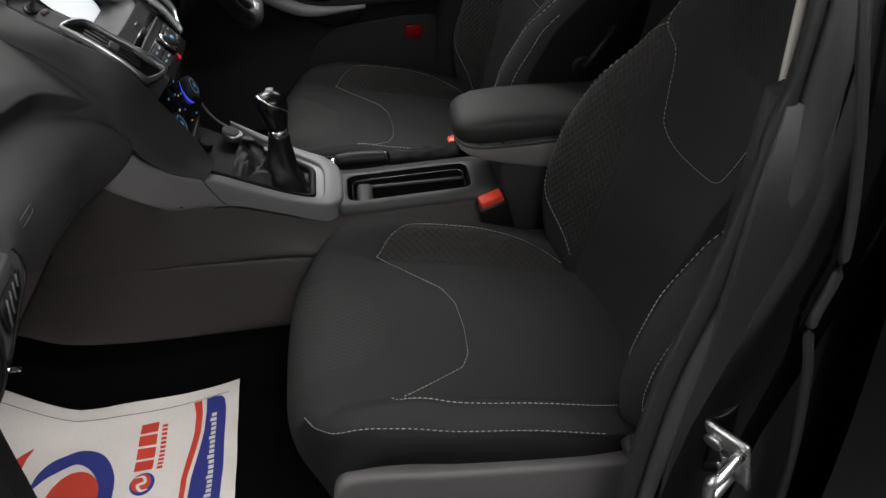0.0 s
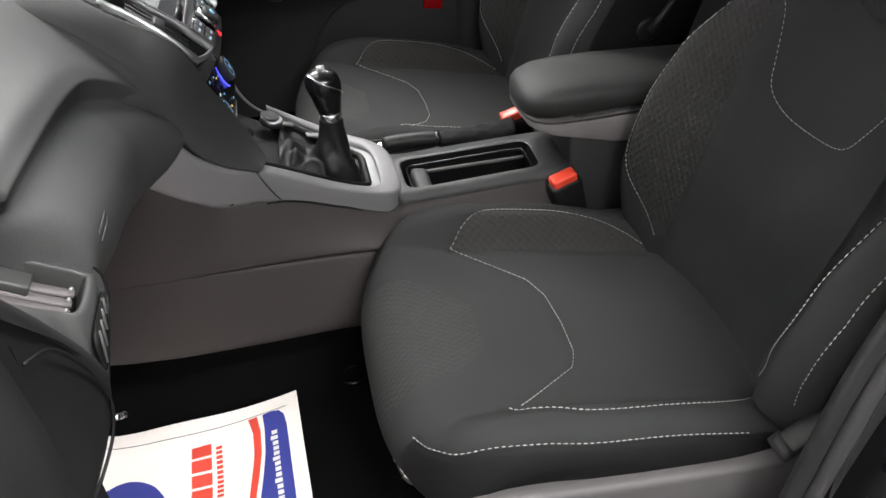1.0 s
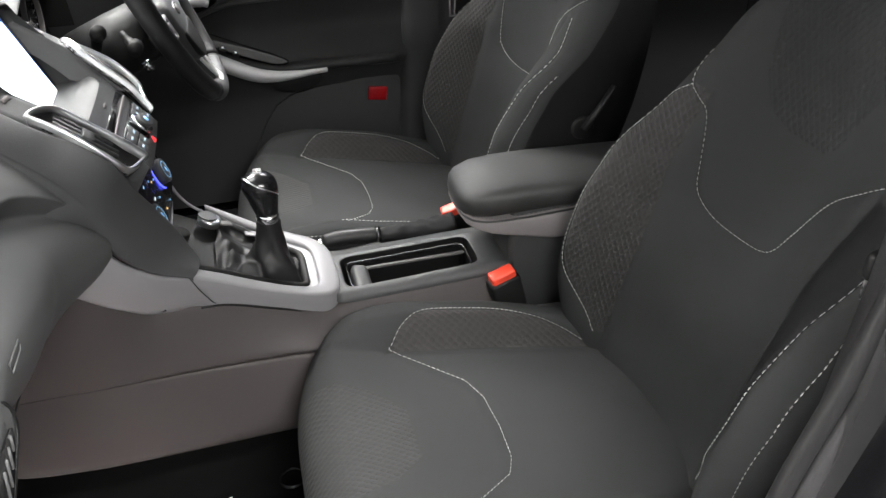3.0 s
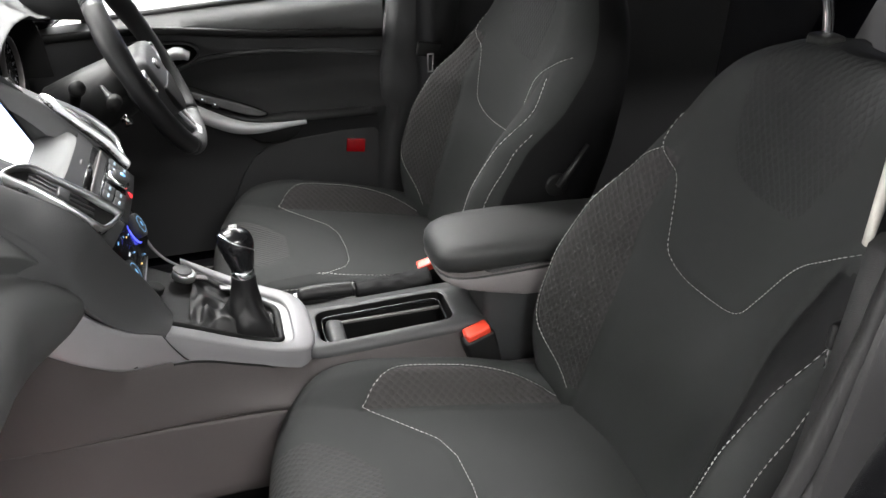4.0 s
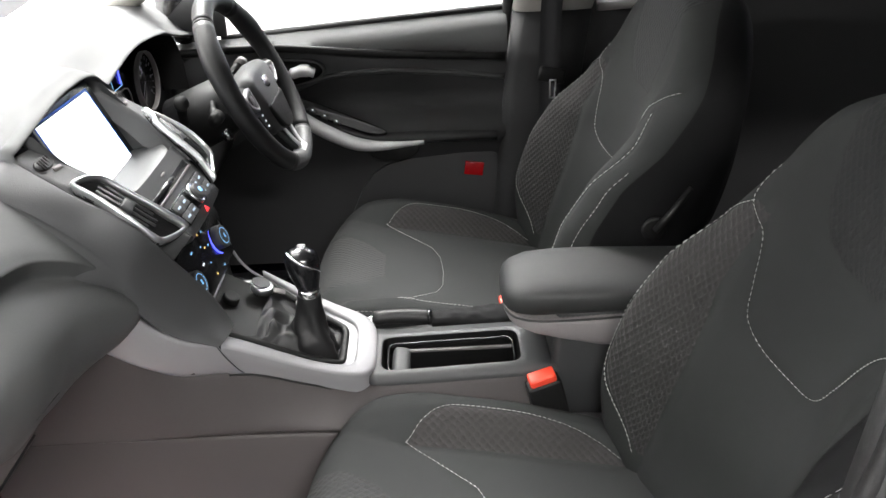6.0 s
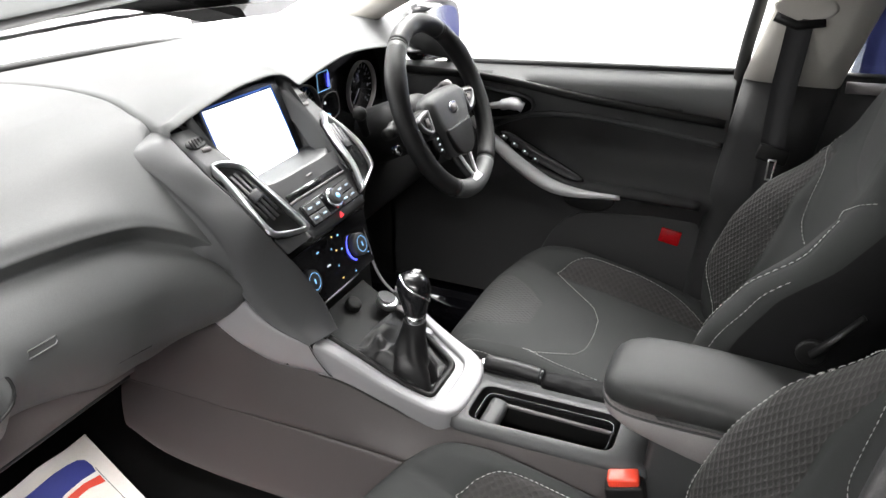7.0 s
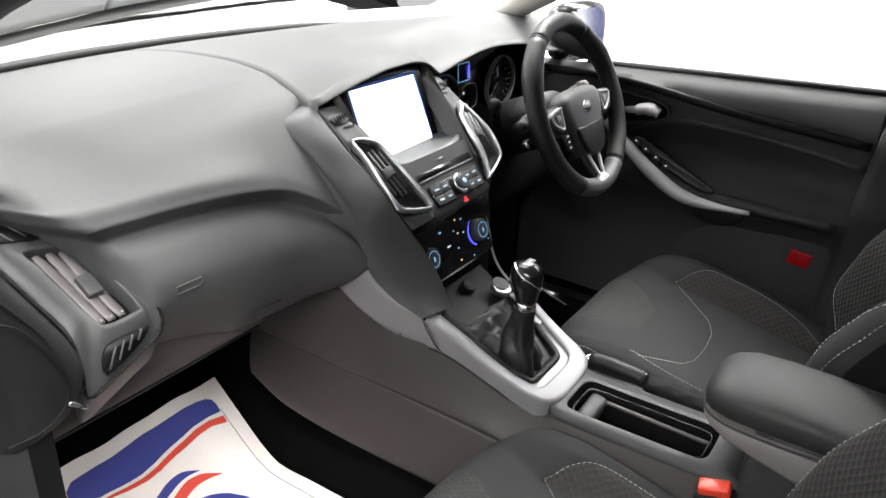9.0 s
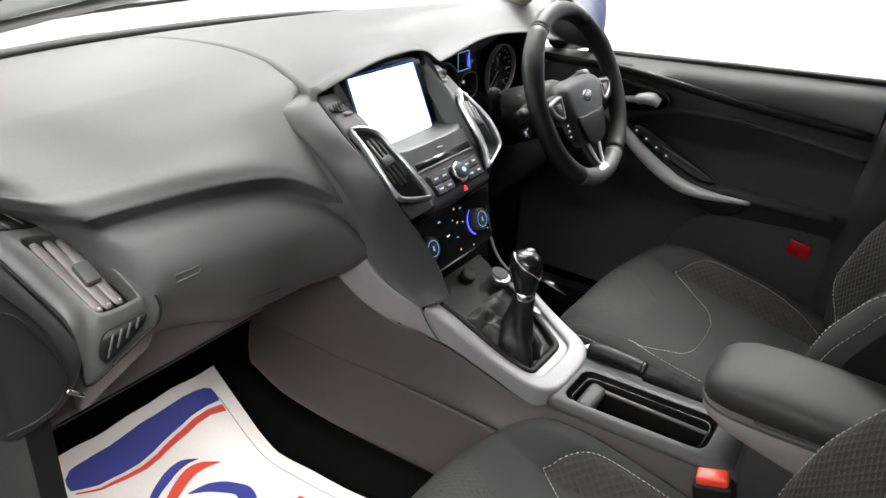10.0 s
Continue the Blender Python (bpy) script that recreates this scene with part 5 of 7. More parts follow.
for sg in (1, -1):
    def edge(tab):
        return spline([(sg * x, y, z) for y, x, z in tab], 5)
    a, b, c = edge(UPP), edge(MID), edge(LOW)
    # the pressed crease between them fades out towards the footwell
    fade = [max(0.0, min(1.0, (0.80 - q.y) / 0.25)) for q in b]
    rows = [[v for v in spline([p + Vector((sg * 0.012, 0, 0.004)), p, p.lerp(q, 0.5) + Vector((-sg * 0.003, 0, 0)), q + Vector((-sg * 0.002 * f, 0, 0.010)), q + Vector((sg * 0.003 * f, 0, 0.0))], 4)] for p, q, f in zip(a, b, fade)]
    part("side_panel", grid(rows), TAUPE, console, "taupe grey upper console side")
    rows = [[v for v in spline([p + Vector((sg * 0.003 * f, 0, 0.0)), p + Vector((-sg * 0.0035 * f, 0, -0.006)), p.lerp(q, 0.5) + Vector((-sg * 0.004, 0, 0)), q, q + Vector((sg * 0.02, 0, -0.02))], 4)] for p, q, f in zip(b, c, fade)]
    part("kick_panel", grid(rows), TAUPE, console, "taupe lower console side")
    ends = [a[0], b[0], c[0]]
    part("panel_end", prism([*ends, *(p + Vector((sg * 0.03, 0.004, 0)) for p in reversed(ends))], (0, -1, 0), 0.003), BLACK_PLASTIC, console, "", False)

# silver trim running up the stack flank
for sg in (1,):
    top = spline([(sg * x, y, z) for x, y, z in [(-0.186, 0.695, 0.606), (-0.181, 0.674, 0.583), (-0.172, 0.650, 0.543), (-0.160, 0.615, 0.512), (-0.150, 0.592, 0.500), (-0.143, 0.578, 0.4935)]], 5)
    bot = spline([(sg * x, y, z) for x, y, z in [(-0.180, 0.750, 0.535), (-0.172, 0.700, 0.492), (-0.162, 0.672, 0.468), (-0.140, 0.640, 0.438), (-0.126, 0.590, 0.4295), (-0.1215, 0.553, 0.426)]], 5)
    swell = [1 - 0.6 * (k / (len(top) - 1)) ** 3 for k in range(len(top))]
    rows = [[v for v in spline([p + Vector((sg * 0.012, 0.004, 0.0)), p, p.lerp(q, 0.35) + Vector((-sg * 0.004, -0.004, 0)) * w, p.lerp(q, 0.75) + Vector((-sg * 0.004, -0.003, 0)) * w, q, q + Vector((sg * 0.012, 0.004, 0))], 3)] for p, q, w in zip(top, bot, swell)]
    part("silver_flank", grid(rows), SILVER, console, "satin silver painted side trim")
    part("flank_seam", tube(spline([(sg * -0.1435, 0.578, 0.4915), (sg * -0.1385, 0.569, 0.466), (sg * -0.1280, 0.557, 0.436), (sg * -0.1220, 0.552, 0.4265)], 5), 0.0009, 6), BLACK_PLASTIC, console)


def on_deck(pts, lift=0.0):
    return [Vector((p[0], p[1], deck(p[1]) + lift)) for p in pts]


# gear surround: silver ring with an opening, its outer skirt falling to the side panel
lo = spline([(-0.138, 0.574, 0), (-0.126, 0.538, 0), (-0.104, 0.450, 0), (-0.090, 0.395, 0), (-0.072, 0.370, 0), (-0.040, 0.360, 0), (0.020, 0.360, 0), (0.062, 0.366, 0), (0.086, 0.385, 0), (0.100, 0.440, 0), (0.114, 0.520, 0), (0.120, 0.560, 0)], 8)
li = spline([(-0.108, 0.574, 0), (-0.098, 0.538, 0), (-0.080, 0.455, 0), (-0.068, 0.412, 0), (-0.056, 0.398, 0), (-0.035, 0.394, 0), (0.015, 0.394, 0), (0.046, 0.397, 0), (0.064, 0.410, 0), (0.080, 0.455, 0), (0.100, 0.520, 0), (0.115, 0.560, 0)], 8)
upp_z = sorted((y, z) for y, x, z in UPP)


def rim_z(y):
    return deck(y) + float(smooth_tab([(0.36, 0.004), (0.40, 0.010), (0.46, 0.016), (0.57, 0.030)], y))


def far_drop(x, y):
    """The driver's side arm of the surround lies lower towards the stack."""
    return 0.013 * max(0.0, min(1.0, (x - 0.02) / 0.05)) * max(0.0, min(1.0, (y - 0.40) / 0.16))


def ring_at(k, dz):
    out = []
    for p, q in zip(lo, li):
        x, y = p.x + (q.x - p.x) * k, p.y + (q.y - p.y) * k
        out.append(Vector((x, y, rim_z(y) - far_drop(x, y) + dz)))
    return out


upp_x = sorted((y, -x) for y, x, z in UPP)
skirt = [Vector((math.copysign(min(abs(p.x) * 0.985, float(smooth_tab(upp_x, p.y)) + 0.002), p.x), p.y, float(smooth_tab(upp_z, p.y)) - 0.003)) for p in lo]
low_edge = ring_at(0.0, -0.004)
rings = [skirt, [a.lerp(b, 0.5) + Vector((0, 0, 0.001)) for a, b in zip(skirt, low_edge)], low_edge, ring_at(0.03, -0.001), ring_at(0.10, 0.0006), ring_at(0.22, 0.001), ring_at(0.60, 0.0004), ring_at(0.84, -0.001), ring_at(0.94, -0.0022), ring_at(1.0, -0.005), ring_at(1.0, -0.012)]
part("gear_surround", grid(rings), SILVER, console, "satin silver gear lever surround")
part("surround_seam", tube(skirt, 0.0022, 6), BLACK_PLASTIC, console)
part("inner_plate", grid([ring_at(0.99, -0.009), ring_at(1.12, -0.0095), ring_at(1.42, -0.011), ring_at(1.50, -0.013), ring_at(1.50, -0.045)]), PLATE_GREY, console, "satin grey plate inside the surround")
# black tray inside the surround, up to the stack
tray = rounded([(-0.120, 0.66, 0), (-0.112, 0.600, 0), (-0.072, 0.400, 0), (0.050, 0.395, 0), (0.080, 0.415, 0), (0.108, 0.600, 0), (0.115, 0.66, 0)], 0.01, 2)
part("gear_tray", prism(on_deck(tray, -0.020), (0, 0, 1), 0.008), BLACK_PLASTIC, console, "black tray round the gear lever", False)
part("gaiter_frame", tube(ring_at(1.60, -0.012), 0.0062, 10, flat=0.8), BLACK_PLASTIC, console, "black gaiter frame")
# start button
sb = Vector((0.073, 0.556, 0.466))
start = part("start_button", disc(sb + Vector((0, 0, -0.012)), (0, -0.35, 0.94), 0.019, 0.012, 28, bevel=0.003), SATIN_CHROME, console, "round start button with chrome ring")
part("button_face", disc(sb + Vector((0, -0.001, 0.0025)), (0, -0.35, 0.94), 0.0158, 0.0015, 24, bevel=0.0005), DASH_DARK, start)
part("lighter_socket", disc((0.03, 0.60, 0.462), (0, -0.5, 0.87), 0.014, 0.012, 20, bevel=0.003), BLACK_PLASTIC, console)

part("console_switch", rbox((0.016, 0.034, 0.004), 0.002, 2, pose(0.078, 0.486, rim_z(0.486) - 0.015, 22, 0, 12)), PLATE_GREY, console, "flush grey console switch")
part("console_key", rbox((0.014, 0.022, 0.003), 0.001, 2, pose(0.086, 0.530, rim_z(0.530) - 0.0175, 22, 0, 12)), SEAT_PLASTIC, console)
part("silver_edge", tube(spline([(0.118, 0.640, 0.605), (0.116, 0.627, 0.580), (0.117, 0.613, 0.540), (0.118, 0.602, 0.500), (0.119, 0.584, 0.470), (0.122, 0.556, 0.444)], 5), 0.0024, 8), SILVER, console, "bright silver edge beside the climate panel")

# rear deck with a storage tray
deck_out = rounded([(-0.078, 0.375, 0), (-0.074, 0.06, 0), (0.066, 0.06, 0), (0.066, 0.375, 0)], 0.012, 3)
tray_out = rounded([(-0.060, 0.352, 0), (-0.056, 0.122, 0), (0.034, 0.122, 0), (0.034, 0.352, 0)], 0.022, 5)
d2 = resample([*deck_out, deck_out[0]], 0.001)
t2 = resample([*tray_out, tray_out[0]], 0.001)
M = 80
dd = [d2[int(i * (len(d2) - 1) / M)] for i in range(M)]
tt = [min(t2, key=lambda q: (q - p).length) for p in dd]
rings = [[Vector((p.x, p.y, deck(p.y) - 0.016)) for p in dd], on_deck([p.lerp(q, 0.08) for p, q in zip(dd, tt)], -0.002), on_deck([p.lerp(q, 0.6) for p, q in zip(dd, tt)], 0.0), on_deck([p.lerp(q, 0.9) for p, q in zip(dd, tt)], 0.003), on_deck(tt, 0.001), on_deck(tt, -0.11)]
part("brake_well", rbox((0.075, 0.36, 0.02), 0.004, 2, pose(0.098, 0.24, 0.330)), BLACK_PLASTIC, console)
part("rear_deck", grid(rings[:5], closed_u=True), DASH_DARK, console, "grey rear console deck")
part("tray_wall", grid(rings[4:], closed_u=True), BLACK_PLASTIC, console)
part("tray_floor", rbox((0.10, 0.25, 0.004), 0.001, 1, pose(-0.010, 0.237, 0.262)), BLACK_PLASTIC, console)
liner = [Vector(((p.x + 0.012) * 0.88 - 0.012, 0.235 + (p.y - 0.235) * 0.93, deck(p.y) - 0.012)) for p in tray_out]
part("tray_liner", ring_bar(liner, (0, 0, 1), 0.003, 0.006), GLOSS, console, "gloss black tray liner")
part("tray_rail", rbox((0.006, 0.190, 0.006), 0.002, 2, pose(0.018, 0.225, 0.350)), SEAT_PLASTIC, console)
part("cup_divider", rbox((0.074, 0.030, 0.034), 0.009, 3, pose(-0.013, 0.322, 0.342, 12, 0, 0)), DASH_DARK, console, "grey cup holder divider")
# armrest pedestal
rings = []
for z, k in ((0.20, 1.0), (0.36, 1.0), (0.40, 0.93), (0.47, 0.90)):
    rings.append([(0.012 + sx * k, y, z) for sx, y in ((-0.082, 0.075 - (z - 0.36) * 0.05), (-0.078, -0.28), (0.085, -0.28), (0.085, 0.075 - (z - 0.36) * 0.05))])
bm = loft(rings)
bmesh.ops.bevel(bm, geom=bm.edges[:], offset=0.012, segments=3, affect="EDGES", profile=0.5)
part("armrest_pedestal", bm, DASH_DARK, console, "dark grey armrest pedestal")
# console end between the seats
part("console_base", rbox((0.16, 0.62, 0.12), 0.01, 2, pose(0.0, -0.0, 0.20)), DASH_DARK, console)

# armrest
arm = thing("armrest", "padded grey vinyl armrest lid with taupe side band", "armrest")


def arm_ring(y, w, z0, z1, sq=0.45):
    cz, h = (z0 + z1) / 2, (z1 - z0) / 2
    return [(0.010 + w * math.copysign(abs(math.cos(a)) ** sq, math.cos(a)), y, cz + h * math.copysign(abs(math.sin(a)) ** sq, math.sin(a))) for a in (2 * math.pi * k / 36 for k in range(36))]


upper, lower = [], []
for y, w, top, base in ((0.1515, 0.018, 0.478, 0.470), (0.149, 0.038, 0.488, 0.464), (0.143, 0.054, 0.496, 0.459), (0.131, 0.066, 0.503, 0.456), (0.105, 0.075, 0.510, 0.454), (0.06, 0.079, 0.512, 0.455), (0.0, 0.080, 0.511, 0.457), (-0.12, 0.080, 0.504, 0.458), (-0.22, 0.079, 0.498, 0.459), (-0.25, 0.072, 0.492, 0.460)):
    upper.append(arm_ring(y, w, base - 0.002, top, 0.60))
    drop = 0.012 + 0.048 * min(1.0, (0.152 - y) / 0.17)
    low = arm_ring(y - 0.002, w + 0.0022, base - drop, base + 0.003, 0.34)
    lower.append([(0.010 + (px - 0.010) * (1 + 0.04 * max(0.0, (base - pz) / 0.060)), py, pz) for px, py, pz in low])
part("arm_pad", loft(upper), ARM_VINYL, arm, "padded grey vinyl lid")
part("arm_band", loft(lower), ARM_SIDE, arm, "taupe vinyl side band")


def flat_at(p):
    return Vector(p), Vector((-1, 0, 0.15)).normalized()


seam = spline([(0.0, 0.1478, 0.467), (-0.030, 0.1460, 0.464), (-0.0452, 0.1390, 0.460), (-0.0554, 0.1260, 0.457), (-0.0632, 0.098, 0.455), (-0.0662, 0.047, 0.456), (-0.0674, -0.003, 0.458), (-0.0674, -0.123, 0.462), (-0.0664, -0.22, 0.464)], 6)
stitches([p + Vector((0, 0, 0.004)) for p in seam], flat_at, arm, material=SEAT_PLASTIC)
part("arm_piping", tube([p + Vector((-0.0012, 0.001, -0.002)) for p in seam], 0.0020, 8), ARM_VINYL, arm, "grey piping between lid and band")

# gear lever
gear = thing("gear_lever", "manual gear lever with chrome-topped knob and black leather gaiter", "gear lever")
GX, GY = -0.017, 0.458
base_ring = [p for p in ring_at(1.62, -0.016)] + [Vector((x, 0.540 + 0.008 * math.sin(math.pi * (0.5 + x / 0.16)), deck(0.540) + 0.004)) for x in (0.060, 0.034, 0.006, -0.022, -0.050)]
NG = 96
dense_base = sorted(resample([*base_ring, base_ring[0]], 0.0008), key=lambda p: math.atan2(p.y - GY, p.x - GX))
bearings = [math.atan2(p.y - GY, p.x - GX) for p in dense_base]
SLEEVE = ((0.498, 0.0165), (0.492, 0.0180), (0.484, 0.0178), (0.475, 0.0186), (0.465, 0.0200), (0.455, 0.0212), (0.446, 0.0232), (0.438, 0.0256), (0.431, 0.0282), (0.425, 0.0300), (0.421, 0.0330))
rings = []
for k, (z, r) in enumerate(SLEEVE):
    ring, w = [], min(1.0, k / 6)
    for j in range(NG):
        a = -math.pi + 2 * math.pi * (j + 0.5) / NG
        crease = abs(math.sin(1.5 * a + 0.16 * k + 0.9)) ** 0.5 + 0.35 * math.sin(5 * a - 0.6 * k) - 0.72
        bag = 1 + 0.16 * w * math.cos(a - 2.4) + 0.24 * w * crease
        sag = 0.008 * w * math.cos(a - 2.2)
        ring.append((GX + r * bag * math.cos(a), GY + 1.06 * r * bag * math.sin(a), z + sag + 0.22 * w * r * math.sin(a)))
    rings.append(ring)
foot = rings[-1]
for t in (0.12, 0.25, 0.40, 0.56, 0.72, 0.86, 0.95, 1.0):
    ring = []
    for j in range(NG):
        a = -math.pi + 2 * math.pi * (j + 0.5) / NG
        e = dense_base[min(range(0, len(bearings), 2), key=lambda i: abs(bearings[i] - a))]
        p = Vector(foot[j]).lerp(e, t)
        fold = math.sin(math.pi * t) * (0.5 + 0.5 * math.sin(3 * a + 5.0 * t + 0.8)) ** 1.5 + 0.45 * math.sin(math.pi * t) * math.sin(7 * a - 9 * t)
        level = deck(p.y) - 0.012 + 0.010 * max(0.0, (p.y - 0.47) / 0.09)
        mix = min(1.0, t * 3.0)
        p.z = p.z * (1 - mix) + level * mix if t < 0.9 else e.z
        ring.append((p.x, p.y, p.z + (0.013 + 0.012 * max(0.0, math.cos(a - 2.2))) * fold))
    rings.append(ring)
part("gaiter", grid(rings, closed_u=True), LEATHER, gear, "creased black leather gaiter")
part("collar", loft([[(GX + r * math.cos(a), GY + r * math.sin(a), z) for a in (2 * math.pi * j / 24 for j in range(24))] for z, r in ((0.494, 0.0170), (0.496, 0.0180), (0.504, 0.0178), (0.507, 0.0165))]), CHROME, gear, "satin chrome collar")
KNOB = [(0.506, 0.0160), (0.511, 0.0178), (0.520, 0.0200), (0.530, 0.0226), (0.540, 0.0250), (0.549, 0.0264), (0.557, 0.0262), (0.564, 0.0242), (0.570, 0.0196), (0.5735, 0.0130), (0.575, 0.0065), (0.5754, 0.001)]


def knob_at(a, z, out=1.0):
    """A point of the knob's skin at an angle and height."""
    r = out * float(np.interp(z, [k[0] for k in KNOB], [k[1] for k in KNOB]))
    return Vector((GX + 0.10 * (z - 0.506) + 0.94 * r * math.cos(a), GY + 0.10 * (z - 0.506) + 1.04 * r * math.sin(a), z))


TURN = [2 * math.pi * k / 40 for k in range(40)]
part("knob", loft([[knob_at(a, z) for a in TURN] for z, _ in KNOB]), GLOSS, gear, "gloss black gear knob")
part("knob_ring", tube([knob_at(a, 0.5535 + 0.0165 * math.sin(a - 0.5) - 0.006 * max(0.0, -math.sin(a - 0.3)) ** 6, 1.02) for a in TURN], [0.0014 + 0.0011 * max(0.0, math.sin(a - 0.2)) for a in TURN], 8, True), CHROME, gear, "chrome line round the knob's face")
cx, cy = knob_at(0, 0.575).x, knob_at(0, 0.575).y
for dx in (-0.006, 0.0, 0.006):
    part("shift_mark", rbox((0.0012, 0.012, 0.0012), 0, 1, pose(cx + dx, cy - 0.002, 0.5754 - 12 * dx * dx)), INK_WHITE, gear)
part("shift_mark", rbox((0.0135, 0.0012, 0.0012), 0, 1, pose(cx, cy - 0.002, 0.5754)), INK_WHITE, gear)

# handbrake
brake = thing("handbrake", "lowered black handbrake lever with chrome tip beside the console tray", "handbrake")
part("grip", tube(spline([(0.088, 0.372, 0.374), (0.089, 0.34, 0.376), (0.090, 0.30, 0.374), (0.091, 0.272, 0.370)], 5), [0.010] + [0.0135] * 14 + [0.013], 16), LEATHER, brake)
part("button", tube([(0.088, 0.368, 0.374), (0.087, 0.383, 0.373)], 0.0075, 14), CHROME, brake, "chrome release button")
part("ring", tube([(0.0905, 0.276, 0.3705), (0.091, 0.268, 0.370)], 0.0145, 14), GLOSS, brake)
rings = []
for k in range(25):
    t = k / 24
    r = 0.0145 + 0.012 * t
    rings.append([(0.091 + 1.15 * r * (1 + 0.16 * noise.noise(Vector((2 * math.cos(a), 2 * math.sin(a), 11 * t)))) * math.cos(a), 0.268 - 0.14 * t, 0.366 - 0.004 * t + 0.85 * r * (1 + 0.24 * noise.noise(Vector((3 * math.cos(a), 3 * math.sin(a), 9 * t + 4)))) * math.sin(a)) for a in (2 * math.pi * j / 28 for j in range(28))])
part("brake_gaiter", loft(rings), CLOTH_DARK, brake, "creased black handbrake gaiter")

# seat belt buckles
for at, rot, name in (((-0.092, 0.092, 0.352), (-14, 0, 8), "pass"), ((0.118, 0.118, 0.368), (-18, 0, -4), "drv")):
    b = thing("belt_buckle", "black seat belt buckle with a red release button", "seat belt buckle", at, "belt buckles")
    b.rotation_euler = [radians(v) for v in rot]
    part("buckle_body", rbox((0.030, 0.056, 0.075), 0.006, 3, pose(0, 0, -0.030)), BLACK_PLASTIC, b)
    part("release_button", rbox((0.024, 0.044, 0.020), 0.004, 3, pose(0, 0, 0.012, 0, -8, 0)), RED, b, "red release button")
    part("stalk", tube([(0, 0, -0.06), (0.004, -0.02, -0.12), (0.006, -0.05, -0.19)], 0.012, 8, flat=0.5), BLACK_PLASTIC, b)


# ---- steering wheel ----
wheel = thing("steering_wheel", "black leather three-spoke steering wheel with silver lower spoke", "steering wheel")
WC = Vector((0.368, 0.575, 0.733))
WX, WU = Vector((1, 0, 0)), Vector((0, 0.407, 0.9135))
WN = WX.cross(WU)


def wp(a, b, c=0.0):
    """A point of the wheel: across, up its face, out towards the driver."""
    return WC + WX * a + WU * b + WN * c


RIM = 0.163
segs = {"rim_top": (58, 122, LEATHER), "rim_left": (124, 238, LEATHER), "rim_right": (-58, 56, LEATHER), "rim_bottom": (240, 300, SILVER)}
for nm, (a0, a1, m) in segs.items():
    pts, rad = [], []
    for a in np.linspace(radians(a0), radians(a1), 28):
        pts.append(wp(RIM * math.cos(a), RIM * math.sin(a)))
        thumb = 0.0025 * (math.exp(-((math.degrees(a) % 360 - 150) / 12) ** 2) + math.exp(-((math.degrees(a) % 360 - 30) / 12) ** 2))
        rad.append(0.0182 + thumb)
    part("rim", tube(pts, rad, 16, up=WN), m if nm != "rim_bottom" else DASH_DARK, wheel, "black leather rim" if nm != "rim_bottom" else "")
for a0 in (57, 123, 239, 301):
    a = radians(a0)
    d = Vector(wp(-math.sin(a), math.cos(a))) - WC
    c = wp(RIM * math.cos(a), RIM * math.sin(a))
    part("rim_joint", tube([c - d * 0.003, c + d * 0.003], 0.0179, 16, up=WN), BLACK_PLASTIC, wheel)


def hub_at(a, b, c=0.0):
    """A point of the hub, which sits a little below the rim's middle."""
    return wp(a, b - 0.012, c)


hub = [(0, 0.046), (0.040, 0.045), (0.068, 0.038), (0.078, 0.022), (0.074, -0.006), (0.062, -0.034), (0.046, -0.064), (0.030, -0.084), (0, -0.088)]
hub = hub + [(-a, b) for a, b in hub[-2:0:-1]]
part("airbag_cover", prism([hub_at(v.x, v.y, -0.020) for v in spline([(a, b, 0) for a, b in hub], 4, True)], WN, 0.036, 0.016), DASH_FLANK, wheel, "dark grey airbag cover")
low = ((0, -0.026), (0.030, -0.027), (0.056, -0.026), (0.050, -0.050), (0.036, -0.076), (0.018, -0.086), (0, -0.088), (-0.018, -0.086), (-0.036, -0.076), (-0.050, -0.050), (-0.056, -0.026), (-0.030, -0.027))
part("lower_cover", prism([hub_at(v.x, v.y, 0.008) for v in spline([(a, b, 0) for a, b in low], 4, True)], WN, 0.0095, 0.004), BLACK_PLASTIC, wheel)
part("badge", disc(hub_at(0, 0.006, 0.0155), WN, 0.0185, 0.0026, 28, bevel=0.001, squash=0.62, up=WU), CHROME, wheel, "plain oval chrome badge")
part("badge_centre", disc(hub_at(0, 0.006, 0.0180), WN, 0.0150, 0.0008, 28, squash=0.52, up=WU), SEAT_PLASTIC, wheel)
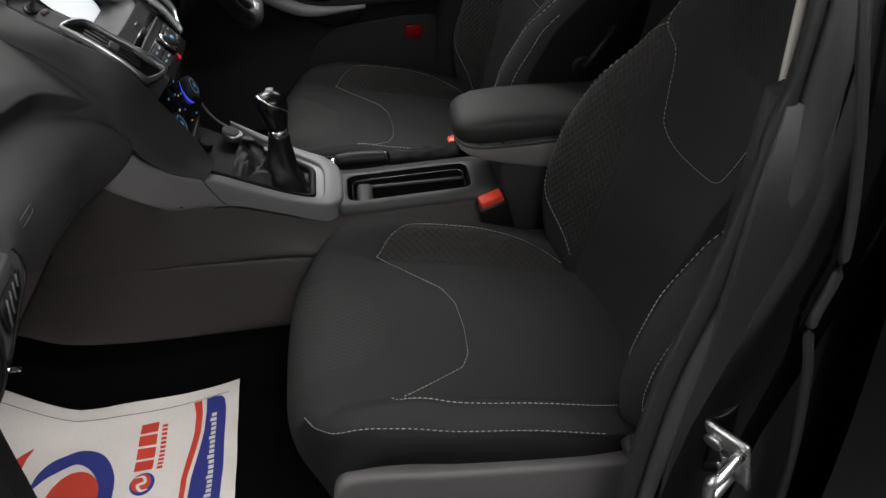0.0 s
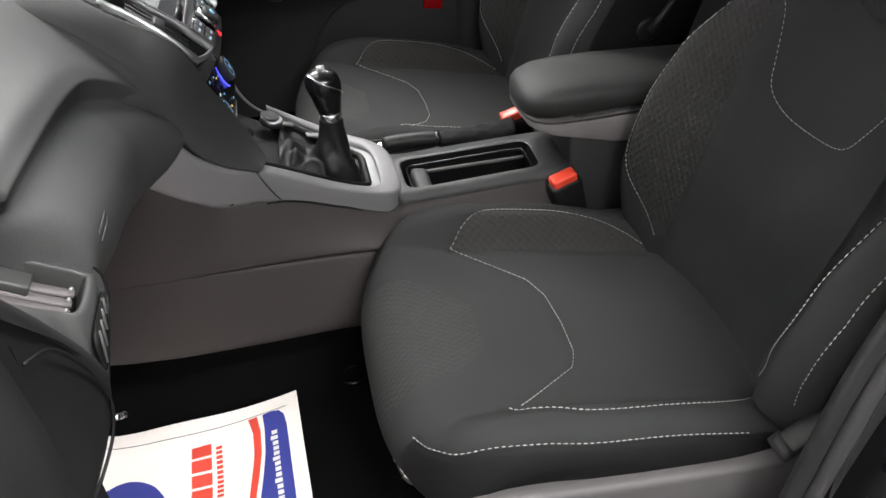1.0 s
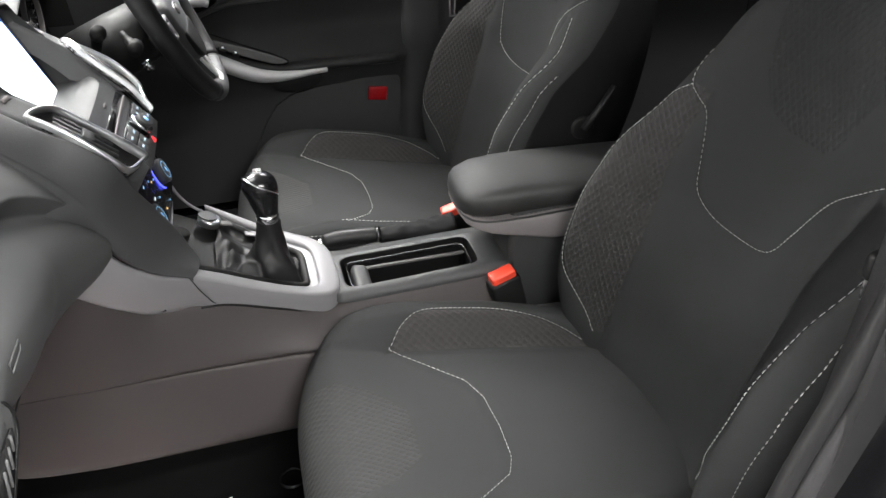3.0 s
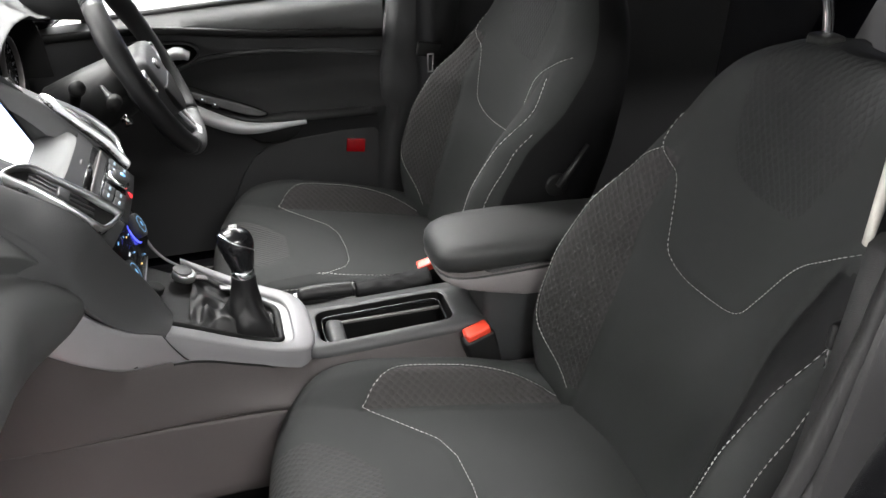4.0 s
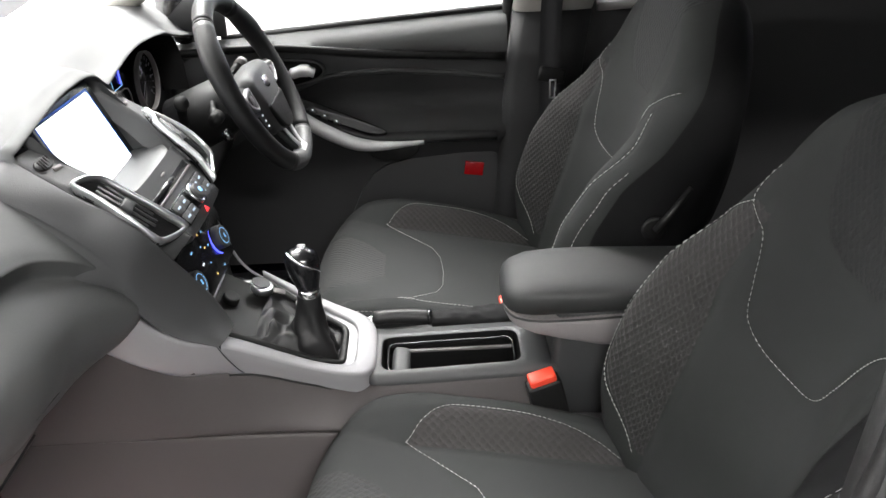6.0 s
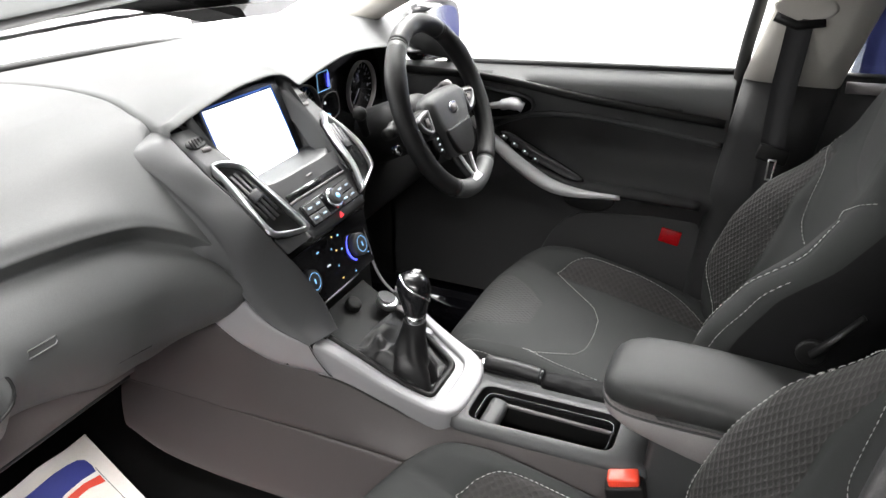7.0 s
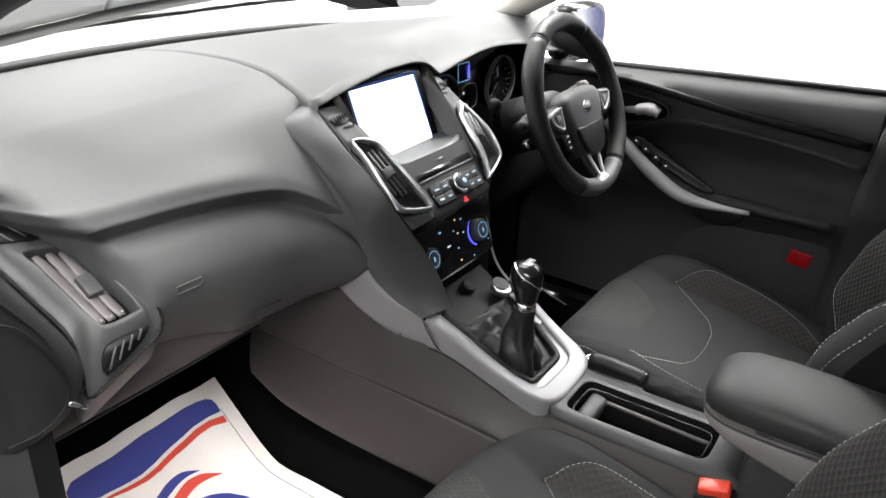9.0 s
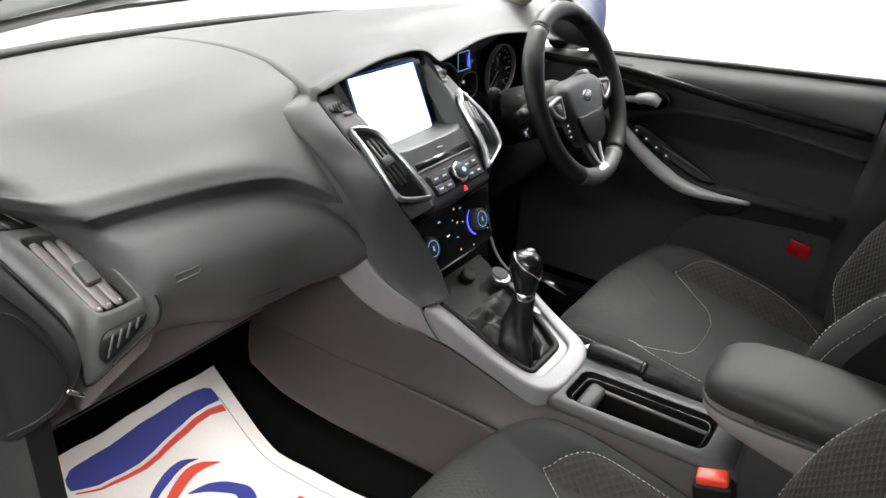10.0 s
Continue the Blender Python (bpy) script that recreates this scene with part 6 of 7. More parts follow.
for sg in (-1, 1):
    sp = [(sg * 0.055, 0.030), (sg * 0.10, 0.026), (sg * 0.165, 0.020), (sg * 0.166, -0.014), (sg * 0.12, -0.026), (sg * 0.062, -0.034)]
    spoke = part("spoke", prism([hub_at(a, b, -0.020) for a, b in sp], WN, 0.020, 0.006), BLACK_PLASTIC, wheel)
    pad = [(sg * 0.082, 0.026), (sg * 0.124, 0.020), (sg * 0.133, 0.012), (sg * 0.122, -0.006), (sg * 0.098, -0.020), (sg * 0.086, -0.018)]
    pad3 = rounded([(a, b, 0) for a, b in pad], 0.007, 3)
    part("key_surround", ring_bar([hub_at(v.x, v.y, 0.0) for v in pad3], WN, 0.006, 0.009), PLATE_GREY, spoke, "satin silver key surround")
    part("key_pad", prism([hub_at(0.104 * sg + (v.x - 0.104 * sg) * 0.84, 0.003 + (v.y - 0.003) * 0.84, -0.001) for v in pad3], WN, 0.007, 0.002), DASH_DARK, spoke)
    part("key_rocker", rbox((0.017, 0.015, 0.004), 0.002, 2, Matrix.Translation(hub_at(sg * 0.102, 0.004, 0.007)) @ Matrix((WX, WU, WN)).transposed().to_4x4()), SEAT_PLASTIC, spoke)
    lp = [(sg * 0.058, -0.028), (sg * 0.092, -0.024), (sg * 0.085, -0.061), (sg * 0.058, -0.066)]
    kp = part("lower_keys", prism([hub_at(a, b, -0.014) for a, b in lp], WN, 0.012, 0.004), BLACK_PLASTIC, wheel)
    for k in range(3):
        part("key_mark", rbox((0.006, 0.003, 0.001), 0, 1, Matrix.Translation(hub_at(sg * 0.071, -0.034 - 0.011 * k, -0.0015)) @ Matrix((WX, WU, WN)).transposed().to_4x4()), LED_WHITE, kp)
    leg = [wp(sg * 0.028, -0.078, -0.006), wp(sg * 0.023, -0.098, -0.005), wp(sg * 0.016, -0.122, -0.003), wp(sg * 0.010, -0.142, 0.002)]
    part("lower_spoke", tube(spline(leg, 5), [0.010] * 8 + [0.008] * 8, 10, flat=0.7, up=WN), DASH_DARK, wheel)
    bright = [wp(sg * 0.025, -0.088, 0.004), wp(sg * 0.018, -0.112, 0.006), wp(sg * 0.010, -0.136, 0.009), wp(sg * 0.006, -0.146, 0.012)]
    part("silver_inlay", tube(spline(bright, 5), 0.0034, 8, up=WN), SATIN, wheel, "bright silver spoke inlay")
foot = [(0.018, -0.148), (0.008, -0.142), (0, -0.141), (-0.008, -0.142), (-0.018, -0.148), (-0.022, -0.158), (0, -0.163), (0.022, -0.158)]
part("silver_foot", prism([wp(v.x, v.y, 0.006) for v in spline([(a, b, 0) for a, b in foot], 3, True)], WN, 0.010, 0.004), SATIN, wheel, "bright silver inlay at the rim's foot")
# column and stalks
column = thing("steering_column", "black steering column shroud with wiper and light stalks", "steering column")
rings = []
for t, r in ((0.03, 0.050), (0.05, 0.062), (0.10, 0.066), (0.17, 0.068)):
    c = WC - WN * t + Vector((0, 0, -0.012))
    rings.append([c + WX * (r * math.cos(a)) + WU * (0.85 * r * math.sin(a)) for a in (2 * math.pi * j / 24 for j in range(24))])
part("shroud", loft(rings), BLACK_PLASTIC, column)
for sg in (-1, 1):
    base = WC - WN * 0.075 + WX * sg * 0.055 + WU * 0.012
    tip = base + WX * sg * 0.085 + WU * (-0.012 if sg < 0 else 0.012) + WN * 0.022
    part("stalk", tube(spline([base, base.lerp(tip, 0.5) + WU * 0.003, tip], 5), [0.006] * 6 + [0.009] * 4 + [0.010], 12, flat=0.8, up=WN), BLACK_PLASTIC, column)
    part("stalk_end", tube([tip - WX * sg * 0.014, tip + WX * sg * 0.012], [0.0125, 0.0115], 14, up=WN), SEAT_PLASTIC if sg > 0 else BLACK_PLASTIC, column)
head = tube(spline([(0.262, 0.690, 0.690), (0.240, 0.684, 0.715), (0.215, 0.674, 0.742), (0.196, 0.667, 0.752)], 4), [0.008] * 5 + [0.009] * 4 + [0.013] * 3 + [0.012], 12)
part("light_stalk", head, BLACK_PLASTIC, column)
part("stalk_ring", disc(WC - WN * 0.06 - WX * 0.135 - WU * 0.035, WN, 0.010, 0.012, 16, bevel=0.002), CHROME, column, "chrome rotary tip")

# ---- driver's door ----
door = thing("driver_door", "dark grey car door trim with silver pull handle, closed", "car door")
DX = 0.70


def door_x(y, z):
    """Inner face of the door trim."""
    return DX - 0.022 * math.exp(-(((z - 0.50) / 0.05) ** 2)) * max(0, min(1, (0.66 - y) / 0.1)) - 0.012 * max(0, 1 - abs(z - 0.71) / 0.07) + 0.012 * math.exp(-(((z - 0.58) / 0.05) ** 2))


def belt_line(y):
    return 0.778 - 0.066 * (y - 0.08)


ys = np.linspace(0.072, 0.86, 34)
rows = []
for v in np.linspace(0, 1, 40):
    row = []
    for y in ys:
        zt = belt_line(y)
        z = 0.16 + (zt - 0.16) * v
        x = door_x(y, z)
        if v > 0.95:
            x += 0.03 * (v - 0.95) / 0.05
        row.append((x, y, z))
    rows.append(row)
bm = grid(rows)
crease_u = [(0.86, 0.700), (0.61, 0.706), (0.355, 0.679), (0.08, 0.661), (0.05, 0.66)]
cut_lines(bm, crease_u, 1, 2, 0.06)
arch = [(0.86, 0.40), (0.70, 0.500), (0.616, 0.585), (0.594, 0.600), (0.549, 0.622), (0.515, 0.636), (0.478, 0.645), (0.408, 0.651), (0.335, 0.651), (0.194, 0.638), (0.07, 0.622)]
cut_lines(bm, arch, 1, 2, 0.03)


def crease_z(y):
    return float(lerp_tab(sorted(crease_u), y))


def arch_z(y):
    return float(lerp_tab(sorted(arch), y))


part("upper_trim", pick_faces(bm, lambda c: c.z > crease_z(c.y) + 0.018), DOOR_SOFT, door, "grey soft upper door trim, paled for grazing light")
part("middle_trim", pick_faces(bm, lambda c: arch_z(c.y) < c.z <= crease_z(c.y) + 0.018), DOOR_MID, door, "grey sweeping middle door trim")
part("door_panel", pick_faces(bm, lambda c: c.z <= min(arch_z(c.y), crease_z(c.y) + 0.018)), DOOR_DARK, door, "dark grey door panel")
part("insert_edge", tube(spline([(door_x(y, arch_z(y)) - 0.0005, y, arch_z(y)) for y in np.linspace(0.078, 0.61, 15)], 3), 0.0045, 8, flat=1.5), DOOR_MID, door, "raised edge over the dark insert")
bm.free()
# Black bar laid along the crease to stand for its shadow line.
part("crease_shadow", tube(spline([(DX - 0.016, y, crease_z(y) + 0.014) for y in np.linspace(0.078, 0.84, 9)], 3), 0.006, 8, flat=1.6), BLACK_PLASTIC, door, "dark bar standing for the shadow line across the door")
back = rbox((0.05, 0.80, 0.56), 0.01, 2, pose(0.755, 0.47, 0.40))
part("door_shell", back, PAINT, door, "gloss black door shell")
# pull handle
pull = spline([(0.690, 0.640, 0.615), (0.678, 0.585, 0.578), (0.668, 0.520, 0.535), (0.662, 0.450, 0.498), (0.660, 0.400, 0.485), (0.662, 0.340, 0.483), (0.668, 0.272, 0.486)], 6)
part("pull_handle", tube(pull, [0.006 + 0.008 * math.sin(math.pi * min(1, (k + 4) / 36)) for k in range(len(pull))], 14, flat=1.25), SATIN, door, "satin silver door pull")
rest = spline([(0.690, 0.62, 0.60), (0.686, 0.52, 0.545), (0.684, 0.40, 0.498), (0.684, 0.30, 0.494), (0.688, 0.20, 0.492), (0.694, 0.10, 0.490)], 5)
part("arm_shelf", tube(rest, 0.022, 12, flat=0.7), DOOR_DARK, door, "dark door armrest")
part("pull_cup", prism(spline([(0.684, 0.40, 0.470), (0.684, 0.30, 0.476), (0.684, 0.285, 0.462), (0.684, 0.32, 0.438), (0.684, 0.385, 0.442)], 3, True), (-1, 0, 0), 0.012, 0.005), BLACK_PLASTIC, door)
sw = part("switch_panel", prism(spline([(0.676, 0.56, 0.585), (0.672, 0.49, 0.546), (0.672, 0.40, 0.508), (0.672, 0.36, 0.506), (0.676, 0.37, 0.520), (0.680, 0.45, 0.556), (0.682, 0.54, 0.596)], 3, True), (-0.8, 0, 0.6), 0.010, 0.004), GLOSS, door, "gloss black window switch panel")
for k in range(4):
    part("window_switch", rbox((0.012, 0.016, 0.006), 0.002, 2, pose(0.666, 0.55 - 0.026 * k, 0.588 - 0.0145 * k, 30, -20, 0)), DASH_DARK, sw)
    part("switch_mark", rbox((0.004, 0.004, 0.001), 0, 1, pose(0.662, 0.55 - 0.026 * k, 0.5925 - 0.0145 * k, 30, -20, 0)), LED_WHITE, sw)
# release handle in its recess
rec = spline([(0.694, 0.640, 0.690), (0.690, 0.560, 0.692), (0.690, 0.505, 0.685), (0.690, 0.488, 0.662), (0.690, 0.510, 0.640), (0.692, 0.580, 0.622), (0.694, 0.640, 0.616)], 4, True)
well = part("release_recess", ring_bar(rec, (-1, 0, 0), 0.006, 0.012), DASH_DARK, door)
part("recess_back", prism([Vector((0.690, p.y, p.z)) for p in rec], (-1, 0, 0), 0.003), BLACK_PLASTIC, well)
lev = spline([(0.684, 0.630, 0.656), (0.676, 0.590, 0.656), (0.672, 0.560, 0.662), (0.672, 0.535, 0.668), (0.675, 0.512, 0.660)], 5)
part("release_lever", tube(lev, [0.007] * 6 + [0.010] * 4 + [0.016] * 4 + [0.018] * 4 + [0.014] * 3, 12, flat=0.8), SATIN, well, "satin silver release lever")
part("lower_pocket", prism(spline([(0.700, 0.40, 0.40), (0.700, 0.22, 0.44), (0.700, 0.10, 0.44), (0.700, 0.09, 0.20), (0.700, 0.45, 0.20)], 4, True), (-1, 0, 0), 0.006, 0.003), DOOR_DARK, door, "dark door pocket panel")
part("door_reflector", rbox((0.008, 0.046, 0.034), 0.002, 2, pose(0.692, 0.154, 0.402, 8, 0, 0)), RED_LENS, door, "red warning reflector")
# window glass, seals and mirror
gl = [(0.735, 0.082, 0.772), (0.735, 0.70, 0.725), (0.690, 0.60, 0.93), (0.640, 0.30, 1.10), (0.635, 0.06, 1.12)]
pane = part("door_window", prism(gl, (1, 0, 0), 0.004), GLASS, door, "clear raised side window", False)
pane.visible_shadow = False
part("belt_seal", tube([(0.728, 0.075, 0.776), (0.728, 0.40, 0.757), (0.728, 0.72, 0.735)], 0.008, 8), RUBBER, door, "black window belt seal")
part("rear_frame", tube(spline([(0.722, 0.072, 0.45), (0.722, 0.068, 0.77), (0.690, 0.050, 0.95), (0.645, 0.035, 1.12)], 5), 0.013, 10), RUBBER, door, "black door frame seal")
part("quarter_trim", prism([(0.700, 0.86, 0.76), (0.712, 0.705, 0.742), (0.700, 0.70, 0.80), (0.690, 0.76, 0.85)], (1, 0, 0), 0.02, 0.004), DASH_DARK, door, "dark mirror corner trim")
mirror = thing("door_mirror", "gloss black exterior door mirror", "wing mirror")
MC = Vector((0.865, 0.795, 0.770))
mo = [(-0.075, 0.060), (-0.02, 0.078), (0.055, 0.072), (0.085, 0.045), (0.088, -0.02), (0.070, -0.055), (-0.02, -0.062), (-0.075, -0.045)]
MD = Vector((-0.16, -0.98, 0.06)).normalized()
MR = Vector((0.987, -0.16, 0)).normalized()
MU = MR.cross(MD).normalized() * -1
if MU.z < 0:
    MU = -MU
mo3 = [MC + MR * v.x + MU * v.y for v in spline([(a, b, 0) for a, b in mo], 4, True)]
rings = [mo3, [MC - MD * 0.03 + (p - MC) * 1.05 for p in mo3], [MC - MD * 0.07 + (p - MC) * 0.9 for p in mo3], [MC - MD * 0.10 + (p - MC) * 0.5 for p in mo3]]
part("mirror_housing", loft(rings), GLOSS, mirror)
part("mirror_glass", prism([MC + MD * 0.001 + (p - MC) * 0.84 for p in mo3], MD, 0.003), mat("mirror_silver", (0.9, 0.92, 0.93), 0.08, 1.0, 0, 100, 0.0), mirror, "silvered mirror glass", False)
part("mirror_arm", tube([(0.715, 0.80, 0.745), (0.79, 0.80, 0.735), (0.83, 0.82, 0.74)], 0.022, 12, flat=0.7), GLOSS, mirror)

# ---- driver's side B pillar and belt ----
sec = [(0.000, 0.060), (0.018, 0.058), (0.030, 0.035), (0.034, -0.02), (0.034, -0.07), (0.026, -0.110), (0.0, -0.118)]


def bpillar(zs, material, name, label):
    rings = []
    for z, dx, dy in zs:
        rings.append([(dx - a, y + dy, z) for a, y in sec] + [(dx + 0.03, y + dy, z) for a, y in reversed(sec)])
    return tagged(part(name, loft(rings), material), label, "pillar", "", "structure")


bpillar([(0.776, 0.690, 0.0), (0.85, 0.675, -0.018), (0.95, 0.650, -0.045), (1.05, 0.62, -0.07), (1.14, 0.59, -0.09)], CREAM, "pillar_b_upper", "cream upper door pillar trim")
bpillar([(0.10, 0.70, 0.06), (0.30, 0.705, 0.045), (0.52, 0.703, 0.028), (0.66, 0.700, 0.012), (0.774, 0.693, 0.0)], DOOR_DARK, "pillar_b_lower", "dark grey lower door pillar trim")
belt = thing("seat_belt", "black seat belt hanging from its cream pillar guide", "seat belt")
part("belt_guide", prism(spline([(0.648, 0.028, 0.925), (0.645, -0.01, 0.948), (0.640, -0.065, 0.945), (0.640, -0.082, 0.920), (0.645, -0.055, 0.898), (0.648, 0.0, 0.897)], 4, True), (-1, -0.1, 0.25), 0.022, 0.008), CREAM, belt, "cream belt guide")
part("guide_slot", tube([(0.632, 0.022, 0.905), (0.630, -0.020, 0.892), (0.630, -0.066, 0.902)], 0.009, 10), BLACK_PLASTIC, belt)
rows = []
for z, yc, x in ((0.905, -0.024, 0.628), (0.85, -0.022, 0.632), (0.78, -0.018, 0.636), (0.70, -0.018, 0.642), (0.60, -0.02, 0.646), (0.40, -0.02, 0.655), (0.16, -0.02, 0.66)):
    rows.append([(x + 0.002 * math.sin(3 * a), yc + a * 0.023, z) for a in np.linspace(-1, 1, 7)])
bm = grid(rows)
grid([[(p[0] + 0.0016, p[1], p[2]) for p in r] for r in rows], bm=bm)
part("webbing", bm, BELT, belt)
part("belt_tongue", rbox((0.012, 0.060, 0.034), 0.005, 2, pose(0.636, -0.022, 0.640, 10, 0, 0)), BLACK_PLASTIC, belt)
part("tongue_plate", ring_bar([(0.630, 0.006 - 0.022, 0.632), (0.630, -0.030 - 0.002, 0.632), (0.630, -0.030, 0.588), (0.630, 0.004 - 0.020, 0.588)], (-1, 0, 0), 0.0045, 0.0022), STEEL, belt, "bright steel tongue")
# rear side door with tinted glass
rear = thing("rear_door", "dark rear car door trim below tinted glass", "car door")
rows = []
for z in np.linspace(0.16, 0.79, 12):
    rows.append([(0.70 + 0.01 * math.sin(6 * z) + (0.02 if z > 0.77 else 0), y, z + 0.03 * (-0.12 - y) * (z > 0.5)) for y in np.linspace(-0.09, -0.85, 10)])
bm = grid(rows)
grid([[(p[0] + 0.04, p[1], p[2]) for p in r] for r in rows], bm=bm)
part("rear_panel", bm, DOOR_DARK, rear)
part("rear_sill_trim", tube([(0.690, -0.128, 0.775), (0.690, -0.40, 0.786), (0.690, -0.84, 0.80)], 0.014, 10, flat=0.8), SEAT_PLASTIC, rear, "grey window sill trim")
part("rear_glass", prism([(0.725, -0.13, 0.785), (0.725, -0.85, 0.812), (0.65, -0.78, 1.11), (0.64, -0.17, 1.12)], (1, 0, 0), 0.004), TINTED, rear, "dark tinted rear side window", False)
part("rear_belt_seal", tube([(0.716, -0.126, 0.792), (0.716, -0.85, 0.816)], 0.007, 8), RUBBER, rear)

# ---- passenger side: door opening, pillar, striker ----
EDGE = [(-0.10, 0.04), (0.10, 0.020), (0.27, 0.004), (0.36, -0.001), (0.44, -0.006), (0.54, -0.022), (0.69, -0.034), (0.77, -0.042), (0.83, -0.051), (0.90, -0.057), (1.0, -0.078), (1.16, -0.112)]


def trim_rings(zs):
    rings = []
    for z in zs:
        e, k = float(smooth_tab(EDGE, z)), 0.55 * max(0, z - 0.70) ** 2
        rings.append([(-0.690 + k + a, y - 0.064 + e, z) for a, y in sec] + [(-0.715 + k, y - 0.064 + e, z) for a, y in reversed(sec)])
    return rings


ob = part("pillar_b_trim", loft(trim_rings((0.10, 0.27, 0.38, 0.45, 0.52, 0.60, 0.70, 0.818))), PILLAR_DARK)
tagged(ob, "dark grey lower door pillar trim beside the open door", "pillar", "", "structure")
# a wide two-lobed weatherstrip follows the pillar's edge
GROOVE = [(0.05, 0.050), (0.15, 0.040), (0.311, 0.021), (0.475, 0.0), (0.63, -0.039), (0.709, -0.055), (0.78, -0.066), (0.845, -0.068), (0.907, -0.076), (1.0, -0.105), (1.16, -0.175)]
RIM_OUT = [(0.05, 0.030), (0.15, 0.018), (0.283, 0.003), (0.407, -0.016), (0.503, -0.042), (0.618, -0.071), (0.685, -0.092), (0.752, -0.103), (0.831, -0.106), (0.905, -0.107), (1.0, -0.138), (1.16, -0.21)]


def lean(z):
    return 0.9 * max(0.0, z - 0.86) ** 1.6


def lobe(inner, outer, depth, x0):
    """A rounded strip between two edges of the pillar."""
    rings = []
    for z in np.linspace(0.06, 1.15, 40):
        a, b = inner(z), outer(z)
        x = x0 + lean(z)
        rings.append([(x - depth * max(0.0, math.sin(t)) ** 0.7 + 0.012 * max(0.0, -math.sin(t)), (a + b) / 2 + (a - b) / 2 * math.cos(t), z) for t in (2 * math.pi * k / 16 for k in range(16))])
    return loft(rings)


def groove_y(z):
    return float(smooth_tab(GROOVE, z))


def rim_y(z):
    return float(smooth_tab(RIM_OUT, z))


door_seal = thing("door_seal", "grey rubber weatherstrip round the open door", "weatherstrip")
part("seal_bulb", lobe(lambda z: groove_y(z) - 0.001, rim_y, 0.014, -0.700), SEAL, door_seal)
part("seal_lip", lobe(lambda z: groove_y(z) + 0.024 - 0.012 * min(1.0, max(0.0, (z - 0.80) / 0.03)), lambda z: groove_y(z) + 0.001, 0.007, -0.700), PILLAR_DARK, door_seal, "dark inner lip of the weatherstrip")
part("sill_seal", tube([(-0.700, 0.60, 0.155), (-0.700, 0.20, 0.155), (-0.702, 0.045, 0.16)], 0.011, 10), SEAL, door_seal)
# cream strip of the upper pillar trim beside the weatherstrip
strip = [[(-0.632 + dx, -0.0985 + dy, z) for dx, dy in ((0.0, 0.0), (-0.003, 0.002), (-0.003, 0.0090), (0.0, 0.011), (0.006, 0.009), (0.006, 0.0))] for z in np.linspace(0.792, 0.900, 8)]
ob = part("pillar_b_cover", loft(strip), CREAM)
tagged(ob, "cream upper door pillar trim beside the open door", "pillar", "", "structure")
# painted pillar face outside the seal
rows = []
for z in np.linspace(-0.05, 1.14, 16):
    k = lean(z)
    y0 = rim_y(max(z, 0.06))
    rows.append([(-0.690 + k, y0 + 0.014, z), (-0.706 + k, y0 + 0.002, z), (-0.728 + k, y0 - 0.010, z), (-0.737 + k, y0 - 0.034, z), (-0.733 + k, y0 - 0.08, z), (-0.70 + k, y0 - 0.10, z)])
tagged(part("pillar_b_paint", grid(rows), JAMB), "gloss black painted door pillar", "pillar", "", "structure")
striker = thing("door_striker", "bright zinc door striker bolted to the black pillar", "door striker", (-0.742, -0.060, 0.402))
striker.scale = (1.4, 1.4, 1.4)
SM = pose(0, 0, 0, 0, -18, -58)
part("striker_plate", rbox((0.006, 0.040, 0.075), 0.006, 2, SM @ pose(0, 0, 0)), STEEL, striker)
loop = [(-0.004, -0.014, 0.026), (-0.030, -0.014, 0.026), (-0.036, -0.010, 0.020), (-0.036, -0.006, -0.020), (-0.030, -0.004, -0.026), (-0.004, -0.004, -0.026)]
part("striker_loop", tube([SM @ Vector(p) for p in spline(loop, 4)], 0.0050, 10), STEEL, striker, "bent steel striker loop")
for z in (-0.018, 0.018):
    part("striker_bolt", disc(SM @ Vector((-0.003, 0.010, z)), SM.to_3x3() @ Vector((-1, 0, 0)), 0.0085, 0.004, 14, bevel=0.001), STEEL, striker)
# rear passenger side door, closed, its front edge
rows = []
for z in np.linspace(-0.10, 0.86, 14):
    rows.append([(-0.745 - 0.05 * math.sin(math.pi * (z + 0.1) / 1.1), y, z) for y in np.linspace(-0.150, -1.1, 10)])
bm = grid(rows)
grid([[(p[0] + 0.06, p[1] - 0.004, p[2]) for p in r] for r in rows], bm=bm)
rd = thing("rear_side_door", "gloss black rear car door, closed", "car door")
part("rear_door_skin", bm, JAMB, rd)
part("rear_door_seal", tube(spline([(-0.752, -0.138, 0.02), (-0.752, -0.134, 0.32), (-0.752, -0.128, 0.44), (-0.752, -0.116, 0.54), (-0.752, -0.105, 0.60), (-0.752, -0.117, 0.68), (-0.750, -0.100, 0.80), (-0.740, -0.077, 0.92), (-0.70, -0.09, 1.05)], 5), 0.0055, 8), RUBBER, rd)
part("rear_door_handle", tube(spline([(-0.795, -0.80, 0.62), (-0.825, -0.78, 0.625), (-0.828, -0.65, 0.62), (-0.800, -0.62, 0.615)], 4), 0.012, 10), PAINT, rd)
# passenger belt
pb = thing("passenger_seat_belt", "black seat belt hanging beside the door pillar", "seat belt")
rows = []
for z, y in ((1.0, -0.13), (0.8, -0.11), (0.6, -0.10), (0.4, -0.095), (0.16, -0.09)):
    rows.append([(-0.640 + 0.002 * math.sin(3 * a), y + 0.023 * a, z) for a in np.linspace(-1, 1, 6)])
bm = grid(rows)
grid([[(p[0] - 0.0016, p[1], p[2]) for p in r] for r in rows], bm=bm)
part("webbing", bm, BELT, pb)
part("belt_tongue", rbox((0.012, 0.060, 0.030), 0.005, 2, pose(-0.634, -0.100, 0.700, 0, 0, 12)), BLACK_PLASTIC, pb)
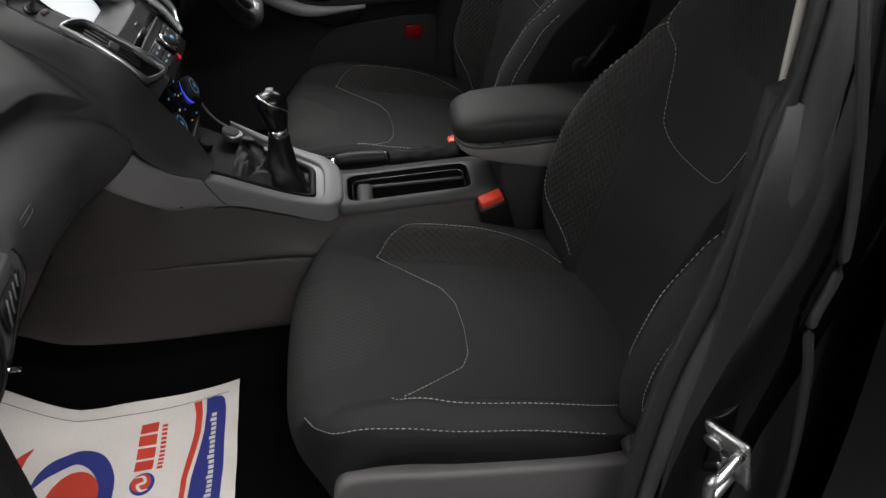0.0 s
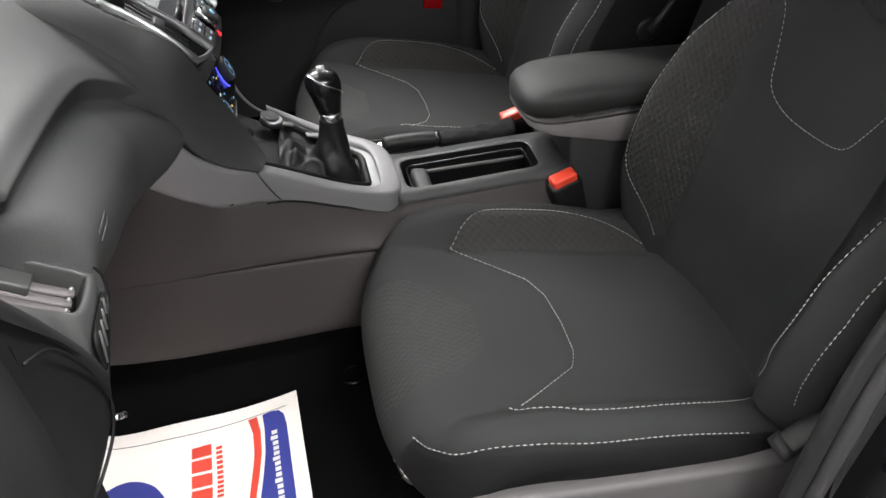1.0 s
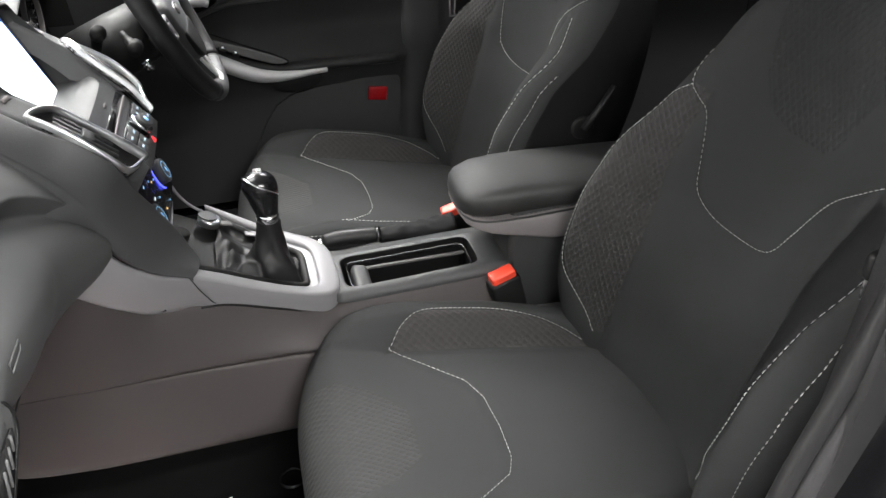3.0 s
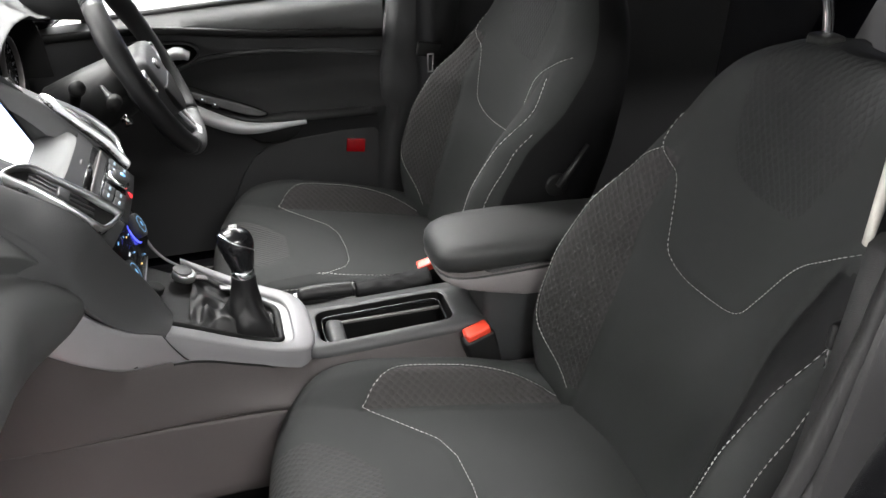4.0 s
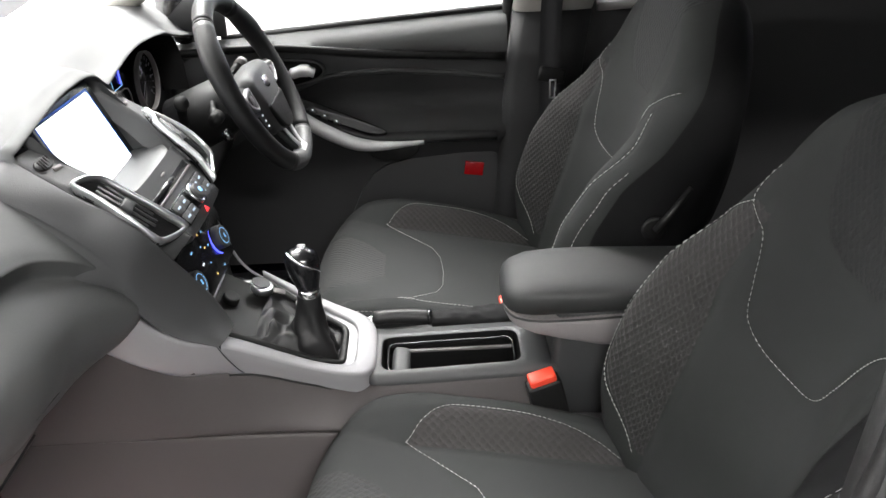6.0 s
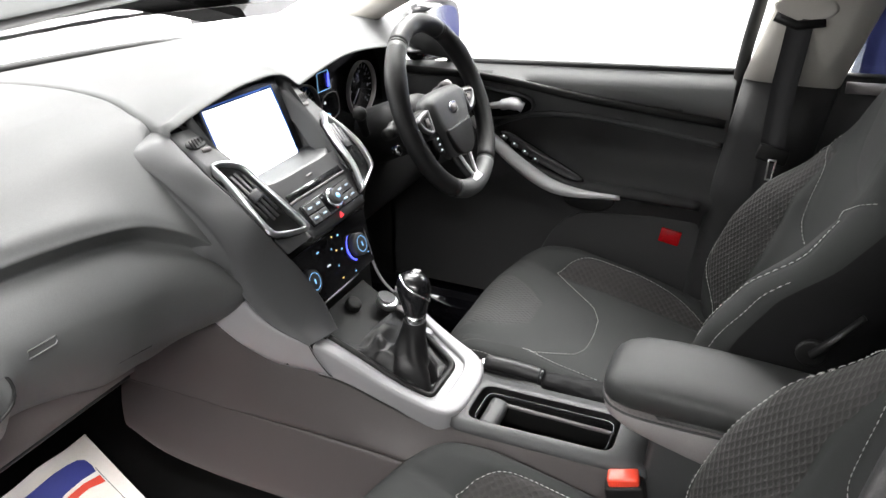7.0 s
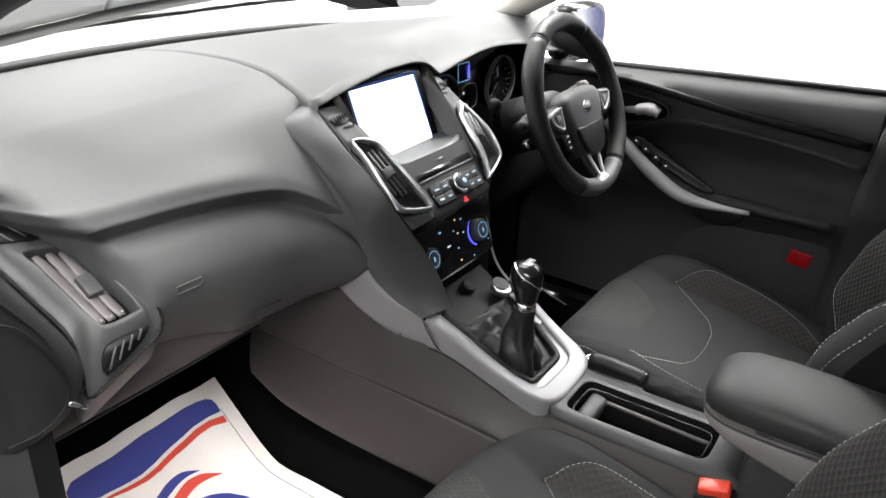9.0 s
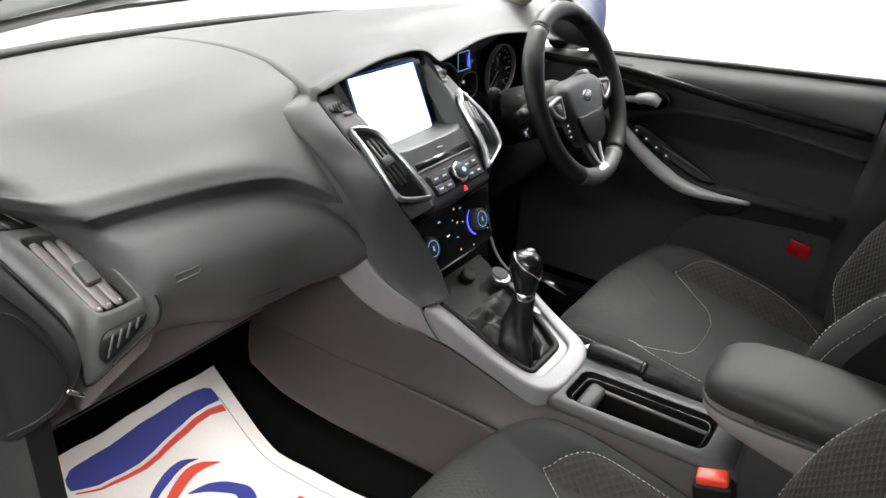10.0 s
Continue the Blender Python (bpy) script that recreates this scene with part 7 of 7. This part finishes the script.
part("tongue_plate", rbox((0.003, 0.030, 0.036), 0.001, 1, pose(-0.630, -0.098, 0.672)), STEEL, pb, "bright steel tongue")
part("anchor_cover", tube(spline([(-0.634, 0.008, 0.300), (-0.637, -0.03, 0.335), (-0.640, -0.085, 0.375)], 5), 0.017, 12, flat=0.55), PILLAR_DARK, pb, "dark lap belt anchor cover")
part("anchor_end", tube([(-0.634, 0.012, 0.296), (-0.634, 0.000, 0.308)], 0.0185, 14, flat=0.6), PILLAR_DARK, pb)
part("belt_anchor", rbox((0.02, 0.05, 0.04), 0.006, 2, pose(-0.655, -0.10, 0.16)), BLACK_PLASTIC, pb)

# ---- rear bench ----
bench = thing("rear_bench", "black cloth rear bench seat in shade", "car seat")
rows = []
for t in np.linspace(0, 1, 16):
    a = t * 2.2
    y, z = (-0.62 - 0.45 * t / 0.5, 0.30 - 0.04 * t) if t < 0.5 else (-1.07 - 0.22 * (t - 0.5) / 0.5, 0.28 + 0.52 * (t - 0.5) / 0.5)
    rows.append([(x, y + 0.01 * math.cos(x * 14), z + 0.012 * math.cos(x * 14)) for x in np.linspace(-0.62, 0.62, 24)])
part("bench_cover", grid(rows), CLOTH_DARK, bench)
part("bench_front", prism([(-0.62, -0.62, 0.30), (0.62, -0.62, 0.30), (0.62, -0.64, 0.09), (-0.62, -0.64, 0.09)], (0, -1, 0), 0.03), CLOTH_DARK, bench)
# rear bulkhead and tailgate close the cabin behind
place_slab("tailgate", (1.3, 0.05, 1.2), (0, -1.50, 0.65), PAINT, "dark tailgate closing the cabin behind the bench", "tailgate")
place_slab("quarter_panel", (0.04, 0.70, 0.60), (-0.70, -1.15, 0.45), PAINT, "gloss black rear quarter panel", "body panel")
place_slab("quarter_panel", (0.04, 0.70, 0.60), (0.72, -1.20, 0.45), PAINT, "gloss black rear quarter panel", "body panel")

# ---- bonnet and body outside ----
rows = []
for y in np.linspace(1.30, 2.3, 8):
    rows.append([(x, y - 0.16 * (abs(x) / 0.72) ** 2.2, 0.690 - 0.22 * (y - 1.3) - 0.05 * (y - 1.3) ** 2 - 0.10 * (abs(x) / 0.8) ** 4) for x in np.linspace(-0.82, 0.82, 15)])
bm = grid(rows)
grid([[(p[0], p[1], p[2] - 0.02) for p in r] for r in rows], bm=bm)
tagged(part("bonnet", bm, PAINT), "gloss black car bonnet beyond the windscreen", "bonnet", "", "structure")
place_slab("front_wing", (0.03, 1.3, 0.44), (0.83, 1.55, 0.18), PAINT, "gloss black front wing", "body panel", 0.01)
place_slab("front_wing", (0.03, 1.3, 0.44), (-0.83, 1.65, 0.18), PAINT, "gloss black front wing", "body panel", 0.01)
place_slab("bulkhead", (1.44, 0.04, 0.75), (0, 1.285, 0.38), CARPET, "black lined bulkhead in front of the footwells", "bulkhead")
place_slab("footwell_side", (0.03, 0.62, 0.72), (-0.70, 1.02, 0.36), BLACK_PLASTIC, "black plastic footwell side trim", "trim")
place_slab("footwell_side", (0.03, 0.46, 0.72), (0.715, 1.08, 0.36), BLACK_PLASTIC, "black plastic footwell side trim", "trim")

# ---- paper floor mat ----
paper = thing("paper_mat", "white printed paper floor protector creased on the footwell mat", "paper mat")
PAPER_Z = [(0, 0.097), (0.06, 0.087), (0.25, 0.063), (0.45, 0.049), (0.56, 0.043), (0.61, 0.043), (0.65, 0.049), (0.72, 0.067), (0.82, 0.101), (1.0, 0.164)]


def paper_at(s, w, lift=0.0):
    """s: 0 rear edge to 1 front edge, w: 0 inner edge to 1 outer edge."""
    y = 0.587 + 0.50 * s - 0.018 * w * (1 - s)
    x = -0.197 + 0.037 * s - 0.39 * w
    z = float(smooth_tab(PAPER_Z, s)) + 0.0025 * math.sin(9 * w + 5 * s) + 0.0015 * math.sin(23 * w - 11 * s)
    return Vector((x, y, z + lift))


rows = [[paper_at(s, w) for w in np.linspace(0, 1, 30)] for s in np.linspace(0, 1, 40)]
bm = grid(rows)
grid([[p - Vector((0, 0, 0.0004)) for p in r] for r in rows], bm=bm)
part("sheet", bm, PAPER, paper)


def print_shape(name, poly, material, lift=0.0006, label="", n=10):
    """Lay a flat printed shape (s, w outline) on the sheet."""
    bm2 = bmesh.new()
    ss, ww = [p[0] for p in poly], [p[1] for p in poly]
    vs = [bm2.verts.new((a, b, 0)) for a, b in poly]
    bm2.faces.new(vs)
    bmesh.ops.triangulate(bm2, faces=bm2.faces[:])
    for k in range(1, n):
        for co, no, lo, hi in (((min(ss) + (max(ss) - min(ss)) * k / n, 0, 0), (1, 0, 0), 0, 0), ((0, min(ww) + (max(ww) - min(ww)) * k / n, 0), (0, 1, 0), 0, 0)):
            bmesh.ops.bisect_plane(bm2, geom=bm2.verts[:] + bm2.edges[:] + bm2.faces[:], plane_co=co, plane_no=no, dist=1e-6)
    for v in bm2.verts:
        v.co = paper_at(v.co.x, v.co.y, lift)
    return part(name, bm2, material, paper, label)


def stroke(points, wide, material, lift, label):
    """A curved printed stroke through (s, w) points, its width in metres tapering along it."""
    mid = spline([(0.50 * a, 0.39 * b, 0) for a, b in points], 8)
    rows2 = []
    for k, p in enumerate(mid):
        d = (mid[min(k + 1, len(mid) - 1)] - mid[max(k - 1, 0)]).normalized()
        n = Vector((-d.y, d.x, 0)) * float(np.interp(k / (len(mid) - 1) * (len(wide) - 1), range(len(wide)), wide)) / 2
        rows2.append([paper_at((p + n * q).x / 0.50, (p + n * q).y / 0.39, lift) for q in (-1, -0.33, 0.33, 1)])
    return part("swirl", grid(rows2), material, paper, label)


def oval(cs, cw, rs, rw):
    return [(cs + rs * math.cos(a), cw + rw * math.sin(a)) for a in np.linspace(0, 2 * math.pi, 36)[:-1]]


for near in (False, True):
    f = (lambda q: (1 - q) * 1.14 - 0.004) if near else (lambda q: q)
    # end band: blue sweep with a red edge
    blue = [(0.938, 0.088), (0.915, 0.080), (0.889, 0.084), (0.892, 0.163), (0.888, 0.27), (0.878, 0.38), (0.860, 0.518), (0.857, 0.61), (0.860, 0.705), (0.868, 0.815), (0.896, 0.93), (0.914, 0.932), (0.932, 0.924), (0.949, 0.886), (0.956, 0.50), (0.956, 0.17), (0.951, 0.115)]
    red = [(0.873, 0.084), (0.880, 0.17), (0.877, 0.27), (0.866, 0.38), (0.847, 0.518), (0.846, 0.61), (0.850, 0.705), (0.859, 0.815), (0.885, 0.915), (0.881, 0.92), (0.852, 0.815), (0.838, 0.705), (0.830, 0.60), (0.830, 0.518), (0.845, 0.38), (0.856, 0.27), (0.858, 0.17), (0.846, 0.086)]
    print_shape("blue_band", [(f(a), b) for a, b in blue], INK_BLUE, 0.0014, "blue printed band")
    print_shape("red_band", [(f(a), b) for a, b in red], INK_RED, 0.0014, "red printed edge")
print_shape("fine_line", [(0.04, 0.074), (0.90, 0.074), (0.90, 0.078), (0.04, 0.078)], INK_GREY, 0.0012, "", 24)
stroke([(0.690, 0.505), (0.660, 0.405), (0.617, 0.328), (0.565, 0.297), (0.505, 0.335), (0.462, 0.42), (0.443, 0.53), (0.448, 0.66), (0.485, 0.76), (0.54, 0.80)], [0.002, 0.016, 0.028, 0.034, 0.034, 0.030, 0.027, 0.025, 0.016, 0.003], INK_BLUE, 0.0014, "blue printed swirl")
stroke([(0.716, 0.275), (0.735, 0.36), (0.738, 0.45), (0.722, 0.54), (0.690, 0.64), (0.650, 0.72)], [0.001, 0.012, 0.017, 0.018, 0.014, 0.002], INK_RED, 0.0014, "red printed swirl")
stroke([(0.762, 0.365), (0.776, 0.45), (0.772, 0.54), (0.748, 0.64), (0.700, 0.74)], [0.001, 0.011, 0.015, 0.013, 0.002], INK_BLUE, 0.0014, "blue printed swirl")
print_shape("swirl_core", oval(0.553, 0.555, 0.088, 0.172), INK_RED, 0.0016, "red printed disc")
print_shape("swirl_hook", oval(0.553, 0.615, 0.030, 0.075), PAPER, 0.0024, "white hook in the red disc")
# plain bars for the printed name
for k in range(4):
    a = 0.155 + 0.071 * k
    print_shape("print_bar", [(0.297, a), (0.362, a), (0.362, a + 0.058), (0.297, a + 0.058)], INK_RED, 0.0014, "red printed bar")
for k in range(11):
    a = 0.180 + 0.0235 * k
    print_shape("print_bar", [(0.262, a), (0.282, a), (0.282, a + 0.015), (0.262, a + 0.015)], INK_RED, 0.0014, "", 2)
print_shape("small_swirl", oval(0.322, 0.505, 0.042, 0.062), INK_BLUE, 0.0014, "small blue printed swirl")
print_shape("small_swirl", oval(0.326, 0.500, 0.034, 0.050), INK_RED, 0.0020, "small red printed swirl")
stroke([(0.350, 0.470), (0.322, 0.468), (0.312, 0.500), (0.335, 0.515), (0.322, 0.545), (0.300, 0.540)], [0.002, 0.005, 0.006, 0.006, 0.005, 0.002], PAPER, 0.0027, "white curl in the small swirl")
for k in range(19):
    a = 0.185 + 0.0265 * k
    print_shape("print_bar", [(0.080, a), (0.098 + 0.005 * (k % 4 == 1), a), (0.098 + 0.005 * (k % 4 == 1), a + 0.019), (0.080, a + 0.019)], INK_WHITE, 0.0021, "", 2)

# small black clip that holds the mat
clip = thing("mat_clip", "small black plastic mat fixing clip on the carpet", "mat clip", (-0.170, 0.489, 0.070))
part("clip_ring", tube([(0.021 * math.cos(a), 0.021 * math.sin(a), 0.010) for a in np.linspace(0, 2 * math.pi, 20)[:-1]], 0.004, 8, True), GLOSS, clip)
part("clip_post", disc((0, 0, 0), (0, 0, 1), 0.010, 0.010, 16, bevel=0.002), BLACK_PLASTIC, clip)
